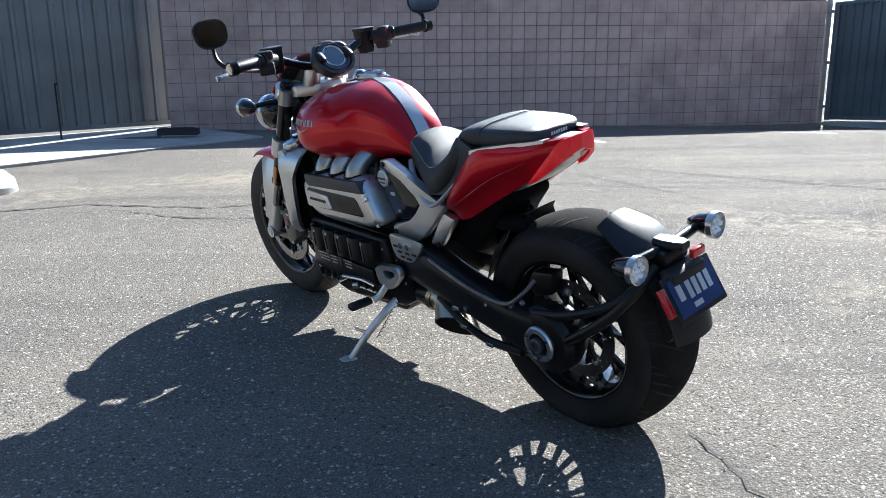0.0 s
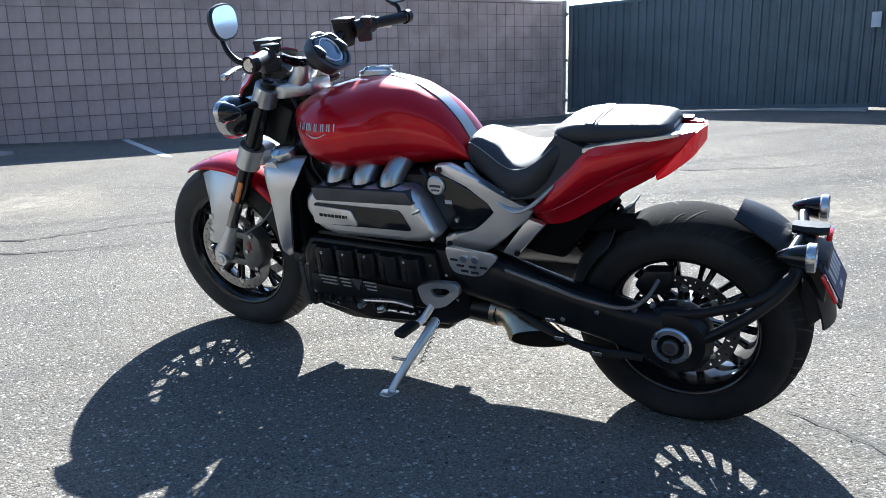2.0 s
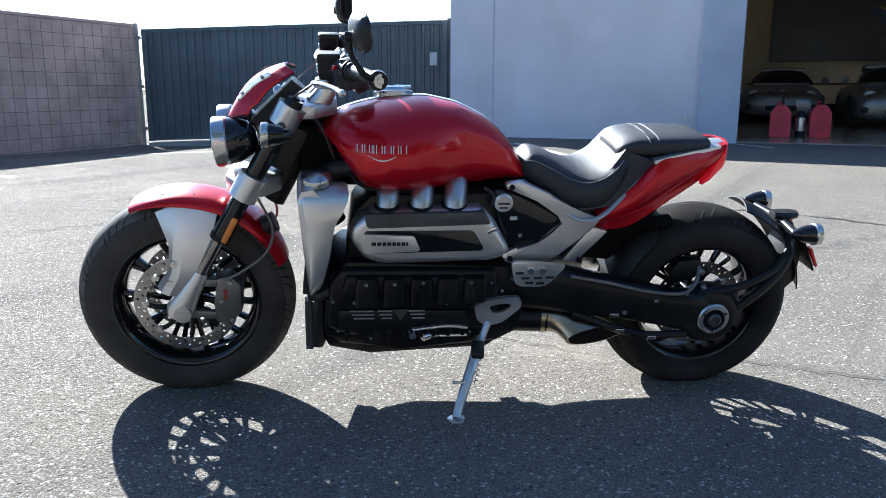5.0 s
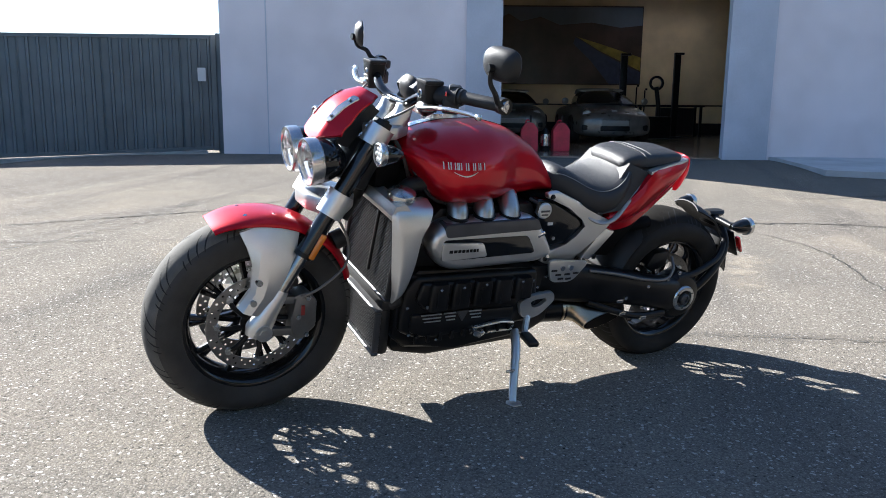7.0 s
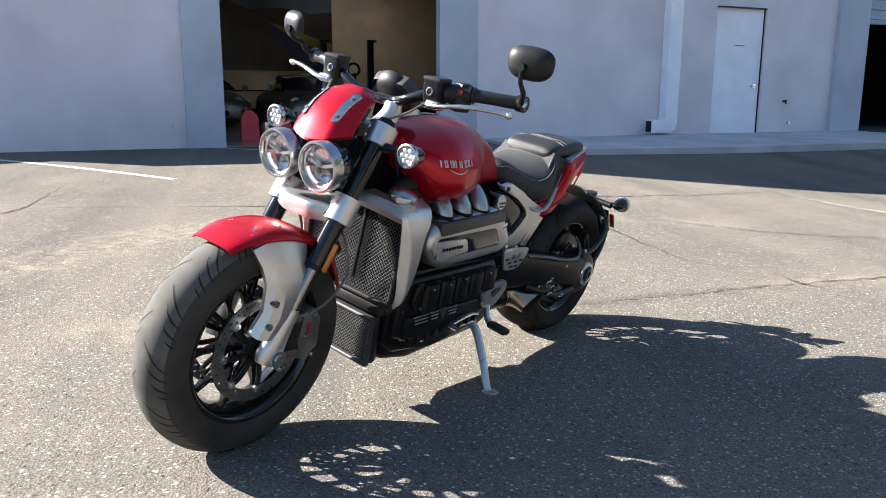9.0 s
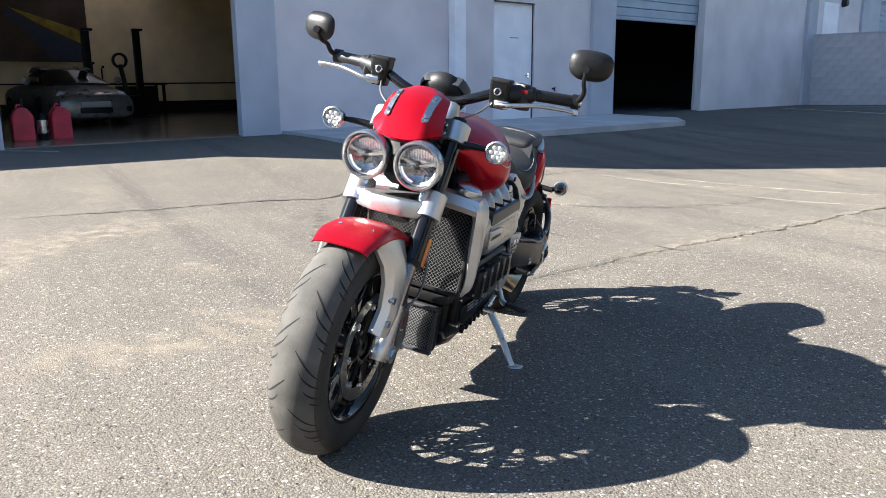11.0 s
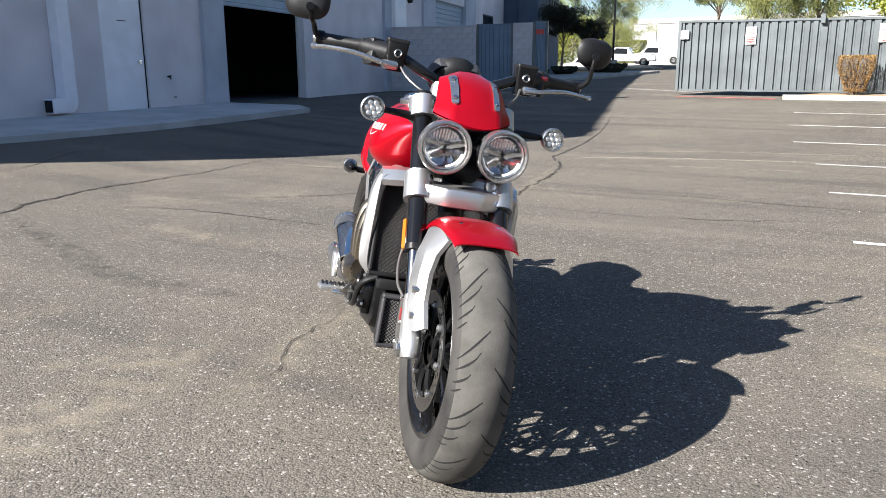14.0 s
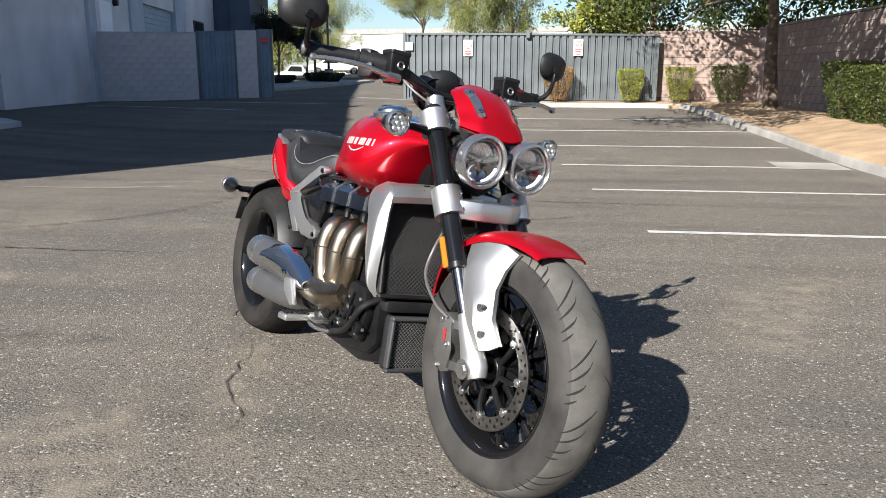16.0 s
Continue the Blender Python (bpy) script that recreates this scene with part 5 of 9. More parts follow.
            row.append(bm.verts.new(loc3(px, pz, -0.012 - 0.034 * (1 - rho * rho) + (0.002 if (a // 3 + b) % 2 else 0))))
        rings.append(row)
    ring_faces(bm, rings, False, False)
    hp("lower_bowl", bm, DARKREF, hl, "dark faceted lower lamp bowl", True, 22)
    hp("light_ring", b_rev(B(), [(0.0615, -0.016), (0.0620, -0.006), (0.0660, -0.003), (0.0672, -0.012)], c, ax, 48, True), BEZEL, hl, "pale running-light ring", True, 40)
    hp("led_lens", b_rev(B(), [(0.001, 0.004), (0.005, 0.002), (0.007, -0.003)], loc3(0, 0.030, -0.040), ax, 16), LAMPW, hl, "white lamp lens", True)
    bm = B(); b_rev(bm, [(0.001, 0.024), (0.03, 0.021), (0.055, 0.014), (0.0715, 0.006), (0.0715, 0.003), (0.055, 0.011), (0.03, 0.018), (0.001, 0.021)], c, ax, 40)
    ln = hp("lens", bm, CLEAR, hl, "clear glass lens", True, 60)
    ln.visible_shadow = False

# fly screen: a flat centre panel with creased flanks, narrower at the top
def fly_half(t):
    return lerp(0.113, 0.086, t) - 0.030 * sstep(0.80, 1.0, t)


def fly_pt(t, u, h=0.0):
    cx, cz = lerp(1.520, 1.352, t) + 0.016 * math.sin(math.pi * t), lerp(0.925, 1.078, t) + 0.024 * math.sin(math.pi * t)
    hw = fly_half(t)
    a = abs(u)
    fall = 0.5 * a * a + 0.5 * max(0.0, a - 0.62) / 0.38
    low = 0.040 * (1 - sstep(0.0, 0.4, t)) * a * a
    return Vector((cx - 0.064 * fall * (1 - 0.55 * t) + 0.66 * h, hw * u, cz - 0.014 * fall + 0.75 * h + low))


bm = B(); rings = []
for i in range(19):
    t = i / 18
    row = [fly_pt(t, j / 10 - 1) for j in range(21)]
    rings.append(row + [fly_pt(t, 1 - j / 10, -0.006) for j in range(21)])
b_loft(bm, rings)
fly = bp("fly_screen", bm, RED, None, "glossy red fly screen", True, 40)
bm = B(); b_loft(bm, [[fly_pt(i / 18, 0.98 * (j / 10 - 1), -0.008) for j in range(21)] + [fly_pt(i / 18, 0.98 * (1 - j / 10), -0.011) for j in range(21)] for i in range(19)])
bp("screen_liner", bm, BLACKP, fly, "black inner liner", True, 40)
for sg in (1, -1):
    bm = B(); rings = []
    for t, wd in ((0.235, 0.004), (0.26, 0.0095), (0.5, 0.0100), (0.755, 0.0105), (0.78, 0.005)):
        lo, hi = (0.061 - wd) / fly_half(t) * sg, (0.061 + wd) / fly_half(t) * sg
        rings.append([fly_pt(t, lo, 0.0005), fly_pt(t, hi, 0.0005), fly_pt(t, hi, 0.005), fly_pt(t, lo, 0.005)])
    b_loft(bm, rings)
    tr = bp("trim_strip", bm, BRUSHED, fly, "brushed metal trim strip", True, 30)
    for t in (0.34, 0.68):
        bm = B(); bolt(bm, fly_pt(t, 0.061 / fly_half(t) * sg, 0.0045), (0.66, 0.22 * sg, 0.75), 0.0065, 0.004); bp("trim_bolt", bm, CHROME, tr, "", True)
bm = B(); b_loft(bm, [[(1.455, -0.060, 0.915), (1.455, 0.060, 0.915), (1.41, 0.060, 0.90), (1.41, -0.060, 0.90)], [(1.33, -0.035, 1.035), (1.33, 0.035, 1.035), (1.30, 0.035, 1.01), (1.30, -0.035, 1.01)]])
bp("screen_bracket", bm, BLACKP, None, "", True)

# instrument
ci, ai = Vector((1.150, 0.0, 1.066)), Vector((-0.80, 0, 0.60)).normalized()
bm = B(); b_rev(bm, [(0.001, -0.046), (0.046, -0.043), (0.064, -0.032), (0.073, -0.014), (0.074, 0.0), (0.068, 0.004), (0.052, 0.004)], ci, ai, 36)
for sg in (1, -1):
    b_box(bm, ci + Vector((0.01, 0.060 * sg, -0.01)), (0.05, 0.035, 0.07), Matrix.Rotation(radians(-37), 3, "Y"), 0.012)
shield = []
for y_, d_, sc_ in ((0, -0.030, 0.96), (0, -0.004, 1.04), (0, 0.008, 1.02), (0, 0.010, 0.90), (0, 0.002, 0.84)):
    ui = Vector((0, 1, 0)); vi = ui.cross(ai)
    shield.append([ci + ai * d_ + (ui * a_ + vi * b_) * sc_ for a_, b_ in rounded([(-0.088, 0.012), (-0.062, 0.056), (0.062, 0.056), (0.088, 0.012), (0.074, -0.040), (0.040, -0.070), (-0.040, -0.070), (-0.074, -0.040)], 0.014, 2)])
inst = bp("instrument", bm, BLACKP, None, "round black instrument pod", True, 45)
bp("instrument_bezel", b_rev(B(), [(0.050, 0.002), (0.054, 0.009), (0.062, 0.009), (0.066, 0.002)], ci, ai, 36), GREYP, inst, "grey bezel ring", True)
bm = B(); b_loft(bm, shield, caps=False)
bp("instrument_shield", bm, GREYP, inst, "angular dark grey dial surround", True, 30)
bp("screen", b_rev(B(), [(0.001, 0.005), (0.051, 0.004)], ci, ai, 36), SCREEN, inst, "unlit round display", True)
bp("screen_ring", b_rev(B(), [(0.039, 0.005), (0.041, 0.008), (0.045, 0.008), (0.047, 0.005)], ci, ai, 36), BRUSHED, inst, "", True)

# handlebar, grips, levers, mirrors
bar_half = [(1.225, 0.0, 1.040), (1.225, 0.06, 1.042), (1.232, 0.12, 1.062), (1.215, 0.20, 1.095), (1.165, 0.29, 1.106), (1.107, 0.413, 1.107)]
bm = B(); b_tube(bm, [(x, -y, z) for x, y, z in reversed(bar_half)][:-1] + bar_half, 0.0160, 14, 6)
hb = bp("handlebar", bm, BLACKG, None, "satin black wide handlebar", True)
for sg in (1, -1):
    S3 = lambda x, y, z: Vector((x, y * sg, z))
    g0, g1 = S3(1.160, 0.300, 1.106), S3(1.105, 0.420, 1.107)
    gl = (g1 - g0).length
    prof = [(0.014, -0.008), (0.024, -0.008), (0.024, 0.0), (0.0190, 0.004), (0.0186, gl * 0.5), (0.0190, gl - 0.004)]
    bm = B(); b_rev(bm, prof + [(0.0182, gl), (0.012, gl)], g0, g1 - g0, 20)
    bp("grip", bm, BLACKP, hb, "smooth black rubber grip", True)
    bm = B(); b_cyl(bm, g1, g1.lerp(g0, -0.16), 0.0195, 0.018, 20); b_cyl(bm, g1.lerp(g0, -0.16), g1.lerp(g0, -0.175), 0.009, n=12)
    be = bp("bar_end", bm, BRUSHED, hb, "machined bar end weight", True)
    # mirror on a cranked stalk
    ms = g1.lerp(g0, -0.05)
    mc = S3(1.150, 0.457, 1.224) if sg > 0 else S3(1.172, 0.482, 1.197)
    top = mc + Vector((0.022, -0.010 * sg, -0.012))
    bm = B(); b_tube(bm, [ms, ms + Vector((0.030, 0.016 * sg, 0.012)), ms + Vector((0.048, 0.026 * sg, 0.036)), ms.lerp(top, 0.62) + Vector((0.022, 0.008 * sg, 0)), top], lambda t: lerp(0.0095, 0.006, t), 10, 6); b_cyl(bm, ms - Vector((0.0, 0.012 * sg, 0)), ms + Vector((0.0, 0.012 * sg, 0)), 0.024, n=18)
    b_cyl(bm, top - Vector((0.008, 0, 0)), top + Vector((0.01, 0, 0)), 0.012, n=12)
    mir = bp("mirror", bm, BLACKM, None, "bar-end mirror on cranked stalk", True)
    ma = Vector((-0.97, -0.24 if sg > 0 else 0.34, 0.07)).normalized()
    mu = Vector((0, 0, 1)) - ma * ma.z; mu.normalize(); mr = mu.cross(ma)
    def oval(a, b, d):
        out = []
        for i in range(32):
            k = 2 * math.pi * i / 32
            cx, sx = math.cos(k), math.sin(k)
            out.append(mc + mr * (a * math.copysign(abs(cx) ** 0.72, cx) * (1 + 0.07 * sx)) + mu * (b * math.copysign(abs(sx) ** 0.78, sx)) + ma * d)
        return out
    bm = B(); b_loft(bm, [oval(0.024, 0.016, -0.016), oval(0.048, 0.032, -0.012), oval(0.064, 0.043, -0.002), oval(0.069, 0.0475, 0.008), oval(0.067, 0.0460, 0.012)])
    bp("mirror_shell", bm, BLACKP, mir, "black oval mirror shell", True, 45)
    bm = B(); b_loft(bm, [oval(0.0630, 0.0415, 0.0118), oval(0.0630, 0.0415, 0.0135)])
    bp("mirror_glass", bm, CHROME, mir, "silvered glass", True, 20)
    # switch cluster and reservoir
    bm = B(); b_cyl(bm, S3(1.200, 0.222, 1.098), S3(1.164, 0.290, 1.105), 0.028, n=20)
    b_box(bm, S3(1.178, 0.262, 1.075), (0.05, 0.055, 0.045), Matrix.Rotation(radians(-28 * sg), 3, "Z"), 0.008)
    b_box(bm, S3(1.168, 0.262, 1.120), (0.04, 0.05, 0.03), Matrix.Rotation(radians(-28 * sg), 3, "Z"), 0.008)
    sw = bp("switch_pod", bm, BLACKP, hb, "black switch cluster", True)
    bm = B(); b_box(bm, S3(1.150, 0.258, 1.118), (0.010, 0.022, 0.012), Matrix.Rotation(radians(-28 * sg), 3, "Z"), 0.003)
    bp("red_switch", bm, REDLENS, sw, "red switch", True)
    if sg > 0:
        bm = B(); b_box(bm, S3(1.205, 0.275, 1.112), (0.006, 0.030, 0.012), Matrix.Rotation(radians(-28), 3, "Z"), 0.002)
        bp("flash_trigger", bm, REDLENS, sw, "red trigger", True)
    foot = rounded([(-.027, -.027), (.027, -.029), (.027, .029), (-.027, .027)], 0.009, 3)
    bm = B(); b_loft(bm, [[S3(1.222 + a * w, 0.205 + b * w, z) for a, b in foot] for z, w in ((1.046, 0.80), (1.076, 1.00), (1.116, 1.12), (1.128, 1.12))])
    res = bp("fluid_reservoir", bm, BLACKM, hb, "black fluid reservoir", True)
    bm = B(); b_loft(bm, [[S3(1.222 + a * w, 0.205 + b * w, z) for a, b in foot] for z, w in ((1.1285, 1.16), (1.132, 1.20), (1.138, 1.18), (1.140, 1.08))])
    bp("reservoir_lid", bm, BLACKP, res, "", True, 30)
    sight = S3(1.2495, 0.203, 1.098)
    bp("sight_rim", b_rev(B(), [(0.008, 0.0), (0.0125, 0.0), (0.0125, 0.004), (0.010, 0.006), (0.008, 0.004)], sight, (1, 0, 0.12), 20, True), BRUSHED, res, "", True)
    bp("sight_glass", b_rev(B(), [(0.001, 0.003), (0.0082, 0.002)], sight, (1, 0, 0.12), 16), BLACKG, res, "", True)
    bm = B(); b_box(bm, S3(1.240, 0.222, 1.062), (0.040, 0.05, 0.026), bev=0.008)
    b_tube(bm, [S3(1.252, 0.205, 1.060), S3(1.260, 0.25, 1.064), S3(1.240, 0.33, 1.078), S3(1.205, 0.405, 1.080), S3(1.192, 0.440, 1.077)], lambda t: lerp(0.0120, 0.0085, t), 10, 6, 0.7)
    b_rev(bm, [(0.001, -0.011), (0.009, -0.007), (0.0105, 0), (0.009, 0.007), (0.001, 0.011)], S3(1.190, 0.444, 1.077), (0, 1, 0), 14)
    bp("lever", bm, BRUSHED, hb, "polished aluminium lever", True)
    bm = B(); b_tube(bm, [S3(1.25, 0.190, 1.062), S3(1.292, 0.168, 1.030), S3(1.325, 0.120, 1.000), S3(1.325, 0.06, 0.985)], 0.0036, 8, 6)
    bp("brake_hose", bm, WIRE, None, "grey braided hose", True)
# front turn signals
for sg in (1, -1):
    c = Vector((1.398, 0.272 * sg, 0.930))
    bm = B(); b_tube(bm, [(1.355, 0.14 * sg, 0.925), (1.360, 0.19 * sg, 0.930), (1.366, 0.258 * sg, 0.930)], lambda t: lerp(0.014, 0.008, t), 10, 4)
    ts = bp("turn_signal", bm, BLACKM, None, "front turn signal on black stalk", True)
    bp("signal_shell", b_rev(B(), [(0.001, -0.078), (0.012, -0.072), (0.025, -0.045), (0.031, -0.015), (0.032, -0.004)], c, (1, 0, 0), 28), BLACKG, ts, "", True, 50)
    bp("signal_bezel", b_rev(B(), [(0.032, -0.014), (0.0345, -0.010), (0.0345, 0.004), (0.031, 0.006), (0.030, -0.014)], c, (1, 0, 0), 28, True), BRUSHED, ts, "", True)
    bm = B(); b_rev(bm, [(0.001, -0.004), (0.030, -0.004)], c, (1, 0, 0), 24)
    for i in range(7):
        k = 2 * math.pi * i / 6
        o = Vector((0.0, 0, 0)) if i == 6 else Vector((0, 0.017 * math.cos(k), 0.017 * math.sin(k)))
        bp("lens_element", b_rev(B(), [(0.001, 0.004), (0.006, 0.003), (0.0105, -0.003)], c + o, (1, 0, 0), 12), SILVER, ts, "", True)
    bp("signal_lens", bm, HEADREF, ts, "clear faceted lens", True)

# ---- tank ----
TOP = [(0.600, 0.760), (0.634, 0.797), (0.671, 0.861), (0.736, 0.924), (0.834, 0.972), (0.934, 0.990), (1.055, 0.981), (1.127, 0.965), (1.191, 0.944), (1.236, 0.919), (1.255, 0.895)]
BOT = [(0.600, 0.748), (0.634, 0.746), (0.73, 0.738), (0.85, 0.722), (0.945, 0.715), (1.03, 0.714), (1.112, 0.724), (1.151, 0.760), (1.195, 0.832), (1.236, 0.885), (1.255, 0.893)]
WID = [(0.600, 0.060), (0.634, 0.093), (0.70, 0.117), (0.78, 0.145), (0.88, 0.184), (0.98, 0.220), (1.06, 0.234), (1.13, 0.217), (1.19, 0.168), (1.235, 0.102), (1.255, 0.05)]


def interp(tab, x):
    for (a, p), (b, q) in zip(tab, tab[1:]):
        if x <= b:
            t = max(0, (x - a) / (b - a)); return lerp(p, q, t)
    return tab[-1][1]


def smooth_tab(tab, x, h=0.02):
    return sum(interp(tab, x + k * h) for k in (-1, -0.5, 0, 0.5, 1)) / 5


TANK_ROLL = Matrix.Translation(AXF) @ Matrix.Rotation(radians(1.2), 4, "X") @ Matrix.Translation(-AXF)


def tk(name, bm, *rest, smooth=35):
    """A part that is set on the tank, which sits a touch straighter than the frame."""
    bmesh.ops.transform(bm, matrix=TANK_ROLL, verts=bm.verts)
    return bp(name, bm, *rest, smooth=smooth)


def tank_pt(x, k, off=0.0):
    zt, zb, w = smooth_tab(TOP, x), smooth_tab(BOT, x), smooth_tab(WID, x)
    zm = lerp(zb, zt, 0.40)
    c, s = math.cos(k), math.sin(k)
    y = (w + off) * math.copysign(abs(c) ** 0.80, c)
    if s < 0:
        y *= 1 - 0.12 * abs(s) ** 2
    z = zm + (zt - zm + off) * s ** 0.92 if s > 0 else zm - (zm - zb + off) * abs(s) ** 0.8
    # knee recess
    if s < 0.75 and x < 0.92:
        y *= 1 - 0.10 * sstep(0.92, 0.82, x) * sstep(0.75, 0.35, s)
    return Vector((x, y, z))


xs_t = [0.602 + (1.253 - 0.602) * i / 52 for i in range(53)]
bm = B(); b_loft(bm, [[tank_pt(x, 2 * math.pi * j / 56) for j in range(56)] for x in xs_t])
tank = tk("fuel_tank", bm, RED, None, "glossy metallic red fuel tank", smooth=60)


def tank_k(x, y):
    w = smooth_tab(WID, x)
    c = max(-1, min(1, y / w))
    return math.acos(math.copysign(abs(c) ** (1 / 0.80), c))


def tank_strip(y0, y1, x0, x1, material, name, label, off):
    bm = B(); rings = []
    for i in range(41):
        x = lerp(x0, x1, i / 40)
        mid = lerp(0.032, -0.031, sstep(0.60, 1.07, x))
        a, b = tank_k(x, mid + y0), tank_k(x, mid + y1)
        up = [tank_pt(x, lerp(a, b, t), off) for t in (0, 0.33, 0.67, 1)]
        dn = [tank_pt(x, lerp(a, b, t), -0.001) for t in (1, 0.67, 0.33, 0)]
        rings.append(up + dn)
    b_loft(bm, rings)
    return tk(name, bm, material, tank, label, smooth=60)


tank_strip(-0.050, 0.0, 0.62, 1.235, STRIPE, "stripe", "silver painted stripe", 0.0012)
tank_strip(0.0015, 0.0065, 0.62, 1.235, BLACKG, "pinstripe", "thin black pinstripe", 0.0012)
cc = tank_pt(1.028, tank_k(1.028, -0.086)) + Vector((0, 0, 0.002))
bm = B(); b_rev(bm, [(0.062, -0.012), (0.062, 0.006), (0.056, 0.010), (0.050, 0.011)], cc, (0.03, -0.22, 1), 40)
capo = tk("filler_cap", bm, BRUSHED, tank, "brushed metal filler cap")
bm = B(); b_rev(bm, [(0.050, 0.009), (0.044, 0.019), (0.030, 0.024), (0.001, 0.025)], cc, (0.03, -0.22, 1), 36); b_box(bm, cc + Vector((-0.03, 0, 0.022)), (0.05, 0.028, 0.008), bev=0.003)
tk("cap_lid", bm, BRUSHED, capo)
# side emblems as plain shapes
for sg in (1, -1):
    def on_side(x, z, off=0.0015):
        lo, hi = 0.0, math.pi / 2
        for _ in range(24):
            m = (lo + hi) / 2
            if tank_pt(x, m).z < z: lo = m
            else: hi = m
        p = tank_pt(x, lo, off)
        return Vector((p.x, p.y * sg, p.z))
    bm = B()
    x = 1.142
    for wd in (0.0165, 0.0155, 0.007, 0.018, 0.020, 0.0155, 0.018):
        for e0 in ((0, 0.0024), (wd - 0.0024, wd)):
            rings = []
            for t in (0, 1):
                xx = x - e0[t]
                rings.append([on_side(xx, 0.866, 0.0), on_side(xx, 0.866, 0.003), on_side(xx, 0.887, 0.003), on_side(xx, 0.887, 0.0)])
            b_loft(bm, rings)
        x -= wd + 0.0050
    emb = tk("tank_emblem", bm, WHITE, tank, "raised white emblem bars", smooth=0)
    bm = B(); rings = []
    for i in range(13):
        t = i / 12
        xx = lerp(1.112, 1.030, t)
        zz = 0.860 - 0.013 * math.sin(math.pi * t)
        th = 0.0005 + 0.0013 * math.sin(math.pi * t)
        rings.append([on_side(xx, zz - th, 0.0), on_side(xx, zz - th, 0.003), on_side(xx, zz + th, 0.003), on_side(xx, zz + th, 0.0)])
    b_loft(bm, rings)
    tk("emblem_swoosh", bm, WHITE, emb, smooth=0)

# ---- seats and tail ----
def body_loft(stations, n=28, e=0.7):
    """stations: x, z top, z bottom, half width, drop of the widest line (0..1)."""
    rings = []
    for x, zt, zb, w, m in stations:
        zm = lerp(zb, zt, m)
        ring = []
        for j in range(n):
            k = 2 * math.pi * j / n
            c, s = math.cos(k), math.sin(k)
            y = w * math.copysign(abs(c) ** e, c)
            z = zm + ((zt - zm) * abs(s) ** e if s > 0 else -(zm - zb) * abs(s) ** e)
            ring.append((x, y, z))
        rings.append(ring)
    return rings


def smooth_stations(st, n):
    out = []
    for i in range(n):
        u = i / (n - 1) * (len(st) - 1)
        k = min(int(u), len(st) - 2)
        t = u - k
        a, b, c, d = st[max(k - 1, 0)], st[k], st[k + 1], st[min(k + 2, len(st) - 1)]
        out.append([0.5 * (2 * q + (r - p) * t + (2 * p - 5 * q + 4 * r - s) * t * t + (3 * q - p - 3 * r + s) * t ** 3) for p, q, r, s in zip(a, b, c, d)])
    return out


seat_st = [(0.645, 0.800, 0.760, 0.050, 0.5), (0.615, 0.838, 0.735, 0.088, 0.45), (0.56, 0.828, 0.705, 0.115, 0.42), (0.50, 0.800, 0.672, 0.140, 0.45), (0.45, 0.792, 0.655, 0.160, 0.5), (0.40, 0.806, 0.668, 0.168, 0.55), (0.36, 0.836, 0.700, 0.160, 0.55), (0.335, 0.862, 0.735, 0.142, 0.5), (0.300, 0.860, 0.770, 0.12, 0.5)]
bm = B(); b_loft(bm, body_loft(smooth_stations(seat_st, 41), 32, 0.72))
seat = bp("rider_seat", bm, LEATHER, None, "black stitched vinyl rider seat", smooth=60)
for sg in (1, -1):
    ss = smooth_stations(seat_st, 41)
    def seat_pt(i, k, off=0.0):
        x, zt, zb, w, m = ss[i]
        zm = lerp(zb, zt, m); c, s = math.cos(k), math.sin(k)
        return Vector((x, sg * (w + off) * abs(c) ** 0.72, zm + (zt - zm + off) * s ** 0.72))
    bm = B(); b_tube(bm, [seat_pt(i, 0.55, 0.001) for i in range(4, 36, 2)], 0.0014, 6, 3)
    bp("stitch_line", bm, STITCH, seat)
    bm = B(); b_tube(bm, [(0.635, 0.075 * sg, 0.752), (0.58, 0.118 * sg, 0.722), (0.51, 0.148 * sg, 0.676), (0.455, 0.165 * sg, 0.655), (0.40, 0.172 * sg, 0.672)] + ([(0.33, 0.152, 0.735), (0.235, 0.128, 0.830)] if sg > 0 else []), lambda t: 0.0105 if sg > 0 else 0.006 * (1 - t), 12, 6, 0.6)
    bp("seat_piping", bm, PIPING, seat, "grey edge piping")
    # seat flank between rider and pillion
    bm = B()
    b_loft(bm, [[(0.47, 0.150 * sg, 0.68), (0.37, 0.165 * sg, 0.70), (0.235, 0.135 * sg, 0.83), (0.335, 0.120 * sg, 0.865)], [(0.47, 0.04 * sg, 0.68), (0.37, 0.04 * sg, 0.70), (0.235, 0.04 * sg, 0.83), (0.335, 0.04 * sg, 0.865)]])
    bp("seat_flank", bm, LEATHER, seat)
pil_st = [(0.352, 0.862, 0.836, 0.085, 0.5), (0.338, 0.882, 0.832, 0.108, 0.45), (0.29, 0.897, 0.832, 0.118, 0.45), (0.20, 0.901, 0.838, 0.118, 0.45), (0.12, 0.901, 0.848, 0.110, 0.45), (0.065, 0.896, 0.858, 0.095, 0.45), (0.045, 0.882, 0.862, 0.07, 0.5)]
bm = B(); b_loft(bm, body_loft(smooth_stations(pil_st, 31), 32, 0.55))
pil = bp("pillion_seat", bm, LEATHER, None, "black vinyl pillion pad", smooth=60)
bm = B()
for x in (0.262, 0.232):
    b_tube(bm, [(x, -0.114, 0.860), (x - 0.004, -0.106, 0.890), (x - 0.006, -0.06, 0.8995), (x - 0.006, 0.0, 0.9015), (x - 0.006, 0.06, 0.8995), (x - 0.004, 0.106, 0.890), (x, 0.114, 0.860)], 0.0018, 6, 5)
bp("stitch_line", bm, STITCH, pil)
bm = B(); rings = []
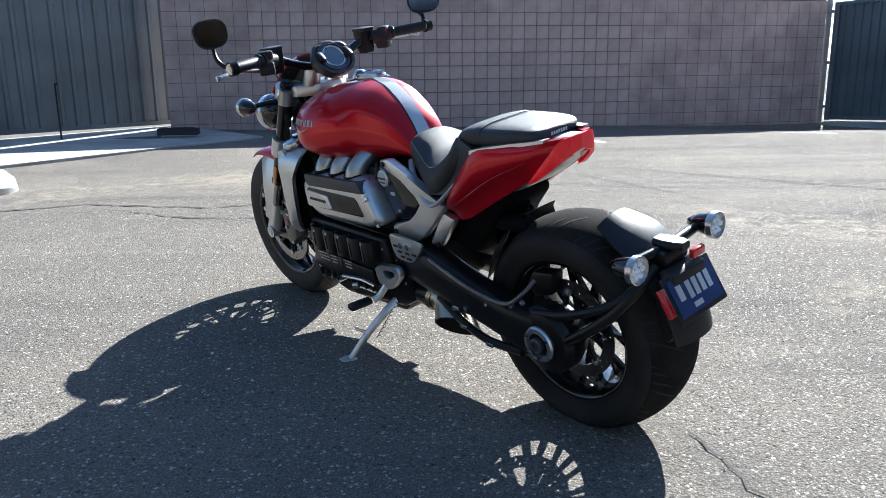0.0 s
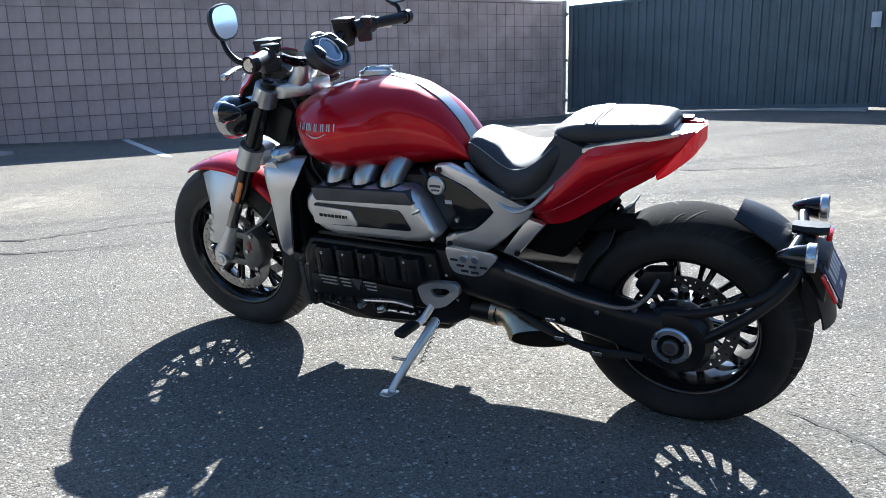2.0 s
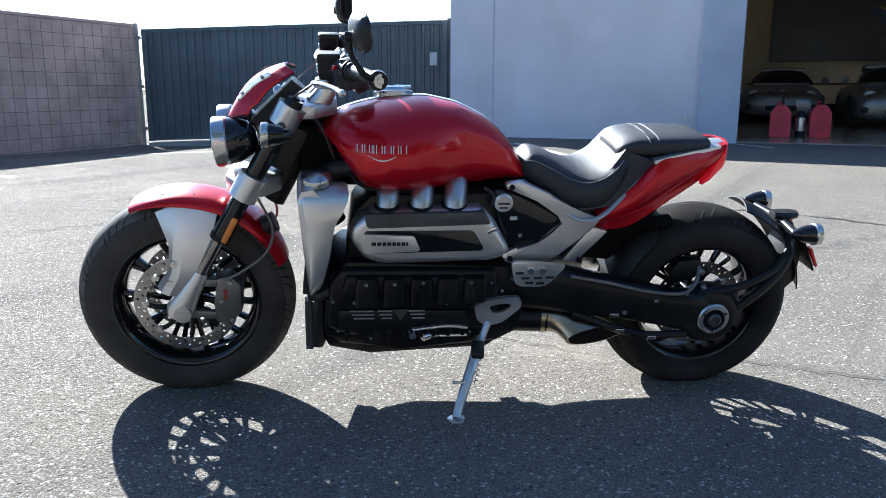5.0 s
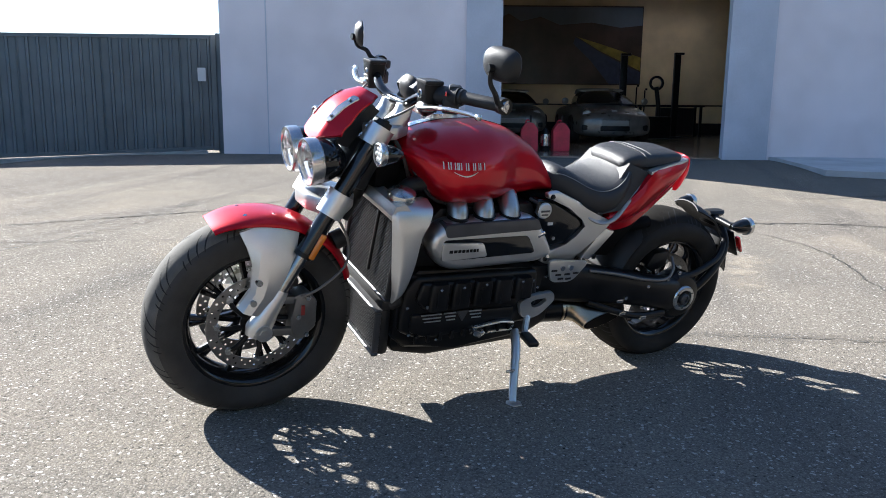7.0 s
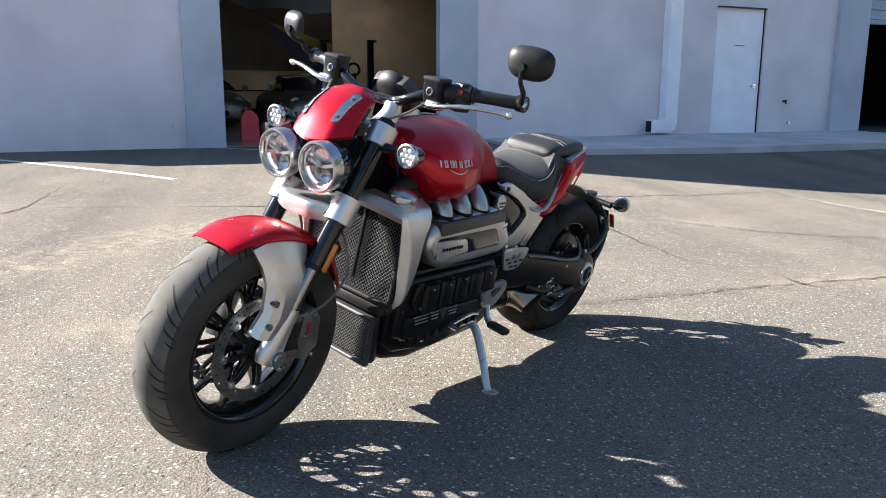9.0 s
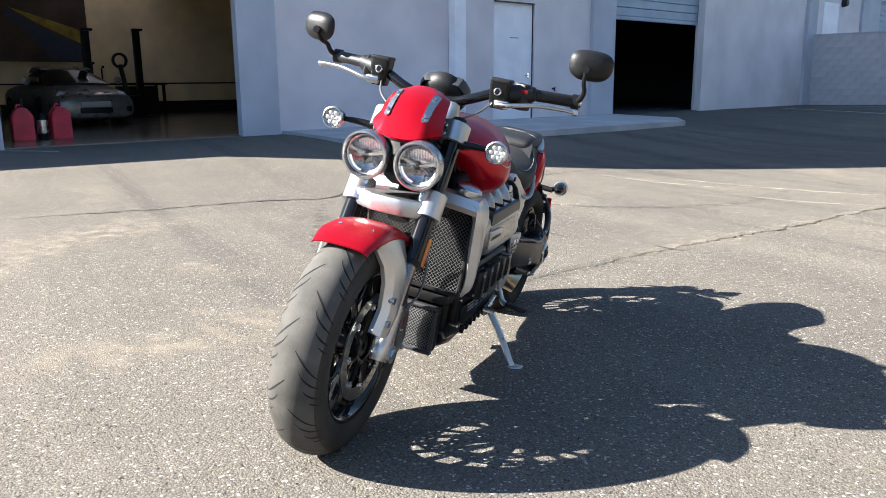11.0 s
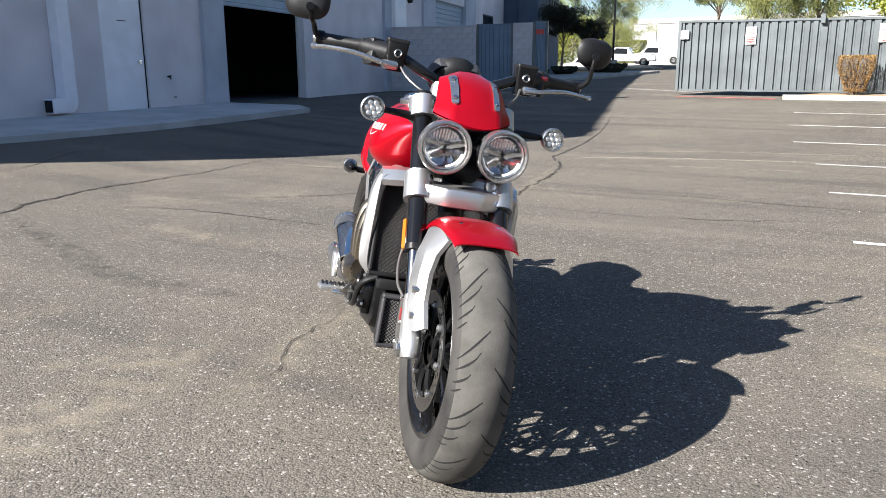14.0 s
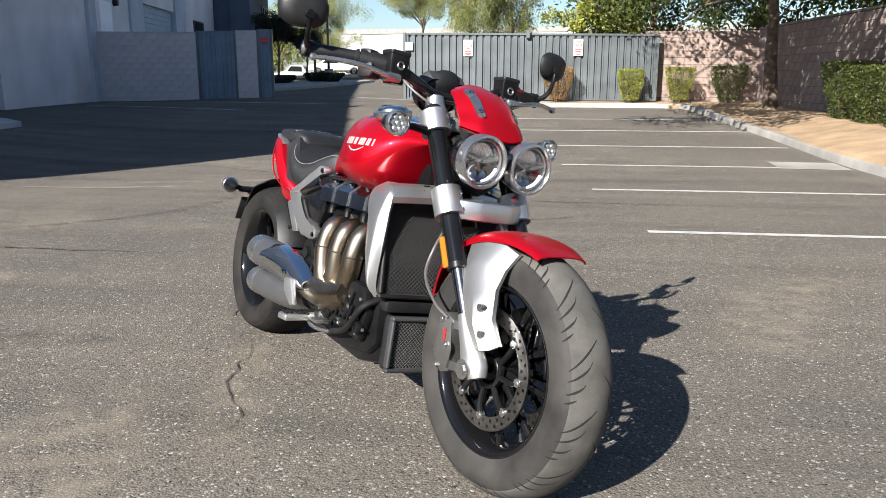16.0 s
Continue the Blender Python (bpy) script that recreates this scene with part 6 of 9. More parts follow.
for j in range(15):
    k = math.pi * j / 14
    c, s = math.cos(k), math.sin(k)
    y = 0.1195 * math.copysign(abs(c) ** 0.55, c); z = 0.866 + 0.0365 * abs(s) ** 0.55
    rings.append([(0.258, y, z), (0.236, y, z), (0.236, y * 0.97, z - 0.006), (0.258, y * 0.97, z - 0.006)])
b_loft(bm, rings); bp("seat_strap", bm, LEATHER, pil, "black strap across the pad")
bm = B()
for i in range(7):
    b_box(bm, (0.050, 0.028 - i * 0.0095, 0.874), (0.012, 0.0065, 0.010), bev=0.001, seg=1)
bp("seat_emblem", bm, WHITE, pil, "small white emblem bars", smooth=0)
# red tail panels, light and underside
tail_rows = [(0.405, 0.675, 0.610, 0.142), (0.36, 0.715, 0.612, 0.168), (0.30, 0.770, 0.628, 0.178), (0.235, 0.838, 0.665, 0.170), (0.17, 0.850, 0.705, 0.153), (0.10, 0.858, 0.745, 0.130), (0.05, 0.864, 0.773, 0.109), (0.015, 0.868, 0.795, 0.087), (-0.012, 0.871, 0.816, 0.066)]
for sg in (1, -1):
    bm = B(); rings = []
    for x, zt, zb, w in smooth_stations(tail_rows, 25):
        ring = []
        for j in range(9):
            t = j / 8
            z = lerp(zt, zb, t)
            y = w * (0.86 + 0.14 * math.sin(math.pi * min(1, t * 1.2 + 0.1))) - 0.03 * max(0, t - 0.6)
            ring.append(Vector((x, y * sg, z)))
        ring += [p - Vector((0, 0.030 * sg, 0)) for p in reversed(ring)]
        rings.append(ring)
    b_loft(bm, rings)
    tp = bp("tail_panel", bm, RED, None, "glossy red tail panel", smooth=45)
    bm = B(); b_tube(bm, [(0.37, 0.160 * sg, 0.648), (0.27, 0.177 * sg, 0.705), (0.17, 0.156 * sg, 0.768), (0.07, 0.120 * sg, 0.815)], lambda t: 0.0035 * math.sin(math.pi * (0.1 + 0.8 * t)), 6, 5)
    bp("panel_crease", bm, RED, tp)
    bm = B(); rings = []
    for x, y, zt, zb in ((0.250, 0.150, 0.838, 0.830), (0.19, 0.139, 0.850, 0.842), (0.12, 0.120, 0.860, 0.852), (0.06, 0.103, 0.866, 0.860), (0.02, 0.088, 0.870, 0.866)):
        rings.append([(x, (y + 0.004) * sg, zb), (x, (y + 0.002) * sg, zt + 0.003), (x, (y - 0.025) * sg, zt + 0.003), (x, (y - 0.012) * sg, zb)])
    b_loft(bm, rings)
    bp("tail_strip", bm, SILVER, tp, "silver strip under the pillion pad", smooth=30)
    # light wraps round the end
    bm = B(); rings = []
    for x, zt, zb, w in smooth_stations([(0.068, 0.763, 0.752, 0.107), (0.045, 0.790, 0.764, 0.101), (0.015, 0.828, 0.786, 0.086), (-0.014, 0.866, 0.810, 0.066), (-0.032, 0.873, 0.835, 0.0)], 19):
        ring = [Vector((x, w * (1.0 + 0.05 * math.sin(math.pi * t)) * sg, lerp(zt, zb, t))) for t in (0, 0.25, 0.5, 0.75, 1)]
        ring += [Vector((p.x + 0.006, p.y * 0.86, p.z)) for p in reversed(ring)]
        rings.append(ring)
    b_loft(bm, rings)
    bp("tail_light_lens", bm, TAILRED, tp, "glowing red wraparound tail light", smooth=45)
bm = B()
b_loft(bm, body_loft([(0.42, 0.70, 0.63, 0.095, .5), (0.30, 0.80, 0.645, 0.105, .5), (0.20, 0.848, 0.690, 0.105, .5), (0.10, 0.862, 0.735, 0.095, .5), (0.02, 0.868, 0.785, 0.075, .5), (-0.02, 0.872, 0.825, 0.045, .5)], 20, 0.8))
bp("tail_underside", bm, SILVER, None, "satin silver tail underside")
bm = B(); b_loft(bm, [[(0.34, -0.1, 0.838), (0.34, 0.1, 0.838), (0.34, 0.1, 0.78), (0.34, -0.1, 0.78)], [(0.05, -0.085, 0.866), (0.05, 0.085, 0.866), (0.05, 0.085, 0.82), (0.05, -0.085, 0.82)]])
bp("pillion_base", bm, SILVER, None, "pale pillion seat base")
# ---- engine ----
bm = B(); b_prism(bm, [(0.62, 0.50), (0.62, 0.28), (0.70, 0.235), (1.00, 0.215), (1.20, 0.235), (1.25, 0.28), (1.235, 0.47), (1.17, 0.52)], -0.165, 0.165, 0.015)
eng = bp("engine_block", bm, BLACKM, None, "large satin black engine block")
bm = B(); b_prism(bm, [(0.70, 0.50), (1.18, 0.49), (1.16, 0.66), (1.10, 0.72), (0.74, 0.73), (0.70, 0.66)], -0.11, 0.13, 0.015)
bp("cylinder_head", bm, BLACKM, eng, "black cylinder head")
bm = B(); b_prism(bm, [(0.715, 0.50), (0.70, 0.37), (0.73, 0.30), (1.17, 0.28), (1.235, 0.31), (1.225, 0.46), (1.19, 0.505)], 0.15, 0.192, 0.014, 3)
lc = bp("side_cover", bm, BLACKM, eng, "ribbed satin black side cover")
bm = B(); b_prism(bm, [(0.76, 0.485), (0.755, 0.415), (1.16, 0.395), (1.19, 0.43), (1.175, 0.49)], 0.186, 0.212, 0.010, 3)
bp("upper_cover", bm, BLACKM, lc)
bm = B(); b_prism(bm, [(0.80, 0.37), (0.80, 0.30), (1.13, 0.285), (1.20, 0.31), (1.20, 0.375)], 0.186, 0.204, 0.008, 2)
bp("lower_cover", bm, BLACKM, lc)
for i in range(5):
    x_ = 0.785 + i * 0.082
    bm = B(); b_loft(bm, [[(x_ + e * w_, y_, z_) for e, z_ in ((-1, 0.412 - 0.004 * i), (1, 0.408 - 0.004 * i), (1, 0.476), (0.8, 0.488), (-0.8, 0.488), (-1, 0.478))] for y_, w_ in ((0.19, 0.036), (0.216, 0.035), (0.226, 0.031), (0.230, 0.024))]); bp("cover_block", bm, BLACKM, lc, smooth=50)
    bm = B(); b_box(bm, (x_ + 0.012, 0.2275, 0.440), (0.007, 0.010, 0.060), bev=0.003); bp("cover_rib", bm, BLACKM, lc)
for i in range(9):
    bm = B(); b_box(bm, (0.815 + i * 0.045, 0.203, 0.300 - 0.002 * i), (0.014, 0.016, 0.030), bev=0.004); bp("cover_rib", bm, BLACKM, lc)
rb = random.Random(3)
for x, z, y in ((0.73, 0.46, 0.192), (0.80, 0.478, 0.229), (0.87, 0.40, 0.212), (0.97, 0.402, 0.212), (1.06, 0.40, 0.212), (1.15, 0.405, 0.212), (0.73, 0.34, 0.192), (0.79, 0.29, 0.192), (0.90, 0.282, 0.204), (1.10, 0.278, 0.204), (1.20, 0.30, 0.192), (1.215, 0.40, 0.192), (0.945, 0.478, 0.229), (1.03, 0.474, 0.229), (1.115, 0.472, 0.229), (0.69, 0.42, 0.167), (0.66, 0.34, 0.167), (0.66, 0.46, 0.167)):
    bm = B(); bolt(bm, (x, y - 0.001, z), (0, 1, 0), 0.0062, 0.005); bp("cover_bolt", bm, BRUSHED, lc)
# slanted cover lines and triangular mark
for a0, a1 in ((1.165, 1.09), (1.08, 1.035), (0.985, 0.935)):
    for i in range(3):
        z = 0.372 - i * 0.0125
        bm = B(); b_box(bm, ((a0 + a1) / 2 - i * 0.003, 0.2045, z), (a0 - a1 - i * 0.006, 0.004, 0.0042)); bp("cover_line", bm, SILVER, lc, smooth=0)
bm = B(); b_prism(bm, [(1.034, 0.378), (0.986, 0.378), (1.008, 0.336)], 0.203, 0.208, 0.002); b_prism(bm, [(1.024, 0.373), (0.996, 0.373), (1.009, 0.347)], 0.2075, 0.209)
bp("triangle_mark", bm, GREYP, lc, "small triangular cast mark")
# sump and belly
bm = B(); b_prism(bm, [(0.66, 0.26), (0.72, 0.205), (1.10, 0.185), (1.24, 0.215), (1.25, 0.28), (0.70, 0.30)], -0.14, 0.15, 0.02)
bp("sump", bm, BLACKM, eng)
for i in range(7):
    bm = B(); b_box(bm, (0.76 + i * 0.065, 0.0, 0.198), (0.010, 0.20, 0.02), bev=0.003); bp("sump_fin", bm, BLACKM, eng)
bm = B(); b_prism(bm, [(0.70, 0.46), (0.70, 0.30), (1.19, 0.27), (1.22, 0.36), (1.19, 0.44)], -0.195, -0.155, 0.014)
rc_ = bp("right_cover", bm, BLACKM, eng)
for x, z in ((0.76, 0.33), (0.9, 0.31), (1.05, 0.295), (1.17, 0.31), (1.18, 0.40)):
    bm = B(); bolt(bm, (x, -0.194, z), (0, -1, 0), 0.007, 0.006); bp("cover_bolt", bm, BRUSHED, rc_)
for i in range(5):
    bm = B(); b_box(bm, (1.02 + i * 0.028, -0.200, 0.345), (0.010, 0.014, 0.06), Matrix.Rotation(radians(25), 3, "Y"), 0.003); bp("cooling_fin", bm, BLACKM, rc_)

re_ = random.Random(8)
for x, z, r, h in ((1.10, 0.355, 0.030, 0.020), (0.96, 0.325, 0.036, 0.016), (0.82, 0.34, 0.026, 0.022), (1.19, 0.315, 0.020, 0.018), (1.03, 0.285, 0.018, 0.014)):
    bm = B(); b_rev(bm, [(r, 0), (r, h * 0.7), (r * 0.85, h), (r * 0.5, h), (r * 0.45, h * 0.7), (0.001, h * 0.7)], (x, -0.192, z), (0, -1, 0), 24); bp("engine_boss", bm, BLACKM, rc_, "round black cast boss")
    for q in range(3):
        k_ = 2.1 * q + x * 7
        bm = B(); bolt(bm, (x + (r + 0.008) * math.cos(k_), -0.194, z + (r + 0.008) * math.sin(k_)), (0, -1, 0), 0.0055, 0.006); bp("cover_bolt", bm, BRUSHED, rc_)
for i in range(7):
    bm = B(); b_box(bm, (0.80 + i * 0.055, -0.199, 0.415 - 0.004 * i), (0.010, 0.014, 0.05), Matrix.Rotation(radians(20), 3, "Y"), 0.003); bp("cooling_fin", bm, BLACKM, rc_)
bm = B(); b_tube(bm, [(1.23, -0.14, 0.42), (1.21, -0.205, 0.38), (1.14, -0.212, 0.30), (1.02, -0.205, 0.262), (0.90, -0.20, 0.255)], 0.010, 10, 6); bp("oil_hose", bm, BLACKP, rc_, "black oil hose")
bm = B(); b_tube(bm, [(0.80, -0.205, 0.262), (0.92, -0.218, 0.247), (1.04, -0.215, 0.262)], 0.006, 8, 5); bp("brake_rod", bm, BRUSHED, rc_)
# intake cover, left side
bm = B()
out = [(1.160, 0.655), (1.105, 0.695), (0.775, 0.705), (0.735, 0.665), (0.682, 0.575), (0.690, 0.552), (0.745, 0.535), (1.070, 0.525), (1.125, 0.545), (1.168, 0.610)]
rings = []
for y, ins in ((0.130, 0.004), (0.170, 0.0), (0.190, 0.001), (0.202, 0.005), (0.210, 0.011), (0.2145, 0.019), (0.2155, 0.026)):
    cx, cz = 0.925, 0.615
    rings.append([(cx + (x - cx) * (1 - ins / 0.24), y, cz + (z - cz) * (1 - ins / 0.085)) for x, z in rounded(out, 0.022)])
b_loft(bm, rings)
ic = bp("intake_cover", bm, SILVER, None, "satin silver intake cover with dark inset", smooth=60)
bm = B(); b_prism(bm, rounded([(1.122, 0.690), (0.770, 0.700), (0.748, 0.662), (1.112, 0.648)], 0.010), 0.16, 0.2185, 0.004)
bp("cover_top_pad", bm, GREYP, ic, "dark grey cover pad", smooth=30)
bm = B(); b_prism(bm, rounded([(1.122, 0.640), (0.800, 0.642), (0.762, 0.578), (1.122, 0.568)], 0.014), 0.200, 0.2180, 0.003)
bp("cover_inset", bm, BLACKG, ic, "gloss black inset")
bm = B(); b_prism(bm, rounded([(1.126, 0.632), (0.975, 0.626), (0.955, 0.578), (1.126, 0.570)], 0.010), 0.21, 0.2235, 0.004)
npl = bp("name_plate", bm, SILVER, ic, "silver name plate")
bm = B()
xx = 1.100
for wd in (0.013, 0.012, 0.011, 0.011, 0.010, 0.010, 0.010, 0.006):
    b_box(bm, (xx - wd / 2, 0.2238, 0.602), (wd, 0.002, 0.010)); xx -= wd + 0.0035
bp("name_bars", bm, BLACKM, npl, smooth=0)
for x, z in ((0.700, 0.556), (0.755, 0.665)):
    bm = B(); bolt(bm, (x, 0.205, z), (0, 1, 0.2), 0.008, 0.006); bp("cover_bolt", bm, BRUSHED, ic)
bm = B(); b_box(bm, (0.745, 0.212, 0.640), (0.035, 0.008, 0.014), Matrix.Rotation(radians(30), 3, "Y"), 0.004); bp("cover_badge", bm, CHROME, ic)
for x in (1.055, 0.955, 0.855):
    bm = B(); b_tube(bm, [(x, 0.168, 0.690), (x - 0.004, 0.155, 0.718), (x - 0.010, 0.118, 0.748), (x - 0.014, 0.06, 0.77)], 0.035, 16, 6)
    bp("intake_runner", bm, SATIN2, ic, "brushed grey intake runner")
    bm = B(); b_rev(bm, [(0.034, -0.005), (0.0375, -0.003), (0.0375, 0.006), (0.034, 0.008)], (x, 0.168, 0.702), (0, 0.15, 1), 24); bp("runner_clip", bm, BLACKM, ic)
# right side coil cover and headers
bm = B(); b_prism(bm, [(0.70, 0.665), (0.73, 0.735), (1.09, 0.735), (1.13, 0.69), (1.12, 0.655)], -0.145, -0.02, 0.018, 3)
bm2 = B(); b_loft(bm2, [[(x, -0.05, 0.752 - d), (x, -0.118 + d, 0.748 - d), (x, -0.172 + d, 0.704 - d * 0.5), (x, -0.176 + d, 0.658), (x, -0.05, 0.640)] for x, d in ((0.715, 0.012), (0.728, 0.0), (1.10, 0.0), (1.118, 0.012))])
cv = bp("coil_cover", bm, SMOKE, eng, "dark polished ribbed coil cover", smooth=40)
bp("cam_cover", bm2, SMOKE, cv, "polished sloping cam cover", smooth=25)
for x in (0.78, 0.90, 1.02):
    bm = B(); b_box(bm, (x, -0.10, 0.742), (0.085, 0.10, 0.014), bev=0.006); bp("coil_pad", bm, SMOKE, cv)
    bm = B(); b_loft(bm, [[(x + e, -0.112, 0.756), (x + e, -0.119, 0.7505), (x + e, -0.175, 0.7045), (x + e, -0.180, 0.662), (x + e, -0.170, 0.662)] for e in (0.052, 0.064)]); bp("cover_strap", bm, BRUSHED, cv)
    bm = B(); b_tube(bm, [(x + 0.04, -0.145, 0.662), (x + 0.045, -0.165, 0.645), (x + 0.05, -0.17, 0.622)], 0.012, 10, 4); bp("coil_boot", bm, BLACKM, cv)
    bm = B(); bolt(bm, (x, -0.146, 0.7255), (0, -0.63, 0.77), 0.007, 0.006); bp("cover_bolt", bm, CHROME, cv)
for i, x in enumerate((0.865, 0.972, 1.080)):
    bm = B(); b_tube(bm, [(x, -0.105, 0.582), (x + 0.004, -0.145, 0.594), (x + 0.006, -0.178, 0.572), (x + 0.002, -0.192, 0.515), (lerp(x, 0.97, 0.10), -0.193, 0.45), (lerp(x, 0.94, 0.30), -0.190, 0.400), (lerp(x, 0.88, 0.5), -0.182, 0.368)], lambda t: 0.0345 - 0.003 * abs(2 * t - 1), 20, 7)
    pipe = bp("exhaust_header", bm, STEEL, None, "heat-tinted steel exhaust header pipe", smooth=60)
    bm = B(); b_rev(bm, [(0.034, -0.003), (0.0362, 0), (0.034, 0.003)], (x + 0.002, -0.192, 0.512), (0, 0.02, 1), 24); bp("weld_bead", bm, STEEL, pipe)
    bm = B(); b_rev(bm, [(0.031, -0.008), (0.046, -0.008), (0.046, 0.006), (0.031, 0.006)], (x, -0.118, 0.584), (0, 1, -0.2), 20); bp("header_flange", bm, BRUSHED, pipe)
    for e_ in (-1, 1):
        bm = B(); bolt(bm, (x + 0.040 * e_, -0.125, 0.606), (0, -1, 0.2), 0.008, 0.014); bp("flange_nut", bm, CHROME, pipe)
bm = B(); b_tube(bm, [(1.09, -0.190, 0.395), (1.00, -0.195, 0.372), (0.88, -0.190, 0.362), (0.76, -0.185, 0.355)], lambda t: 0.046 + 0.012 * math.sin(math.pi * t), 22, 6, 0.9)
bp("exhaust_collector", bm, STEEL, None, "tinted steel exhaust collector")
# mufflers
def muffler(path, r, mt, label):
    bm = B(); b_tube(bm, path, lambda t: r * (0.72 + 0.28 * min(1, t * 4)) * (1 - 0.06 * sstep(0.85, 1, t)), 28, 7)
    m_ = bp("muffler", bm, mt, None, label, smooth=50)
    a, b = Vector(path[-2]), Vector(path[-1])
    d = (b - a).normalized()
    bp("muffler_end", b_rev(B(), [(r * 0.93, -0.004), (r * 0.95, 0.012), (r * 0.80, 0.016), (r * 0.74, 0.002), (r * 0.70, -0.03), (0.001, -0.03)], b, d, 28), BLACKM, m_, "dark open muffler end")
    return m_


m1 = muffler([(0.80, -0.185, 0.365), (0.64, -0.190, 0.385), (0.47, -0.190, 0.396), (0.275, -0.190, 0.400)], 0.060, SATING, "satin grey upper silencer")
m2 = muffler([(0.80, -0.185, 0.318), (0.66, -0.200, 0.300), (0.50, -0.208, 0.292), (0.345, -0.210, 0.292)], 0.050, SATING, "satin grey lower silencer")
for m_, a, b, r in ((m1, (0.345, -0.190, 0.399), (0.272, -0.190, 0.400), 0.0605), (m2, (0.40, -0.209, 0.292), (0.342, -0.210, 0.292), 0.0505)):
    d = Vector(b) - Vector(a)
    bp("end_sleeve", b_rev(B(), [(r, 0), (r + 0.002, 0.004), (r + 0.001, d.length), (r - 0.008, d.length + 0.002), (r - 0.008, 0)], a, d, 30, True), BRUSHED, m_, "brushed bright end sleeve")
bm = B(); rings = []
for x, z, h in ((0.86, 0.372, 0.020), (0.78, 0.380, 0.046), (0.68, 0.392, 0.060), (0.57, 0.402, 0.062), (0.49, 0.404, 0.050), (0.44, 0.402, 0.030)):
    yc = -0.190 - 0.002 * (0.86 - x) / 0.4
    rings.append([Vector((x, yc - 0.066 * math.cos(k), z + (h + 0.006) * math.sin(k))) for k in [lerp(-1.2, 1.35, j / 12) for j in range(13)]] + [Vector((x, yc - 0.061 * math.cos(k), z + (h + 0.002) * math.sin(k))) for k in [lerp(1.35, -1.2, j / 12) for j in range(13)]])
b_loft(bm, rings); bp("heat_shield", bm, CHROME, m1, "polished sculpted heat shield", smooth=50)
bm = B(); b_prism(bm, [(0.80, 0.385), (0.845, 0.300), (0.815, 0.292), (0.745, 0.335), (0.735, 0.375)], -0.272, -0.252, 0.008); bp("shield_bracket", bm, SILVER, m1, "cast silver silencer bracket")
bm = B(); b_cyl(bm, (0.70, -0.258, 0.388), (0.70, -0.270, 0.388), 0.010, n=14); bp("shield_bolt", bm, CHROME, m1)
# left silencer with a slash-cut oval outlet
bm = B(); rings = []
def mouth(u, k, s=1.0, off=0.0):
    c0, c1 = Vector((0.55, 0.130, 0.300)), Vector((0.378, 0.192 + off, 0.268))
    p0 = c0 + Vector((0.006 * math.cos(k), 0.046 * math.cos(k), 0.046 * math.sin(k)))
    p1 = c1 + (Vector((0.100, 0.012, -0.012)) * math.cos(k) + Vector((0.0, 0.016, 0.037)) * math.sin(k)) * s
    q = p0.lerp(p1, u)
    return q + Vector((0, -0.02, 0.010)) * math.sin(math.pi * u)
b_loft(bm, [[mouth(u, 2 * math.pi * j / 32) for j in range(32)] for u in (0, 0.2, 0.4, 0.6, 0.8, 0.93, 1.0)])
m3 = bp("muffler", bm, STEEL, None, "left silencer with slash-cut outlet", smooth=50)
# silencer end is closed; this black oval paints the dark inside it
bm = B(); b_loft(bm, [[mouth(1.0, 2 * math.pi * j / 32, 0.90, o) for j in range(32)] for o in (-0.004, 0.0025)])
bp("muffler_mouth_shade", bm, RADBLK, m3, "black oval plate for the shaded outlet", smooth=20)
bm = B(); b_tube(bm, [(0.74, 0.10, 0.30), (0.66, 0.112, 0.300), (0.53, 0.125, 0.300)], 0.047, 20, 4); bp("muffler_pipe", bm, BLACKM, m3)

# ---- radiators ----
def grille(name, c, w, h, rot, n_u, n_v, parent, frame_m, label):
    """A woven wire grille in a frame; c centre, facing forwards."""
    m = Matrix.Translation(c) @ Matrix.Rotation(rot, 4, "Y")
    def T(bm):
        bmesh.ops.transform(bm, matrix=m, verts=bm.verts); return bm
    bp("core", T(b_box(B(), (-0.022, 0, 0), (0.03, w, h))), RADBLK, parent)
    bm = B()
    for d in (1, -1):
        n = n_u
        step = (w + h) / n
        for i in range(-n, n * 2):
            a = -w / 2 - h / 2 + i * step * 0.75
            p0, p1 = (a, -h / 2), (a + h, h / 2)
            t0, t1 = 0.0, 1.0
            ys = sorted((((-w / 2) - p0[0]) / h, ((w / 2) - p0[0]) / h))
            t0, t1 = max(0, ys[0]), min(1, ys[1])
            if t1 - t0 < 0.02:
                continue
            q0 = (lerp(p0[0], p1[0], t0), lerp(p0[1], p1[1], t0)); q1 = (lerp(p0[0], p1[0], t1), lerp(p0[1], p1[1], t1))
            b_cyl(bm, (0.0006 * d, d * q0[0], q0[1]), (0.0006 * d, d * q1[0], q1[1]), 0.00062, n=4, caps=False)
    tagged(bp("wire_mesh", T(bm), MESHM, parent, "pale woven wire mesh", smooth=0), kind="stuff")
    fr = B()
    t = 0.013
    for cy, cz, sy, sz in ((0, h / 2 + t / 2, w + 2 * t, t), (0, -h / 2 - t / 2, w + 2 * t, t), (w / 2 + t / 2, 0, t, h), (-w / 2 - t / 2, 0, t, h)):
        b_box(fr, (-0.002, cy, cz), (0.024, sy, sz), bev=0.004, seg=1)
    bp("frame", T(fr), frame_m, parent)
    return m


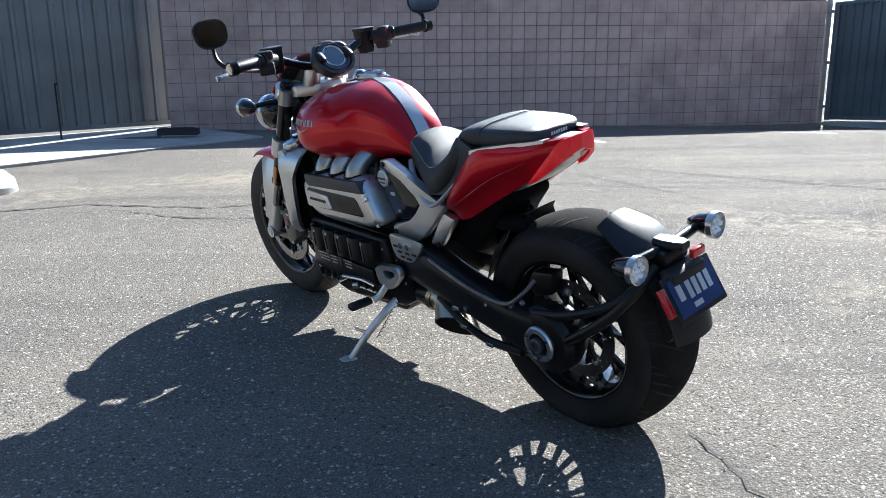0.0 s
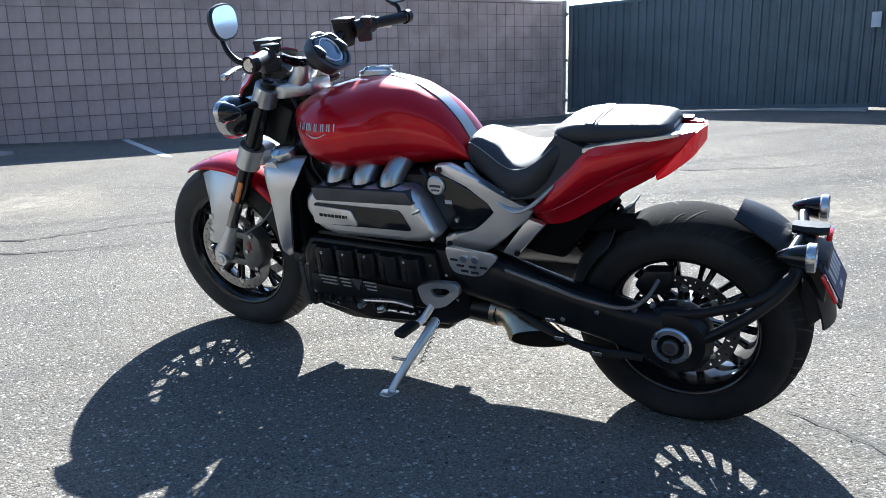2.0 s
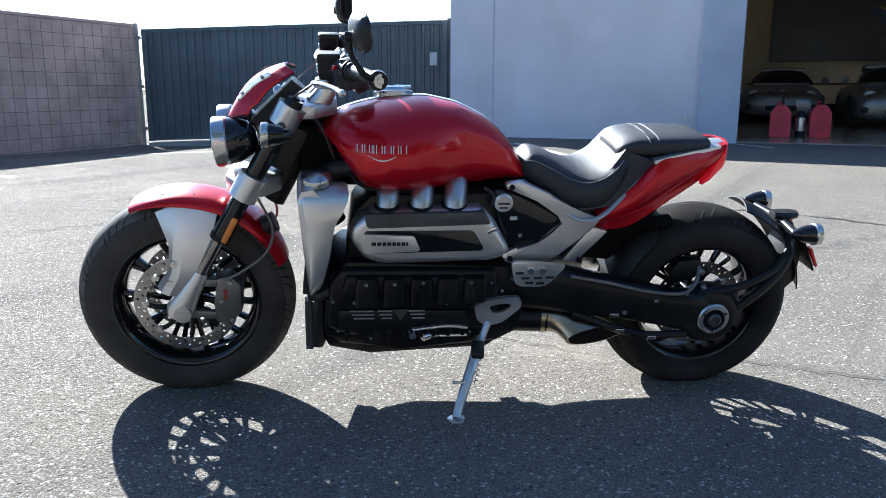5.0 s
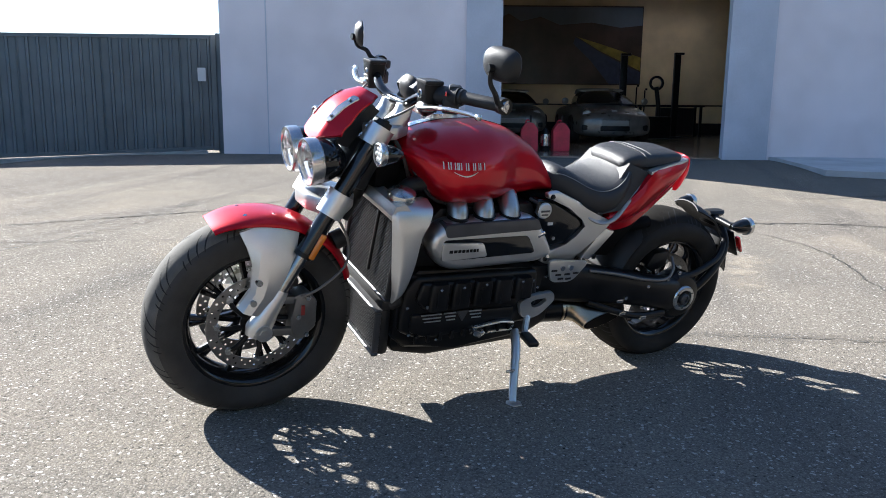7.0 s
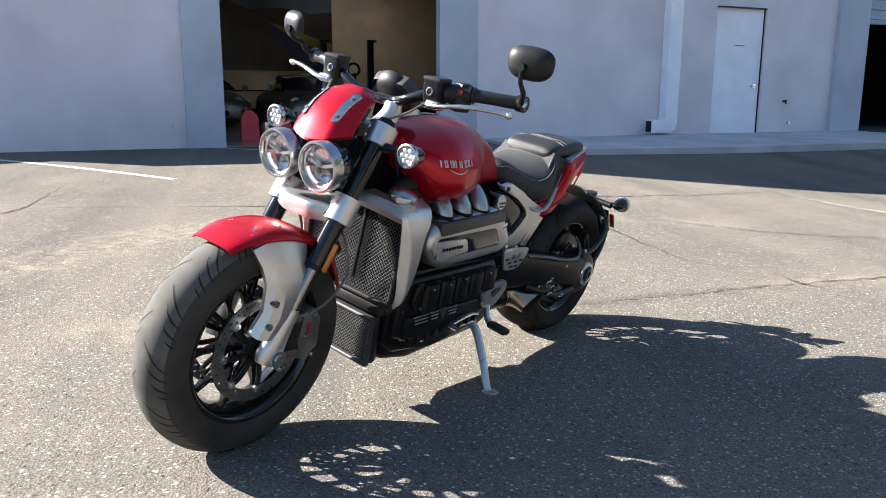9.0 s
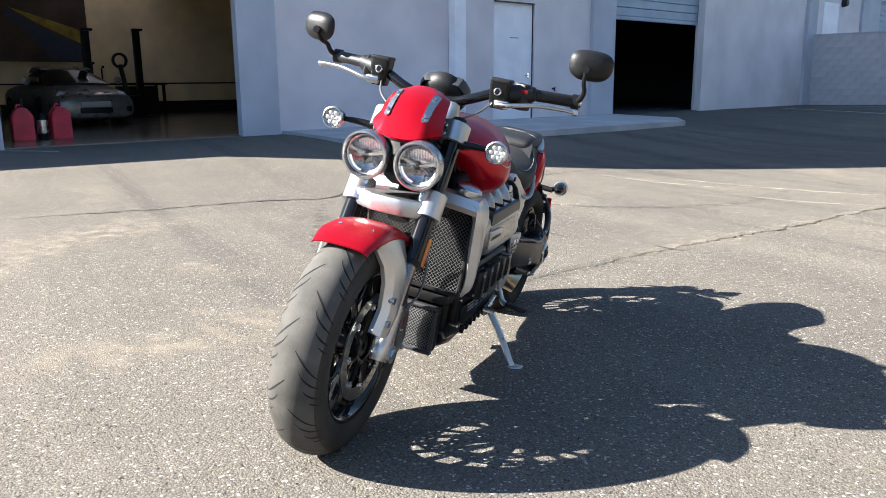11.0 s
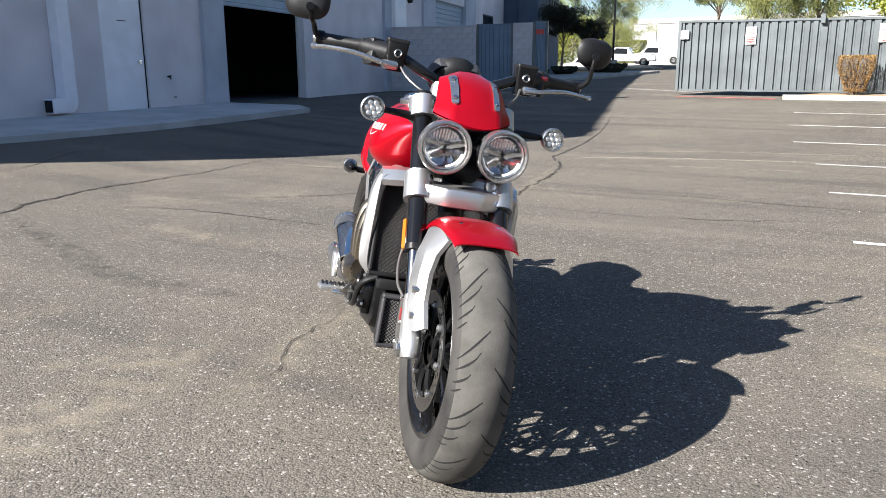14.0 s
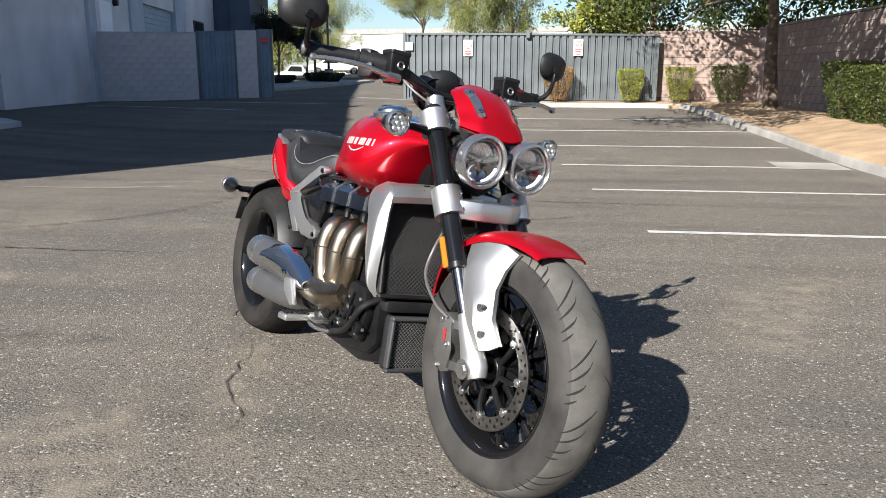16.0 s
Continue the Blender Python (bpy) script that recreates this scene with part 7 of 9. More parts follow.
rad = bp("radiator", b_box(B(), (1.240, 0, 0.575), (0.03, 0.34, 0.31), bev=0.01), BLACKM, None, "tall radiator behind wire mesh")
grille("grille", (1.280, 0, 0.580), 0.386, 0.275, radians(-6), 36, 0, rad, BLACKP, "")
bm = B(); b_box(bm, (1.286, 0.035, 0.60), (0.010, 0.012, 0.24), Matrix.Rotation(radians(-6), 3, "Y"), 0.003); bp("centre_strut", bm, BLACKM, rad)
oc = bp("oil_cooler", b_box(B(), (1.265, 0, 0.292), (0.045, 0.295, 0.175), bev=0.02), BLACKP, None, "lower oil cooler in black surround")
# frame grey instead of black: sun glint on its edges put into the colour
grille("grille", (1.294, 0, 0.290), 0.265, 0.145, radians(0), 26, 0, oc, GREYP, "")
bm = B(); b_box(bm, (1.270, 0, 0.405), (0.05, 0.34, 0.040), bev=0.012); bp("cooler_bridge", bm, BLACKP, oc)
for sg in (1, -1):
    bm = B(); rings = []
    # shroud as a folded shell: front edge, ridge, rear edge per height
    for z, xf, yf, xr, yr, xb, yb in ((0.765, 1.290, 0.120, 1.265, 0.165, 1.170, 0.150), (0.740, 1.308, 0.190, 1.285, 0.198, 1.165, 0.186), (0.700, 1.308, 0.200, 1.285, 0.212, 1.180, 0.205), (0.655, 1.304, 0.201, 1.275, 0.218, 1.205, 0.212), (0.56, 1.296, 0.201, 1.272, 0.222, 1.222, 0.214), (0.47, 1.286, 0.198, 1.275, 0.218, 1.245, 0.205), (0.430, 1.284, 0.184, 1.278, 0.192, 1.270, 0.180)):
        ring = [Vector((x, y * 1.07 * sg, z)) for x, y in ((xf, yf), (lerp(xf, xr, .5), lerp(yf, yr, .72)), (xr, yr + 0.003), (lerp(xr, xb, .5), lerp(yr, yb, .40) + 0.003), (xb, yb))]
        rings.append(smooth_path(ring, 4) + [Vector((x, y * 1.07 * sg, z)) for x, y in ((xb + 0.01, yb - 0.02), (xr, yr - 0.03), (xf - 0.012, yf - 0.012))])
    cols = [smooth_path(list(c_), 5) for c_ in zip(*rings)]
    b_loft(bm, [list(r_) for r_ in zip(*cols)])
    sh = bp("radiator_shroud", bm, SILVER, rad, "satin silver radiator shroud", smooth=50)
    if sg > 0:
        bm = B(); b_rev(bm, [(0.044, -0.016), (0.046, -0.004), (0.043, 0.004), (0.030, 0.010), (0.001, 0.013)], (1.258, 0.158, 0.786), (0.05, 0.25, 1), 28)
        bp("coolant_cap", bm, BRUSHED, rad, "domed silver coolant cap")
bm = B()
b_loft(bm, [[(xc - 0.045, y, z - 0.006), (xc - 0.02, y, z + 0.024), (xc + 0.014, y, z + 0.018), (xc + 0.026, y, z - 0.012), (xc + 0.020, y, z - 0.030), (xc - 0.03, y, z - 0.026)] for y, xc, z in [(0.212 * t, 1.284 + 0.012 * (1 - t * t), 0.752 - 0.014 * t * t) for t in [k / 8 - 1 for k in range(17)]]])
bp("shroud_bridge", bm, SILVER, rad)
bm = B(); b_tube(bm, [(1.19, 0.10, 0.44), (1.23, 0.16, 0.42), (1.262, 0.155, 0.40)], 0.02, 10, 4); bp("coolant_hose", bm, BLACKP, rad)
# brake hose looping before the radiator
for sg in (1, -1):
    bm = B(); b_tube(bm, [(1.44, 0.085 * sg, 0.69), (1.40, 0.10 * sg, 0.60), (1.42, 0.128 * sg, 0.53), (1.50, 0.14 * sg, 0.47), (1.555, 0.128 * sg, 0.44)], 0.0042, 8, 7)
    bp("brake_hose", bm, WIRE, None, "grey braided brake hose", True)
bm = B(); b_cyl(bm, (1.395, 0.04, 0.60), (1.43, 0.04, 0.585), 0.032, n=20); bp("horn", bm, BLACKP, None, "", True)

# ---- frame, side panels ----
for sg in (1, -1):
    bm = B()
    b_prism(bm, [(0.700, 0.768), (0.655, 0.775), (0.560, 0.735), (0.50, 0.690), (0.430, 0.668), (0.395, 0.655), (0.418, 0.622), (0.470, 0.580), (0.515, 0.535), (0.560, 0.508), (0.660, 0.502), (0.690, 0.515), (0.688, 0.545), (0.655, 0.560), (0.585, 0.570), (0.545, 0.600), (0.508, 0.640), (0.530, 0.672), (0.600, 0.712), (0.670, 0.742), (0.700, 0.750)], 0.128 * sg, 0.158 * sg, 0.007)
    fr = bp("side_frame", bm, SILVER, None, "satin silver cast side frame", smooth=30)
    bm = B(); b_prism(bm, [(0.42, 0.628), (0.365, 0.612), (0.46, 0.505), (0.505, 0.512)], 0.120 * sg, 0.150 * sg, 0.006)
    bp("frame_foot", bm, SILVER, fr)
    for x, z in ((0.682, 0.757), (0.672, 0.525), (0.452, 0.520)):
        bm = B(); bolt(bm, (x, 0.157 * sg, z), (0, sg, 0), 0.010, 0.006); bp("frame_bolt", bm, BLACKM, fr)
    bm = B(); b_prism(bm, [(0.735, 0.745), (0.66, 0.735), (0.52, 0.662), (0.515, 0.640), (0.585, 0.575), (0.680, 0.560), (0.715, 0.640)], 0.09 * sg, 0.148 * sg, 0.016, 3)
    ap = bp("side_panel", bm, BLACKG, None, "gloss black side panel")
    if sg > 0:
        bp("round_cap", b_rev(B(), [(0.029, -0.01), (0.029, 0.004), (0.024, 0.008), (0.001, 0.008)], (0.703, 0.150, 0.705), (0, 1, 0), 28), SILVER, ap, "round silver cap")
        bm = B(); b_box(bm, (0.703, 0.159, 0.705), (0.036, 0.003, 0.007), bev=0.001, seg=1); b_box(bm, (0.703, 0.159, 0.692), (0.026, 0.003, 0.005)); bp("cap_slot", bm, GREYP, ap)
        bm = B(); b_box(bm, (0.668, 0.1495, 0.655), (0.022, 0.003, 0.011)); bp("side_tag", bm, WHITE, ap, smooth=0)
        bm = B(); bolt(bm, (0.645, 0.148, 0.60), (0, 1, 0), 0.008, 0.005); bp("panel_bolt", bm, BRUSHED, ap)
    else:
        bm = B(); b_prism(bm, [(0.66, 0.735), (0.50, 0.668), (0.53, 0.652), (0.69, 0.700)], -0.165, -0.14, 0.010); bp("side_tray", bm, SMOKE, ap)
        bm = B(); b_cyl(bm, (0.72, -0.10, 0.47), (0.72, -0.185, 0.465), 0.05, n=26); b_cyl(bm, (0.72, -0.185, 0.465), (0.72, -0.20, 0.465), 0.022, n=18); bp("side_drum", bm, BLACKM, eng)
bm = B(); b_box(bm, (0.55, 0, 0.62), (0.36, 0.17, 0.26), bev=0.03); b_box(bm, (1.05, 0, 0.78), (0.36, 0.10, 0.12), bev=0.02); b_box(bm, (1.26, 0, 0.82), (0.10, 0.10, 0.18), bev=0.02)
bp("main_frame", bm, RADBLK, None, "black frame spine")
bm = B(); b_tube(bm, [(1.16, 0.10, 0.80), (1.22, 0.10, 0.78), (1.24, 0.09, 0.70), (1.20, 0.08, 0.62)], 0.028, 12, 6); bp("air_duct", bm, BLACKP, None)
bm = B(); b_tube(bm, [(1.10, -0.12, 0.735), (1.20, -0.14, 0.735), (1.30, -0.09, 0.745)], 0.028, 12, 6); bp("air_duct", bm, BLACKP, None)
bm = B(); b_prism(bm, rounded([(0.676, 0.532), (0.494, 0.518), (0.560, 0.442), (0.655, 0.446)], 0.022), 0.180, 0.192, 0.004, 2)
vp = bp("heel_plate", bm, SILVER, None, "slotted silver heel plate")
for x, z in ((0.645, 0.49), (0.625, 0.473), (0.585, 0.473), (0.548, 0.475), (0.612, 0.457), (0.578, 0.455)):
    bm = B(); b_box(bm, (x, 0.1915, z), (0.026, 0.003, 0.008), bev=0.001, seg=1); bp("slot", bm, BLACKP, vp, smooth=0)
for x in (0.612, 0.575):
    bm = B(); b_cyl(bm, (x, 0.188, 0.498), (x, 0.197, 0.498), 0.010, n=16); bp("plate_bolt", bm, CHROME, vp)

# ---- swingarm, drive and hub ----
def arm(stations, name, mt, label, parent=None):
    bm = B(); rings = []
    for x, y, z, w, h in smooth_stations(stations, 22):
        rings.append([(x, y + w * math.copysign(abs(math.cos(k)) ** 0.6, math.cos(k)), z + h * math.copysign(abs(math.sin(k)) ** 0.6, math.sin(k))) for k in [2 * math.pi * j / 24 for j in range(24)]])
    b_loft(bm, rings)
    return bp(name, bm, mt, parent, label, smooth=50)


swing = arm([(0.70, 0.10, 0.43, 0.06, 0.085), (0.58, 0.125, 0.425, 0.058, 0.080), (0.42, 0.150, 0.405, 0.050, 0.072), (0.28, 0.165, 0.385, 0.046, 0.066), (0.15, 0.170, 0.360, 0.046, 0.064), (0.06, 0.170, 0.345, 0.044, 0.07), (-0.04, 0.165, 0.335, 0.035, 0.06)], "swingarm", BLACKM, "heavy satin black shaft-drive swingarm")
bm = B(); b_rev(bm, [(0.001, -0.07), (0.085, -0.065), (0.100, -0.03), (0.100, 0.01), (0.085, 0.03), (0.060, 0.038), (0.001, 0.038)], (0.0, 0.168, 0.332), (0, 1, 0), 40)
hub = bp("final_drive", bm, BLACKM, swing, "black final drive housing")
bp("hub_cap", b_rev(B(), [(0.052, -0.01), (0.053, 0.006), (0.049, 0.012), (0.037, 0.013), (0.034, 0.002)], (0.0, 0.206, 0.332), (0, 1, 0), 40), BRUSHED, swing, "machined silver hub cap")
bp("hub_centre", b_rev(B(), [(0.035, 0.003), (0.026, 0.001), (0.001, 0.001)], (0.0, 0.206, 0.332), (0, 1, 0), 32), BLACKM, swing)
bm = B(); b_rev(bm, [(0.022, 0.0), (0.022, 0.012), (0.017, 0.016), (0.012, 0.016), (0.011, 0.010), (0.001, 0.010)], (0.0, 0.212, 0.332), (0, 1, 0), 28); bp("hub_nut", bm, GREYP, swing)
for k in (0.5, 2.6, 4.7):
    bm = B(); bolt(bm, (0.041 * math.cos(k), 0.216, 0.332 + 0.041 * math.sin(k)), (0, 1, 0), 0.005, 0.003); bp("hub_screw", bm, BLACKM, swing)
for x, y, z in ((0.10, 0.205, 0.42), (-0.03, 0.19, 0.42), (0.09, 0.20, 0.27), (-0.06, 0.185, 0.27), (0.20, 0.212, 0.40), (0.30, 0.212, 0.36), (0.05, 0.21, 0.445)):
    bm = B(); bolt(bm, (x, y - 0.006, z), (0, 1, 0), 0.009, 0.008); bp("arm_bolt", bm, BRUSHED, swing)
bm = B(); b_tube(bm, [(0.48, 0.185, 0.475), (0.36, 0.21, 0.462), (0.24, 0.215, 0.435), (0.12, 0.212, 0.425), (0.07, 0.19, 0.455), (0.05, 0.15, 0.49)], 0.006, 8, 6); bp("rear_brake_hose", bm, WIRE, swing)
bm = B(); b_tube(bm, [(0.46, 0.18, 0.345), (0.34, 0.20, 0.305), (0.22, 0.205, 0.275), (0.08, 0.20, 0.275)], 0.013, 10, 6); bp("torque_rod", bm, BLACKM, swing, "black torque rod")
for x, z in ((0.335, 0.355), (0.20, 0.272), (0.31, 0.30)):
    bm = B(); b_box(bm, (x, 0.218, z), (0.030, 0.010, 0.014), bev=0.003); bp("hose_clip", bm, BRUSHED, swing)
# rear caliper
bm = B(); b_prism(bm, [(0.02, 0.50), (0.10, 0.49), (0.13, 0.44), (0.10, 0.41), (0.03, 0.43)], 0.06, 0.11, 0.010); bp("rear_caliper", bm, BLACKM, None, "black rear brake caliper")
# shock
bm = B()
helix = [(lerp(0.30, 0.22, i / 60) + 0.032 * math.cos(i * 0.75), 0.0 + 0.032 * math.sin(i * 0.75), lerp(0.50, 0.63, i / 60)) for i in range(61)]
b_tube(bm, helix, 0.006, 7, 2); sp = bp("rear_shock", bm, RADBLK, None, "black coil rear shock")
bm = B(); b_cyl(bm, (0.31, 0, 0.48), (0.21, 0, 0.65), 0.018, n=16); bp("shock_body", bm, RADBLK, sp)
bm = B(); b_tube(bm, [(0.26, 0.06, 0.60), (0.20, 0.075, 0.61), (0.14, 0.06, 0.61)], 0.026, 14, 5); bp("shock_reservoir", bm, RADBLK, sp, "black piggyback reservoir")
bm = B(); b_prism(bm, [(0.44, 0.50), (0.42, 0.64), (0.30, 0.655), (0.20, 0.70), (0.19, 0.665), (0.27, 0.58), (0.33, 0.49)], -0.105, 0.105, 0.02); bp("inner_guard", bm, RADBLK, None, "matt black inner mudguard")
# hugger fin over the front of the rear tyre
bm = B(); rings = []
for i in range(15):
    t = i / 14
    k = lerp(radians(62), radians(18), t)
    hw = 0.128 * (0.62 + 0.38 * sstep(0, 0.35, t))
    row = [polar(AXR, 0.340 - 0.045 * abs(u) ** 3 * sstep(0, 0.3, t) + 0.012 * (1 - t), k, hw * u) for u in (-1, -.8, -.5, 0, .5, .8, 1)]
    rings.append(row + [p + (AXR - p).normalized() * 0.004 for p in reversed(row)])
b_loft(bm, rings); bp("front_hugger", bm, BLACKP, None, "black wheel hugger", smooth=50)

# ---- rear plate carrier ----
bm = B(); b_tube(bm, [(0.07, 0.188, 0.28), (-0.05, 0.185, 0.335), (-0.18, 0.165, 0.425), (-0.262, 0.125, 0.51), (-0.285, 0.06, 0.575)], lambda t: 0.016, 12, 6)
pc = bp("plate_carrier", bm, BLACKM, None, "black tubular number plate carrier")
bm = B(); b_tube(bm, [(0.03, 0.185, 0.41), (-0.08, 0.18, 0.43), (-0.20, 0.155, 0.475), (-0.27, 0.11, 0.53)], 0.013, 12, 6); bp("carrier_stay", bm, BLACKM, pc)
bm = B(); rings = []
for i in range(16):
    k = lerp(radians(110), radians(172), i / 15)
    t = i / 15
    hw = 0.085 * (0.55 + 0.45 * math.sin(math.pi * min(1, 0.2 + t)))
    hw = 0.100 * min(1, 0.70 + t * 1.6) * (1 - 0.20 * t)
    row = [polar(AXR, 0.372 - 0.022 * abs(u) ** 2.5 + 0.004 * t, k, hw * u) for u in (-1, -.75, -.4, 0, .4, .75, 1)]
    rings.append(row + [p + (AXR - p).normalized() * 0.005 for p in reversed(row)])
b_loft(bm, rings); bp("rear_mudguard", bm, BLACKP, pc, "short matt black rear mudguard", smooth=50)
bm = B(); b_tube(bm, [(-0.262, 0.135, 0.598), (-0.275, 0.0, 0.600), (-0.262, -0.135, 0.598)], 0.014, 12, 5); b_box(bm, (-0.285, 0, 0.585), (0.05, 0.10, 0.04), bev=0.012)
bp("signal_bar", bm, BLACKM, pc)
bm = B(); rings = [[(x, y * w, z) for y, z in ((-0.030, 0.606), (0.030, 0.606), (0.038, 0.616), (0.026, 0.626), (-0.026, 0.626), (-0.038, 0.616))] for x, w in ((-0.25, 0.6), (-0.28, 0.8), (-0.315, 0.75), (-0.335, 0.45))]
b_loft(bm, rings); bp("plate_lamp", bm, BLACKP, pc, "black plate lamp housing")
pm = Matrix.Translation((-0.352, 0.0, 0.503)) @ Matrix.Rotation(radians(-62), 4, "Y") @ Matrix.Rotation(radians(90), 4, "Z")
def PT(bm):
    bmesh.ops.transform(bm, matrix=pm, verts=bm.verts); return bm
pl = bp("number_plate", PT(b_box(B(), (0, 0, 0), (0.20, 0.125, 0.008), bev=0.006)), BLACKP, pc, "number plate in black frame")
bp("plate_face", PT(b_box(B(), (0, 0, 0.0055), (0.175, 0.098, 0.002))), PLATEB, pl, "blue plate face", smooth=0)
for i, x in enumerate((0.022, -0.004, -0.030, -0.056)):
    bp("character_bar", PT(b_box(B(), (x, -0.008, 0.0072), (0.017, 0.046, 0.0015))), WHITE, pl, smooth=0)
bp("character_bar", PT(b_box(B(), (0.058, -0.010, 0.0072), (0.020, 0.040, 0.0015))), WHITE, pl, smooth=0)
bp("character_bar", PT(b_box(B(), (0.012, 0.033, 0.0072), (0.034, 0.013, 0.0015))), WHITE, pl, smooth=0)
bp("plate_reflector", PT(b_box(B(), (0.115, -0.005, 0.003), (0.024, 0.075, 0.010), bev=0.003)), REDLENS, pc, "red reflector")
bp("plate_back_lamp", b_box(B(), (-0.335, -0.045, 0.585), (0.015, 0.05, 0.024), bev=0.004), REDLENS, pc)
bm = B(); b_prism(bm, [(-0.30, 0.57), (-0.345, 0.56), (-0.345, 0.40), (-0.31, 0.36), (-0.27, 0.40)], -0.07, 0.07, 0.012); bp("plate_backing", bm, BLACKP, pc)
for sg in (1, -1):
    c = Vector((-0.315, 0.165 * sg, 0.608))
    ts = bp("rear_turn_signal", b_rev(B(), [(0.001, -0.085), (0.011, -0.080), (0.025, -0.050), (0.032, -0.015), (0.033, -0.002)], c, (-1, 0, 0.02), 28), BLACKG, None, "black bullet rear turn signal", smooth=50)
    bp("signal_bezel", b_rev(B(), [(0.033, -0.016), (0.036, -0.012), (0.036, 0.004), (0.032, 0.006), (0.031, -0.016)], c, (-1, 0, 0.02), 28, True), BRUSHED, ts)
    bm = B(); b_rev(bm, [(0.001, -0.002), (0.032, -0.002)], c, (-1, 0, 0.02), 24)
    for i in range(7):
        k = 2 * math.pi * i / 6
        o = Vector() if i == 6 else Vector((0, 0.018 * math.cos(k), 0.018 * math.sin(k)))
        bp("lens_element", b_rev(B(), [(0.001, 0.006), (0.005, 0.004), (0.0085, -0.002)], c + o, (-1, 0, 0.02), 12), LAMPW, ts)
    bp("signal_lens", bm, HEADREF, ts, "clear lens")
    bm = B(); b_cyl(bm, (-0.265, 0.12 * sg, 0.600), (-0.268, 0.142 * sg, 0.603), 0.012, n=12); bp("signal_stem", bm, BLACKM, ts)

# ---- stand, pegs, shifter ----
bm = B(); b_tube(bm, [(0.752, 0.150, 0.255), (0.768, 0.205, 0.215), (0.805, 0.275, 0.145), (0.832, 0.325, 0.085), (0.838, 0.342, 0.070)], lambda t: lerp(0.019, 0.013, t), 12, 6, 0.75)
sd = bp("side_stand", bm, SILVER, None, "bare aluminium side stand, deployed")
bm = B(); b_prism(bm, [(0.815, 0.325), (0.855, 0.322), (0.870, 0.345), (0.858, 0.380), (0.825, 0.382), (0.812, 0.35)], -0.006, 0.006, 0.003, axes="xy")
bmesh.ops.transform(bm, matrix=Matrix.Translation((0, 0, 0.067)) @ Matrix.Translation((0.84, 0.345, 0)) @ Matrix.Rotation(radians(LEAN), 4, "X") @ Matrix.Translation((-0.84, -0.345, 0)), verts=bm.verts)
bp("stand_foot", bm, SILVER, sd)
bm = B(); b_tube(bm, [(0.80, 0.27, 0.155), (0.83, 0.285, 0.16), (0.85, 0.29, 0.165)], 0.005, 8, 3); bp("stand_tang", bm, BRUSHED, sd)
bm = B(); b_tube(bm, [(0.735 + 0.006 * math.cos(i * 1.3) + 0.0008 * i, 0.165 + 0.0020 * i + 0.006 * math.sin(i * 1.3), 0.25 - 0.0026 * i) for i in range(45)], 0.0018, 6, 2); bp("stand_spring", bm, BRUSHED, sd)
bm = B()
outer = rounded([(0.735, 0.312), (0.688, 0.326), (0.628, 0.382), (0.640, 0.415), (0.735, 0.408), (0.785, 0.385), (0.770, 0.330)], 0.018)
inner = [(lerp(0.700, x, 0.44) - 0.004, lerp(0.374, z, 0.34) + 0.004) for x, z in outer]
rows = [[bm.verts.new((x, y, z)) for x, z in o_] for o_, y in ((outer, 0.186), (outer, 0.200), ([(lerp(0.705, x, 0.96), lerp(0.37, z, 0.95)) for x, z in outer], 0.206), (inner, 0.204), (inner, 0.186), (outer, 0.186))]
for a, b in zip(rows, rows[1:]):
    for q in range(len(a)):
        bm.faces.new((a[q], a[(q + 1) % len(a)], b[(q + 1) % len(a)], b[q]))
bmesh.ops.remove_doubles(bm, verts=bm.verts, dist=1e-5)
pg = bp("footrest_hanger", bm, SILVER, None, "cast silver footrest hanger", smooth=50)
bm = B(); b_tube(bm, [(0.735, 0.20, 0.325), (0.755, 0.225, 0.290), (0.765, 0.245, 0.28)], 0.012, 10, 4); bp("peg_bracket", bm, SILVER, pg)
bm = B(); b_box(bm, (0.778, 0.292, 0.282), (0.040, 0.085, 0.022), Matrix.Rotation(radians(-8), 3, "Z"), 0.008); bp("footpeg", bm, BLACKP, pg, "black rubber footpeg")
bm = B(); b_tube(bm, [(0.80, 0.205, 0.312), (0.86, 0.215, 0.325), (0.93, 0.222, 0.322), (0.975, 0.225, 0.318)], lambda t: 0.009, 10, 5, 0.7)
b_cyl(bm, (0.975, 0.215, 0.31), (0.975, 0.255, 0.31), 0.011, n=14)
gs = bp("gear_lever", bm, BRUSHED, None, "polished gear lever")
bm = B(); b_cyl(bm, (0.80, 0.205, 0.285), (0.93, 0.205, 0.283), 0.005, n=8); b_cyl(bm, (0.92, 0.20, 0.283), (0.94, 0.212, 0.283), 0.013, n=14); bp("linkage_rod", bm, BRUSHED, gs)
bm = B(); b_box(bm, (0.860, -0.262, 0.268), (0.055, 0.105, 0.022), Matrix.Rotation(radians(10), 3, "Z"), 0.007)
rp_ = bp("right_footpeg", bm, SILVER, None, "silver footpeg with rubber strips")
for i in range(6):
    bm = B(); b_box(bm, (0.860, -0.226 - i * 0.015, 0.281), (0.040, 0.008, 0.008), bev=0.002, seg=1); bp("rubber_strip", bm, BLACKP, rp_)
bm = B(); b_tube(bm, [(0.86, -0.215, 0.268), (0.90, -0.20, 0.28), (0.96, -0.19, 0.30)], 0.014, 10, 4); bp("peg_hanger", bm, SILVER, rp_)
bm = B(); b_tube(bm, [(0.90, -0.205, 0.29), (0.98, -0.235, 0.285), (1.03, -0.25, 0.295)], 0.009, 10, 4); b_box(bm, (1.04, -0.255, 0.298), (0.04, 0.05, 0.012), bev=0.004); bp("brake_pedal", bm, BRUSHED, rp_, "polished brake pedal")
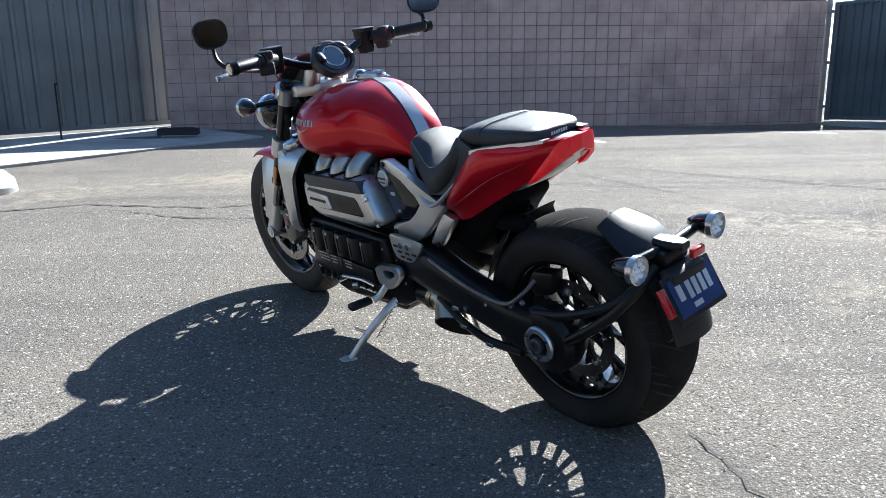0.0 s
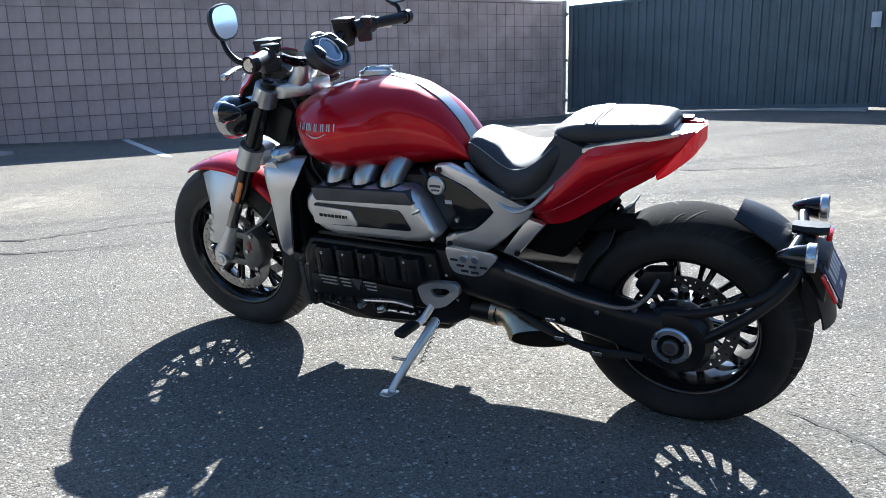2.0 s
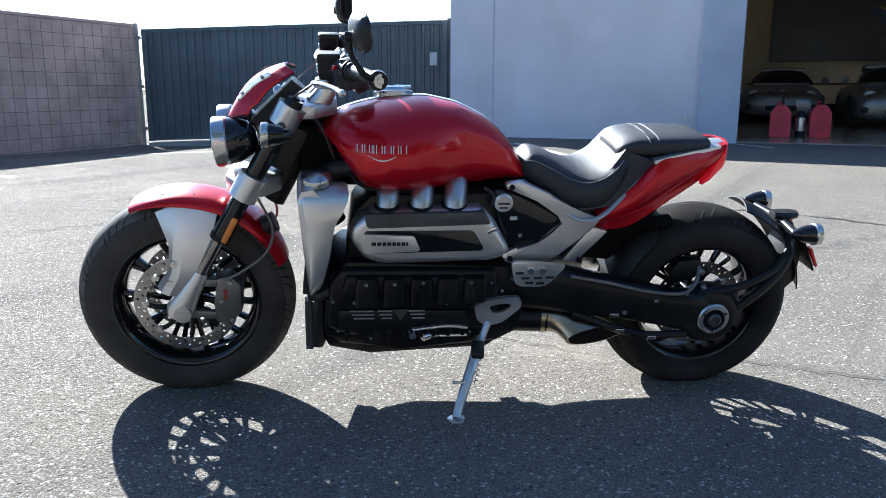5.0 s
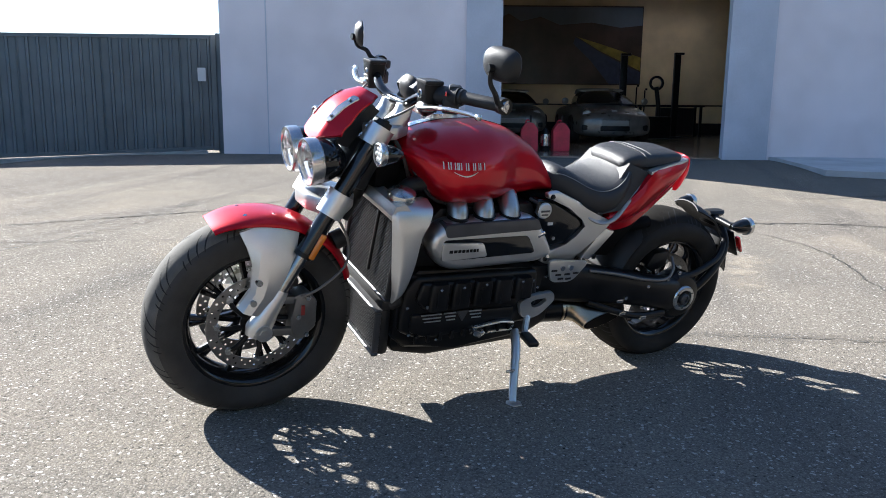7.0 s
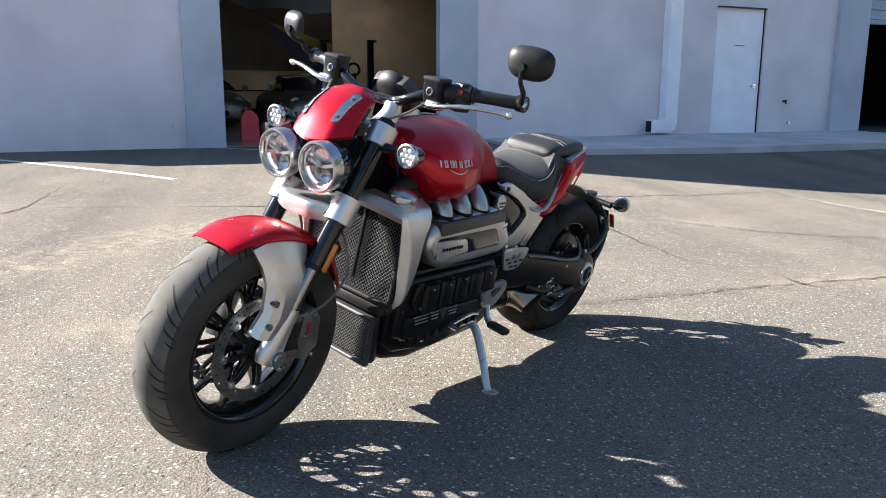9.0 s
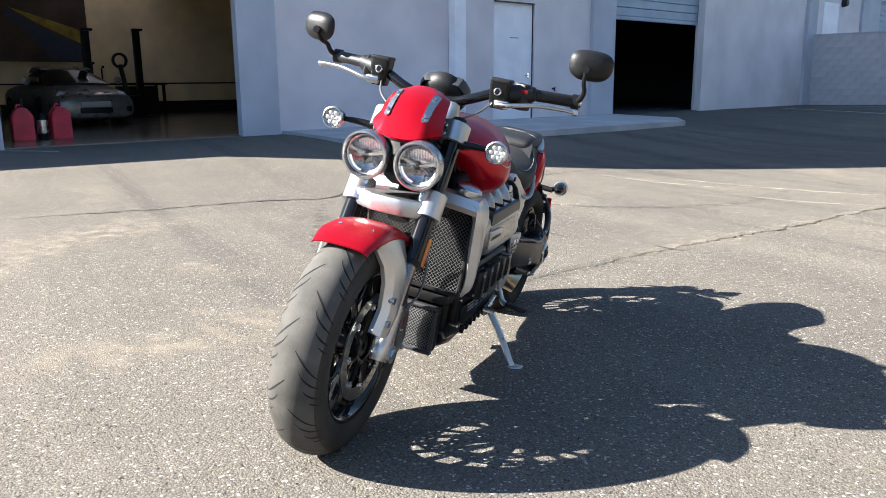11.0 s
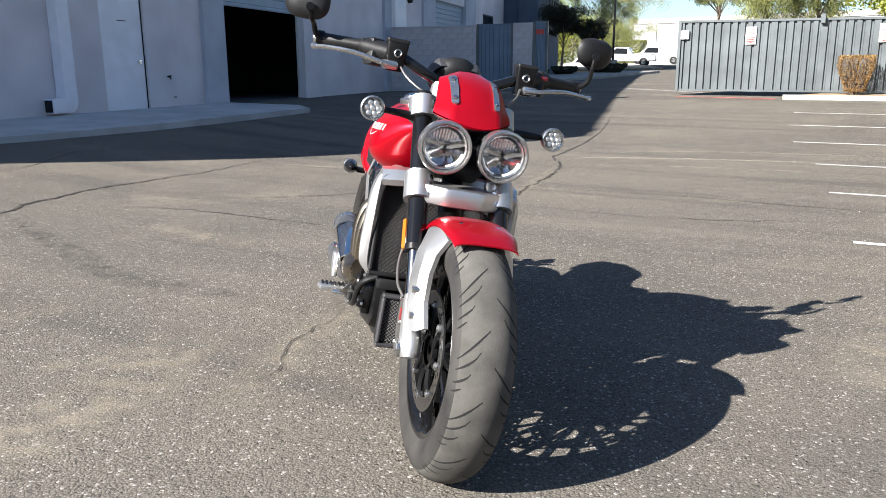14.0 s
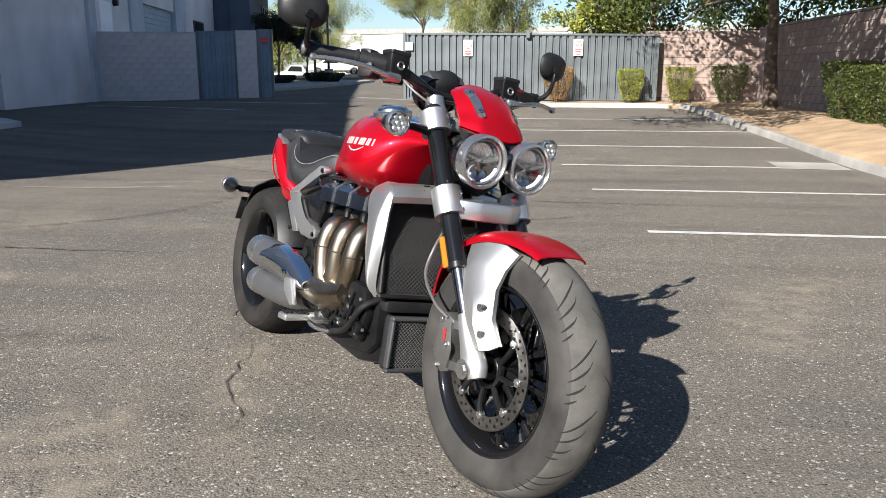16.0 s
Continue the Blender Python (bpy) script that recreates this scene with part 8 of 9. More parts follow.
bm = B(); b_prism(bm, [(0.63, 0.40), (0.60, 0.34), (0.72, 0.27), (0.80, 0.30), (0.76, 0.38)], -0.215, -0.185, 0.012); bp("right_hanger", bm, SILVER, rp_, "cast silver hanger")
# loose cables under the tank
for pts in ([(1.20, 0.06, 0.86), (1.16, 0.12, 0.78), (1.10, 0.13, 0.74), (0.98, 0.13, 0.735)], [(1.30, 0.05, 0.98), (1.24, 0.075, 0.90), (1.20, 0.08, 0.80)], [(0.76, 0.13, 0.745), (0.735, 0.15, 0.73), (0.74, 0.155, 0.70)]):
    bm = B(); b_tube(bm, pts, 0.006, 8, 6); bp("cable", bm, BLACKP, None, "black cable")
# ---- garage contents ----
def FP(s, q, z=0.0, rz=0.0):
    """A pose on the facade's axes: s along it, q inwards, turned by rz degrees."""
    return FM @ pose(s, q, z, 0, 0, rz)


# landscape picture on the back wall
pw = thing("landscape_picture", "large dark unframed picture of a winding mountain road", "picture", FP(2.72, 11.94, 3.02))
part("panel", b_box(B(), (0, 0, 0), (4.6, 0.04, 2.40), bev=0.01, seg=1), mat("picture_dusk_plain", (0.055, 0.036, 0.028), 0.4, 0, 0.3, 1.2), pw, smooth=0)
def flat(poly, d, m, name):
    bm = B(); lo = [bm.verts.new((x, d, z)) for x, z in poly]; hi = [bm.verts.new((x, d - 0.004, z)) for x, z in poly]
    ring_faces(bm, [lo, hi]); part(name, bm, m, pw, smooth=0)
flat([(-2.28, 0.75), (-1.9, 0.95), (-1.5, 0.72), (-0.9, 0.86), (-0.3, 0.62), (0.7, 0.70), (1.6, 0.55), (2.28, 0.62), (2.28, 1.16), (-2.28, 1.16)], -0.022, mat("picture_sky", (0.13, 0.16, 0.20), 0.4, 0, 0.1, 1), "sky_area")
flat([(0.2, 0.25), (0.5, 0.10), (0.9, -0.15), (1.7, -0.55), (2.28, -0.80), (2.28, -1.16), (1.3, -1.16), (0.7, -0.45), (0.15, 0.05)], -0.022, mat("picture_road", (0.040, 0.048, 0.085), 0.4), "road_area")
flat([(0.25, 0.27), (1.1, 0.02), (2.28, -0.35), (2.28, -0.76), (0.95, -0.14)], -0.0225, mat("picture_verge", (0.22, 0.17, 0.03), 0.4, 0, 0.3, 4), "verge_area")
# sports car facing out
def sports_car(m):
    car = thing("sports_car", "dark grey rounded coupe parked in the garage", "car", m)
    st = [(0.0, 0.52, 0.22, 0.62, .4), (0.06, 0.66, 0.17, 0.80, .4), (0.30, 0.74, 0.14, 0.88, .42), (0.8, 0.84, 0.14, 0.92, .45), (1.3, 0.90, 0.14, 0.90, .45), (2.2, 0.90, 0.14, 0.90, .45), (3.2, 0.92, 0.14, 0.94, .45), (3.9, 0.88, 0.18, 0.90, .45), (4.3, 0.70, 0.28, 0.70, .45)]
    rings = body_loft(smooth_stations(st, 30), 28, 0.55)
    bm = B(); b_loft(bm, [[(y, x, z) for x, y, z in r] for r in rings]); part("body", bm, CARG, car, smooth=50)
    cs = [(1.15, 0.93, 0.86, 0.74, .3), (1.55, 1.12, 0.86, 0.70, .3), (1.95, 1.27, 0.86, 0.62, .3), (2.5, 1.30, 0.86, 0.60, .3), (3.1, 1.18, 0.86, 0.58, .3), (3.7, 0.92, 0.86, 0.5, .3)]
    bm = B(); b_loft(bm, [[(y, x, z) for x, y, z in r] for r in body_loft(smooth_stations(cs, 18), 24, 0.7)]); part("cabin_glass", bm, CARGL, car, smooth=50)
    bm = B(); b_loft(bm, [[(y, x, z) for x, y, z in r] for r in body_loft(smooth_stations([(1.9, 1.275, 1.22, 0.56, .5), (2.2, 1.315, 1.24, 0.57, .5), (2.6, 1.31, 1.24, 0.56, .5), (3.0, 1.22, 1.16, 0.53, .5)], 10), 20, 0.7)]); part("roof", bm, CARG, car, smooth=50)
    for sg in (1, -1):
        hl = part("headlight", b_rev(B(), [(0.001, 0.02), (0.07, 0.012), (0.11, -0.02), (0.115, -0.06)], (0.62 * sg, 0.20, 0.64), (0.1 * sg, -1, 0.35), 24), LAMPW, car, "round pale headlight")
        part("lamp_ring", b_rev(B(), [(0.108, -0.03), (0.125, -0.01), (0.118, -0.05)], (0.62 * sg, 0.20, 0.64), (0.1 * sg, -1, 0.35), 24), CHROME, hl)
        part("door_mirror", b_rev(B(), [(0.001, -0.07), (0.07, -0.04), (0.085, 0.02), (0.001, 0.04)], (0.99 * sg, 1.45, 0.98), (0, -1, 0), 14), CARG, car)
        part("air_intake", b_box(B(), (0.62 * sg, 0.035, 0.36), (0.30, 0.06, 0.14), bev=0.03), BLACKP, car)
        for y in (0.85, 3.3):
            w = part("wheel", b_rev(B(), [(0.30, -0.11), (0.325, -0.08), (0.325, 0.08), (0.30, 0.11), (0.22, 0.11), (0.22, -0.11)], (0.84 * sg, y, 0.325), (1, 0, 0), 28, True), TYRE, car)
            part("rim", b_rev(B(), [(0.22, -0.10), (0.20, 0.10), (0.001, 0.07)], (0.84 * sg, y, 0.325), (sg, 0, 0), 24), BLACKM, w)
    part("grille", b_box(B(), (0, 0.025, 0.34), (0.72, 0.06, 0.15), bev=0.03), BLACKP, car)
    part("plate_bar", b_box(B(), (0, -0.012, 0.47), (0.62, 0.02, 0.12), bev=0.01), WHITEB, car, "pale blank plate")
    part("bonnet_badge", b_box(B(), (0, 0.19, 0.745), (0.12, 0.03, 0.04), bev=0.01), WHITE, car)
    return car


sports_car(FP(2.93, 5.2, FLOOR_Z))
dk = sports_car(FP(0.72, 7.4, FLOOR_Z)); tagged(dk, "second dark coupe parked deeper in the garage")


def fuel_can(m):
    c = thing("fuel_can", "red plastic fuel can on garage floor", "can", m, "fuel cans")
    bm = B(); b_loft(bm, [[(x * w, y, z) for x, y in ((-.16, -.09), (.16, -.09), (.16, .09), (-.16, .09))] for z, w in ((0, 1), (0.40, 1), (0.50, 0.55), (0.53, 0.35))])
    bmesh.ops.bevel(bm, geom=list(bm.edges), offset=0.015, segments=2, affect="EDGES"); part("body", bm, CANRED, c)
    part("spout", b_cyl(B(), (0.02, 0, 0.52), (0.02, 0, 0.66), 0.02, n=10), BLACKP, c)
    part("handle", b_tube(B(), [(-0.08, 0, 0.48), (-0.05, 0, 0.57), (0.02, 0, 0.56)], 0.014, 8), CANRED, c)


fuel_can(FP(0.57, 1.5, FLOOR_Z)); fuel_can(FP(1.17, 1.6, FLOOR_Z, 8))
tk = thing("steel_jug", "dark steel jug between the red cans", "jug", FP(0.88, 1.55, FLOOR_Z))
part("body", b_rev(B(), [(0.001, 0), (0.075, 0), (0.08, 0.02), (0.08, 0.34), (0.05, 0.40), (0.03, 0.43), (0.001, 0.43)], (0, 0, 0), (0, 0, 1), 20), BLACKM, tk)
part("band", b_rev(B(), [(0.082, 0.1), (0.084, 0.12), (0.084, 0.30), (0.082, 0.32)], (0, 0, 0), (0, 0, 1), 20), BRUSHED, tk)
for s, q, h in ((3.55, 7.5, 2.15), (5.4, 9.2, 2.3), (4.85, 10.5, 1.35), (4.6, 10.5, 1.45)):
    p = thing("lift_post" if h > 2 else "stand_pole", "dark steel lift post in the garage" if h > 2 else "thin dark stand pole by garage wall", "post", FP(s, q, FLOOR_Z))
    w = 0.16 if h > 2 else 0.04
    part("column", b_box(B(), (0, 0, h / 2), (w, w, h), bev=0.01), BLACKM, p); part("foot", b_box(B(), (0, 0, 0.02), (w * 2.4, w * 2.4, 0.04), bev=0.01), BLACKM, p)
    part("head", b_box(B(), (0.04, 0, h + 0.03), (w * 1.6, w, 0.06), bev=0.01), BLACKM, p)
wb_ = thing("workbench", "dark cluttered workbench by garage wall", "workbench", FP(5.6, 10.6, FLOOR_Z))
part("top", b_box(B(), (0, 0, 0.9), (2.0, 0.7, 0.06), bev=0.01), BLACKM, wb_)
for x in (-0.9, 0.9):
    for y in (-0.28, 0.28):
        part("leg", b_box(B(), (x, y, 0.435), (0.07, 0.07, 0.87)), BLACKM, wb_, smooth=0)
part("drawer_unit", b_box(B(), (0.2, 0, 0.45), (1.0, 0.6, 0.78), bev=0.015), BLACKP, wb_)
ex = thing("exercise_machine", "dark upright wheeled tyre machine in the garage", "machine", FP(4.75, 8.6, FLOOR_Z))
part("column", b_tube(B(), [(0, 0, 0), (0.05, 0, 0.7), (-0.05, 0, 1.4)], 0.06, 10), BLACKM, ex)
part("wheel", b_rev(B(), [(0.14, -0.04), (0.20, -0.03), (0.20, 0.03), (0.14, 0.04)], (-0.05, 0, 1.5), (0, 1, 0), 24, True), BLACKP, ex)
part("base", b_box(B(), (0, 0, 0.30), (0.7, 0.5, 0.6), bev=0.04), BLACKM, ex)

# ---- planting ----
def leaf_cloud(bm, c, r, n, size, rnd, box=None, droop=0.0):
    """Many small folded leaves in a lumpy ball (or box) round c."""
    for _ in range(n):
        if box:
            # mostly near the faces of a trimmed block
            p = Vector([rnd.uniform(-1, 1) for _ in range(3)])
            k = rnd.randrange(3)
            if rnd.random() < 0.75:
                p[k] = math.copysign(rnd.uniform(0.82, 1.05), p[k])
            o = Vector((p.x * box[0], p.y * box[1], p.z * box[2]))
        else:
            d = Vector([rnd.gauss(0, 1) for _ in range(3)]).normalized()
            o = d * r * (rnd.random() ** 0.45)
            o.z *= 0.8
            o.z -= droop * rnd.random()
        q = c + o
        a = Vector([rnd.gauss(0, 1) for _ in range(3)]).normalized()
        b = a.cross(Vector([rnd.gauss(0, 1) for _ in range(3)])).normalized()
        if droop:
            a = (a * 0.5 + Vector((0, 0, -1))).normalized(); b = a.cross(Vector((rnd.gauss(0, 1), rnd.gauss(0, 1), 0.1))).normalized()
        s = size * rnd.uniform(0.6, 1.3)
        v = [bm.verts.new(q - a * s), bm.verts.new(q + b * s * 0.45), bm.verts.new(q + a * s), bm.verts.new(q - b * s * 0.45)]
        bm.faces.new(v)
    return bm


def tree(x, y, h, spread, leaf, label, seed, n=4500, size=0.07, trunk=0.13, first=0.35, droop=0.0, lean=(0, 0), zb=None, limbs=9, clumps=26, fill=None):
    rnd = random.Random(seed)
    z0 = gz(x, y) + 0.05 if zb is None else zb
    t = thing("tree", label, "tree", Matrix.Translation((x, y, z0)), "trees")
    bm = B()
    top = Vector((lean[0], lean[1], h * 0.62))
    b_tube(bm, [(0, 0, -0.1), (lean[0] * 0.15 + 0.04, lean[1] * 0.15, h * 0.18), (lean[0] * 0.5 - 0.05, lean[1] * 0.5, h * 0.40), tuple(top)], lambda u: trunk * (1.25 - 0.85 * u), 12, 6)
    ends = []
    for i in range(limbs):
        u = rnd.uniform(first, 0.95)
        base = Vector((lean[0] * u, lean[1] * u, h * 0.62 * u))
        a = 2 * math.pi * i / limbs + rnd.uniform(-.4, .4)
        ln = spread * rnd.uniform(0.55, 1.0)
        e = base + Vector((ln * math.cos(a), ln * math.sin(a), h * rnd.uniform(0.16, 0.42)))
        mid = base.lerp(e, 0.5) + Vector((rnd.uniform(-.2, .2), rnd.uniform(-.2, .2), rnd.uniform(0, .3)))
        b_tube(bm, [base, mid, e], lambda v, k=trunk * rnd.uniform(.3, .5): k * (1 - 0.8 * v), 7, 4)
        ends += [e, mid.lerp(e, 0.5)]
        for _ in range(2):
            e2 = e + Vector((rnd.gauss(0, .35) * spread, rnd.gauss(0, .35) * spread, rnd.uniform(-.05, .25) * spread))
            b_tube(bm, [mid.lerp(e, 0.6), mid.lerp(e2, 0.7), e2], lambda v, k=trunk * 0.2: k * (1 - 0.8 * v), 5, 3)
            ends.append(e2)
    part("trunk", bm, BARK, t, "rough brown branching trunk", 60)
    bm = B()
    for i in range(clumps):
        c = rnd.choice(ends) + Vector((rnd.gauss(0, .16), rnd.gauss(0, .16), rnd.gauss(0.05, .14))) * spread
        leaf_cloud(bm, c, spread * rnd.uniform(0.22, 0.42), n // clumps, size, rnd, None, droop)
    if fill:
        zc, rz, rxy, m = fill
        for i in range(m):
            d = Vector([rnd.gauss(0, 1) for _ in range(3)]).normalized() * rnd.random() ** 0.4
            leaf_cloud(bm, Vector((lean[0] + d.x * rxy, lean[1] + d.y * rxy, zc + d.z * rz)), spread * rnd.uniform(0.16, 0.30), n // clumps, size, rnd, None, droop)
    tagged(part("crown", bm, leaf, t, "uneven leafy crown", 0), kind="stuff")
    return t


def shrub(x, y, w, d, h, leaf, label, seed, n=1500, size=0.035, z=None, taper=0.62):
    """A clipped shrub: splayed stems and many small leaves in a block that narrows towards the ground."""
    rnd = random.Random(seed)
    zb = gz(x, y) + 0.1 if z is None else z
    s = thing("shrub", label, "shrub", Matrix.Translation((x, y, zb)), "clipped shrubs")
    bm = B()
    for i in range(14):
        a = rnd.uniform(0, 6.28); r = rnd.uniform(0.5, 1.0)
        b_tube(bm, [(0.05 * math.cos(a), 0.05 * math.sin(a), -0.05), (w * .24 * r * math.cos(a), d * .24 * r * math.sin(a), h * .35), (w * .42 * r * math.cos(a), d * .42 * r * math.sin(a), h * .88)], lambda u: 0.013 * (1 - .7 * u), 6, 3)
    part("stems", bm, BARK, s)
    bm = B()
    lump = [(rnd.uniform(-3, 3), rnd.uniform(-3, 3), rnd.uniform(0, 6)) for _ in range(3)]
    for _ in range(n * 4):
        p = Vector([rnd.uniform(-1, 1) for _ in range(3)])
        if rnd.random() < 0.72:
            k = rnd.randrange(3)
            p[k] = math.copysign(rnd.uniform(0.80, 1.04), p[k])
        v = (p.z + 1) / 2
        f = lerp(taper, 1.0, sstep(0.0, 0.75, v)) * (1 + 0.06 * sum(math.sin(a * p.x + b * p.y + c + 4 * v) for a, b, c in lump) / 1.5)
        if v < 0.25 and rnd.random() < 0.45:
            continue
        q = Vector((p.x * w / 2 * f, p.y * d / 2 * f, h * (0.10 + 0.90 * v)))
        a = Vector([rnd.gauss(0, 1) for _ in range(3)]).normalized()
        b = a.cross(Vector([rnd.gauss(0, 1) for _ in range(3)])).normalized()
        g = size * 0.62 * rnd.uniform(0.6, 1.35)
        bm.faces.new([bm.verts.new(q - a * g), bm.verts.new(q + b * g * 0.5), bm.verts.new(q + a * g), bm.verts.new(q - b * g * 0.5)])
    tagged(part("foliage", bm, leaf, s, "dense small leaves", 0), kind="stuff")


shrub(-1.32, -19.05, 0.85, 0.6, 1.05, LEAFB, "dry brown clipped shrub before steel gate", 11, 1500)
shrub(-3.50, -19.05, 0.75, 0.6, 1.0, LEAFY, "yellow-green clipped shrub before steel gate", 12, 1700)
shrub(-4.98, -19.2, 0.80, 0.6, 1.05, LEAFY, "yellow-green clipped shrub against block wall", 13, 1700)
shrub(-6.45, -19.3, 0.95, 0.7, 1.1, LEAF, "green clipped shrub in tree shade by block wall", 14, 1700)
shrub(-7.15, -11.9, 0.85, 1.1, 1.35, LEAF, "dense green clipped hedge shrub in gravel bed", 15, 2600, 0.04)
shrub(-7.05, -10.4, 0.85, 1.1, 1.30, LEAF, "dense green clipped hedge shrub in gravel bed", 16, 2600, 0.04)
shrub(-7.05, -8.9, 0.8, 1.0, 1.2, LEAF, "dense green clipped hedge shrub in gravel bed", 17, 2200, 0.04)
tree(-6.95, -16.6, 7.6, 3.8, LEAF, "leafy shade tree with pale bark in gravel bed", 21, 9000, 0.075, 0.17, 0.6, clumps=40, lean=(0.5, 0.2), fill=(5.0, 1.5, 3.6, 34))
# next two trees stand out of view, added to shade the west wall
tree(-7.5, -7.8, 7.0, 3.6, LEAF, "unseen leafy tree added to shade the block wall", 41, 8000, 0.085, 0.16, 0.65, clumps=34, lean=(2.1, -2.0), fill=(4.7, 1.5, 4.1, 60))
tree(-6.6, 0.6, 7.0, 3.4, LEAF, "unseen leafy tree added to shade the block wall", 42, 7000, 0.08, 0.16, 0.6, clumps=34, fill=(4.5, 1.5, 3.0, 24))
tree(-4.6, -23.0, 7.2, 3.0, LEAF, "broad green tree behind steel gate", 22, 7000, 0.085, 0.16, 0.25, clumps=36, fill=(3.3, 1.9, 2.6, 34))
tree(-8.4, -23.5, 7.2, 3.2, LEAF, "broad green tree behind block wall", 23, 6000, 0.09, 0.18, 0.25, clumps=34, fill=(3.6, 1.7, 2.4, 22))
tree(-2.7, -23.4, 6.6, 2.0, LEAFY, "yellow-green tree behind steel gate", 24, 6000, 0.08, 0.13, 0.25, clumps=32, fill=(3.2, 1.8, 1.7, 34))
tree(-10.8, -18.5, 7.0, 3.2, LEAF, "dark green tree behind block wall", 25, 5000, 0.10, 0.18, 0.3, clumps=30, fill=(4.0, 1.6, 2.4, 20))
tree(-11.2, -12.0, 7.2, 3.4, LEAF, "dark green tree behind block wall", 28, 5000, 0.10, 0.18, 0.3, clumps=30, fill=(4.0, 1.6, 2.4, 20))
tree(2.7, -34.0, 7.2, 1.7, LEAFP, "pale weeping desert tree beyond gate", 26, 15000, 0.045, 0.09, 0.25, 0.9, clumps=46, fill=(4.2, 1.8, 1.2, 26))
tree(0.7, -36.0, 7.0, 1.4, LEAFP, "pale weeping desert tree beyond gate", 27, 15000, 0.045, 0.09, 0.25, 0.9, clumps=46, fill=(4.2, 1.8, 1.3, 26))
tree(7.7, -52.0, 7.6, 2.3, LEAFP, "pale spreading desert tree beyond gate", 29, 15000, 0.05, 0.11, 0.6, 0.3, clumps=40, fill=(5.4, 1.3, 2.0, 16))

tree(16.9, -56.0, 8.6, 2.6, LEAFP, "pale spreading desert tree beside parked pickups", 36, 20000, 0.05, 0.10, 0.5, 0.25, clumps=60, fill=(5.6, 2.0, 2.2, 26))
tree(15.2, -42.0, 4.8, 1.3, LEAFD, "dark brown-green tree beside office block", 30, 7000, 0.06, 0.08, 0.5, clumps=40, fill=(3.1, 1.2, 1.1, 30))
tree(13.7, -43.0, 3.6, 1.1, LEAFD, "low dark brown-green tree beside office block", 31, 5000, 0.06, 0.07, 0.5, clumps=30, fill=(2.4, 0.7, 1.0, 20))
tree(30.2, -88.0, 9.0, 4.2, LEAFY, "broad yellow-green tree behind parked pickups", 37, 12000, 0.09, 0.13, 0.25, clumps=44, fill=(4.6, 3.0, 3.6, 40))
tree(25.4, -90.0, 8.4, 3.6, LEAFP, "pale green desert tree behind parked pickups", 38, 14000, 0.07, 0.12, 0.3, 0.3, clumps=44, fill=(4.4, 2.8, 3.0, 34))
tree(31.0, -84.0, 5.0, 4.0, LEAFY, "yellow-green bush behind parked pickups", 33, 5000, 0.16, 0.12, 0.2, clumps=30)
shrub(21.4, -80.0, 3.6, 2.0, 2.6, LEAFP, "pale green rounded bush by white warehouse", 47, 2600, 0.12)

# ---- distance: warehouse, road verge, trucks, lamp post ----
wh = thing("warehouse", "long white flat-roofed warehouse across the road", "building", pose(-2.0, -118.0, 0.75, 0, 0, -8))
part("wall", b_box(B(), (0, 0, 3.4), (64, 14, 7.4)), WHITEB, wh, smooth=0)
part("parapet", b_box(B(), (0, 7.08, 7.0), (64, 0.15, 0.7)), CONC, wh, smooth=0)
for k in range(8):
    part("pilaster", b_box(B(), (-28 + k * 8, 7.1, 3.4), (0.5, 0.2, 7.2)), WHITEB, wh, smooth=0)
bm = B()
poly = [(12.0, -56), (60, -52), (62, -70), (17.0, -70)]
lo = [bm.verts.new((x, y, gz(x, y) - .1)) for x, y in poly]; hi = [bm.verts.new((x, y, gz(x, y) + .08)) for x, y in poly]
ring_faces(bm, [lo, hi]); tagged(part("road_verge", bm, GRAVEL, smooth=0), "tan gravel verge beside the road", "gravel bed", kind="structure")
bm = B()
poly = [(11.6, -27.0), (10.0, -33.0), (9.6, -44.0), (14.5, -47), (16.5, -27)]
lo = [bm.verts.new((x, y, gz(x, y) - .1)) for x, y in poly]; hi = [bm.verts.new((x, y, gz(x, y) + .13)) for x, y in poly]
ring_faces(bm, [lo, hi]); tagged(part("pavement", bm, CONC, smooth=0), "pale concrete pavement island with shrubs", "pavement", kind="structure")
for k, (x, y) in enumerate(((14.2, -39.5), (12.4, -40.5), (11.4, -40.0), (15.4, -38.0))):
    shrub(x, y, 1.4, 0.9, 0.52, LEAFD, "low dark clipped hedge on pavement island", 40 + k, 900, 0.07, gz(x, y) + 0.1)


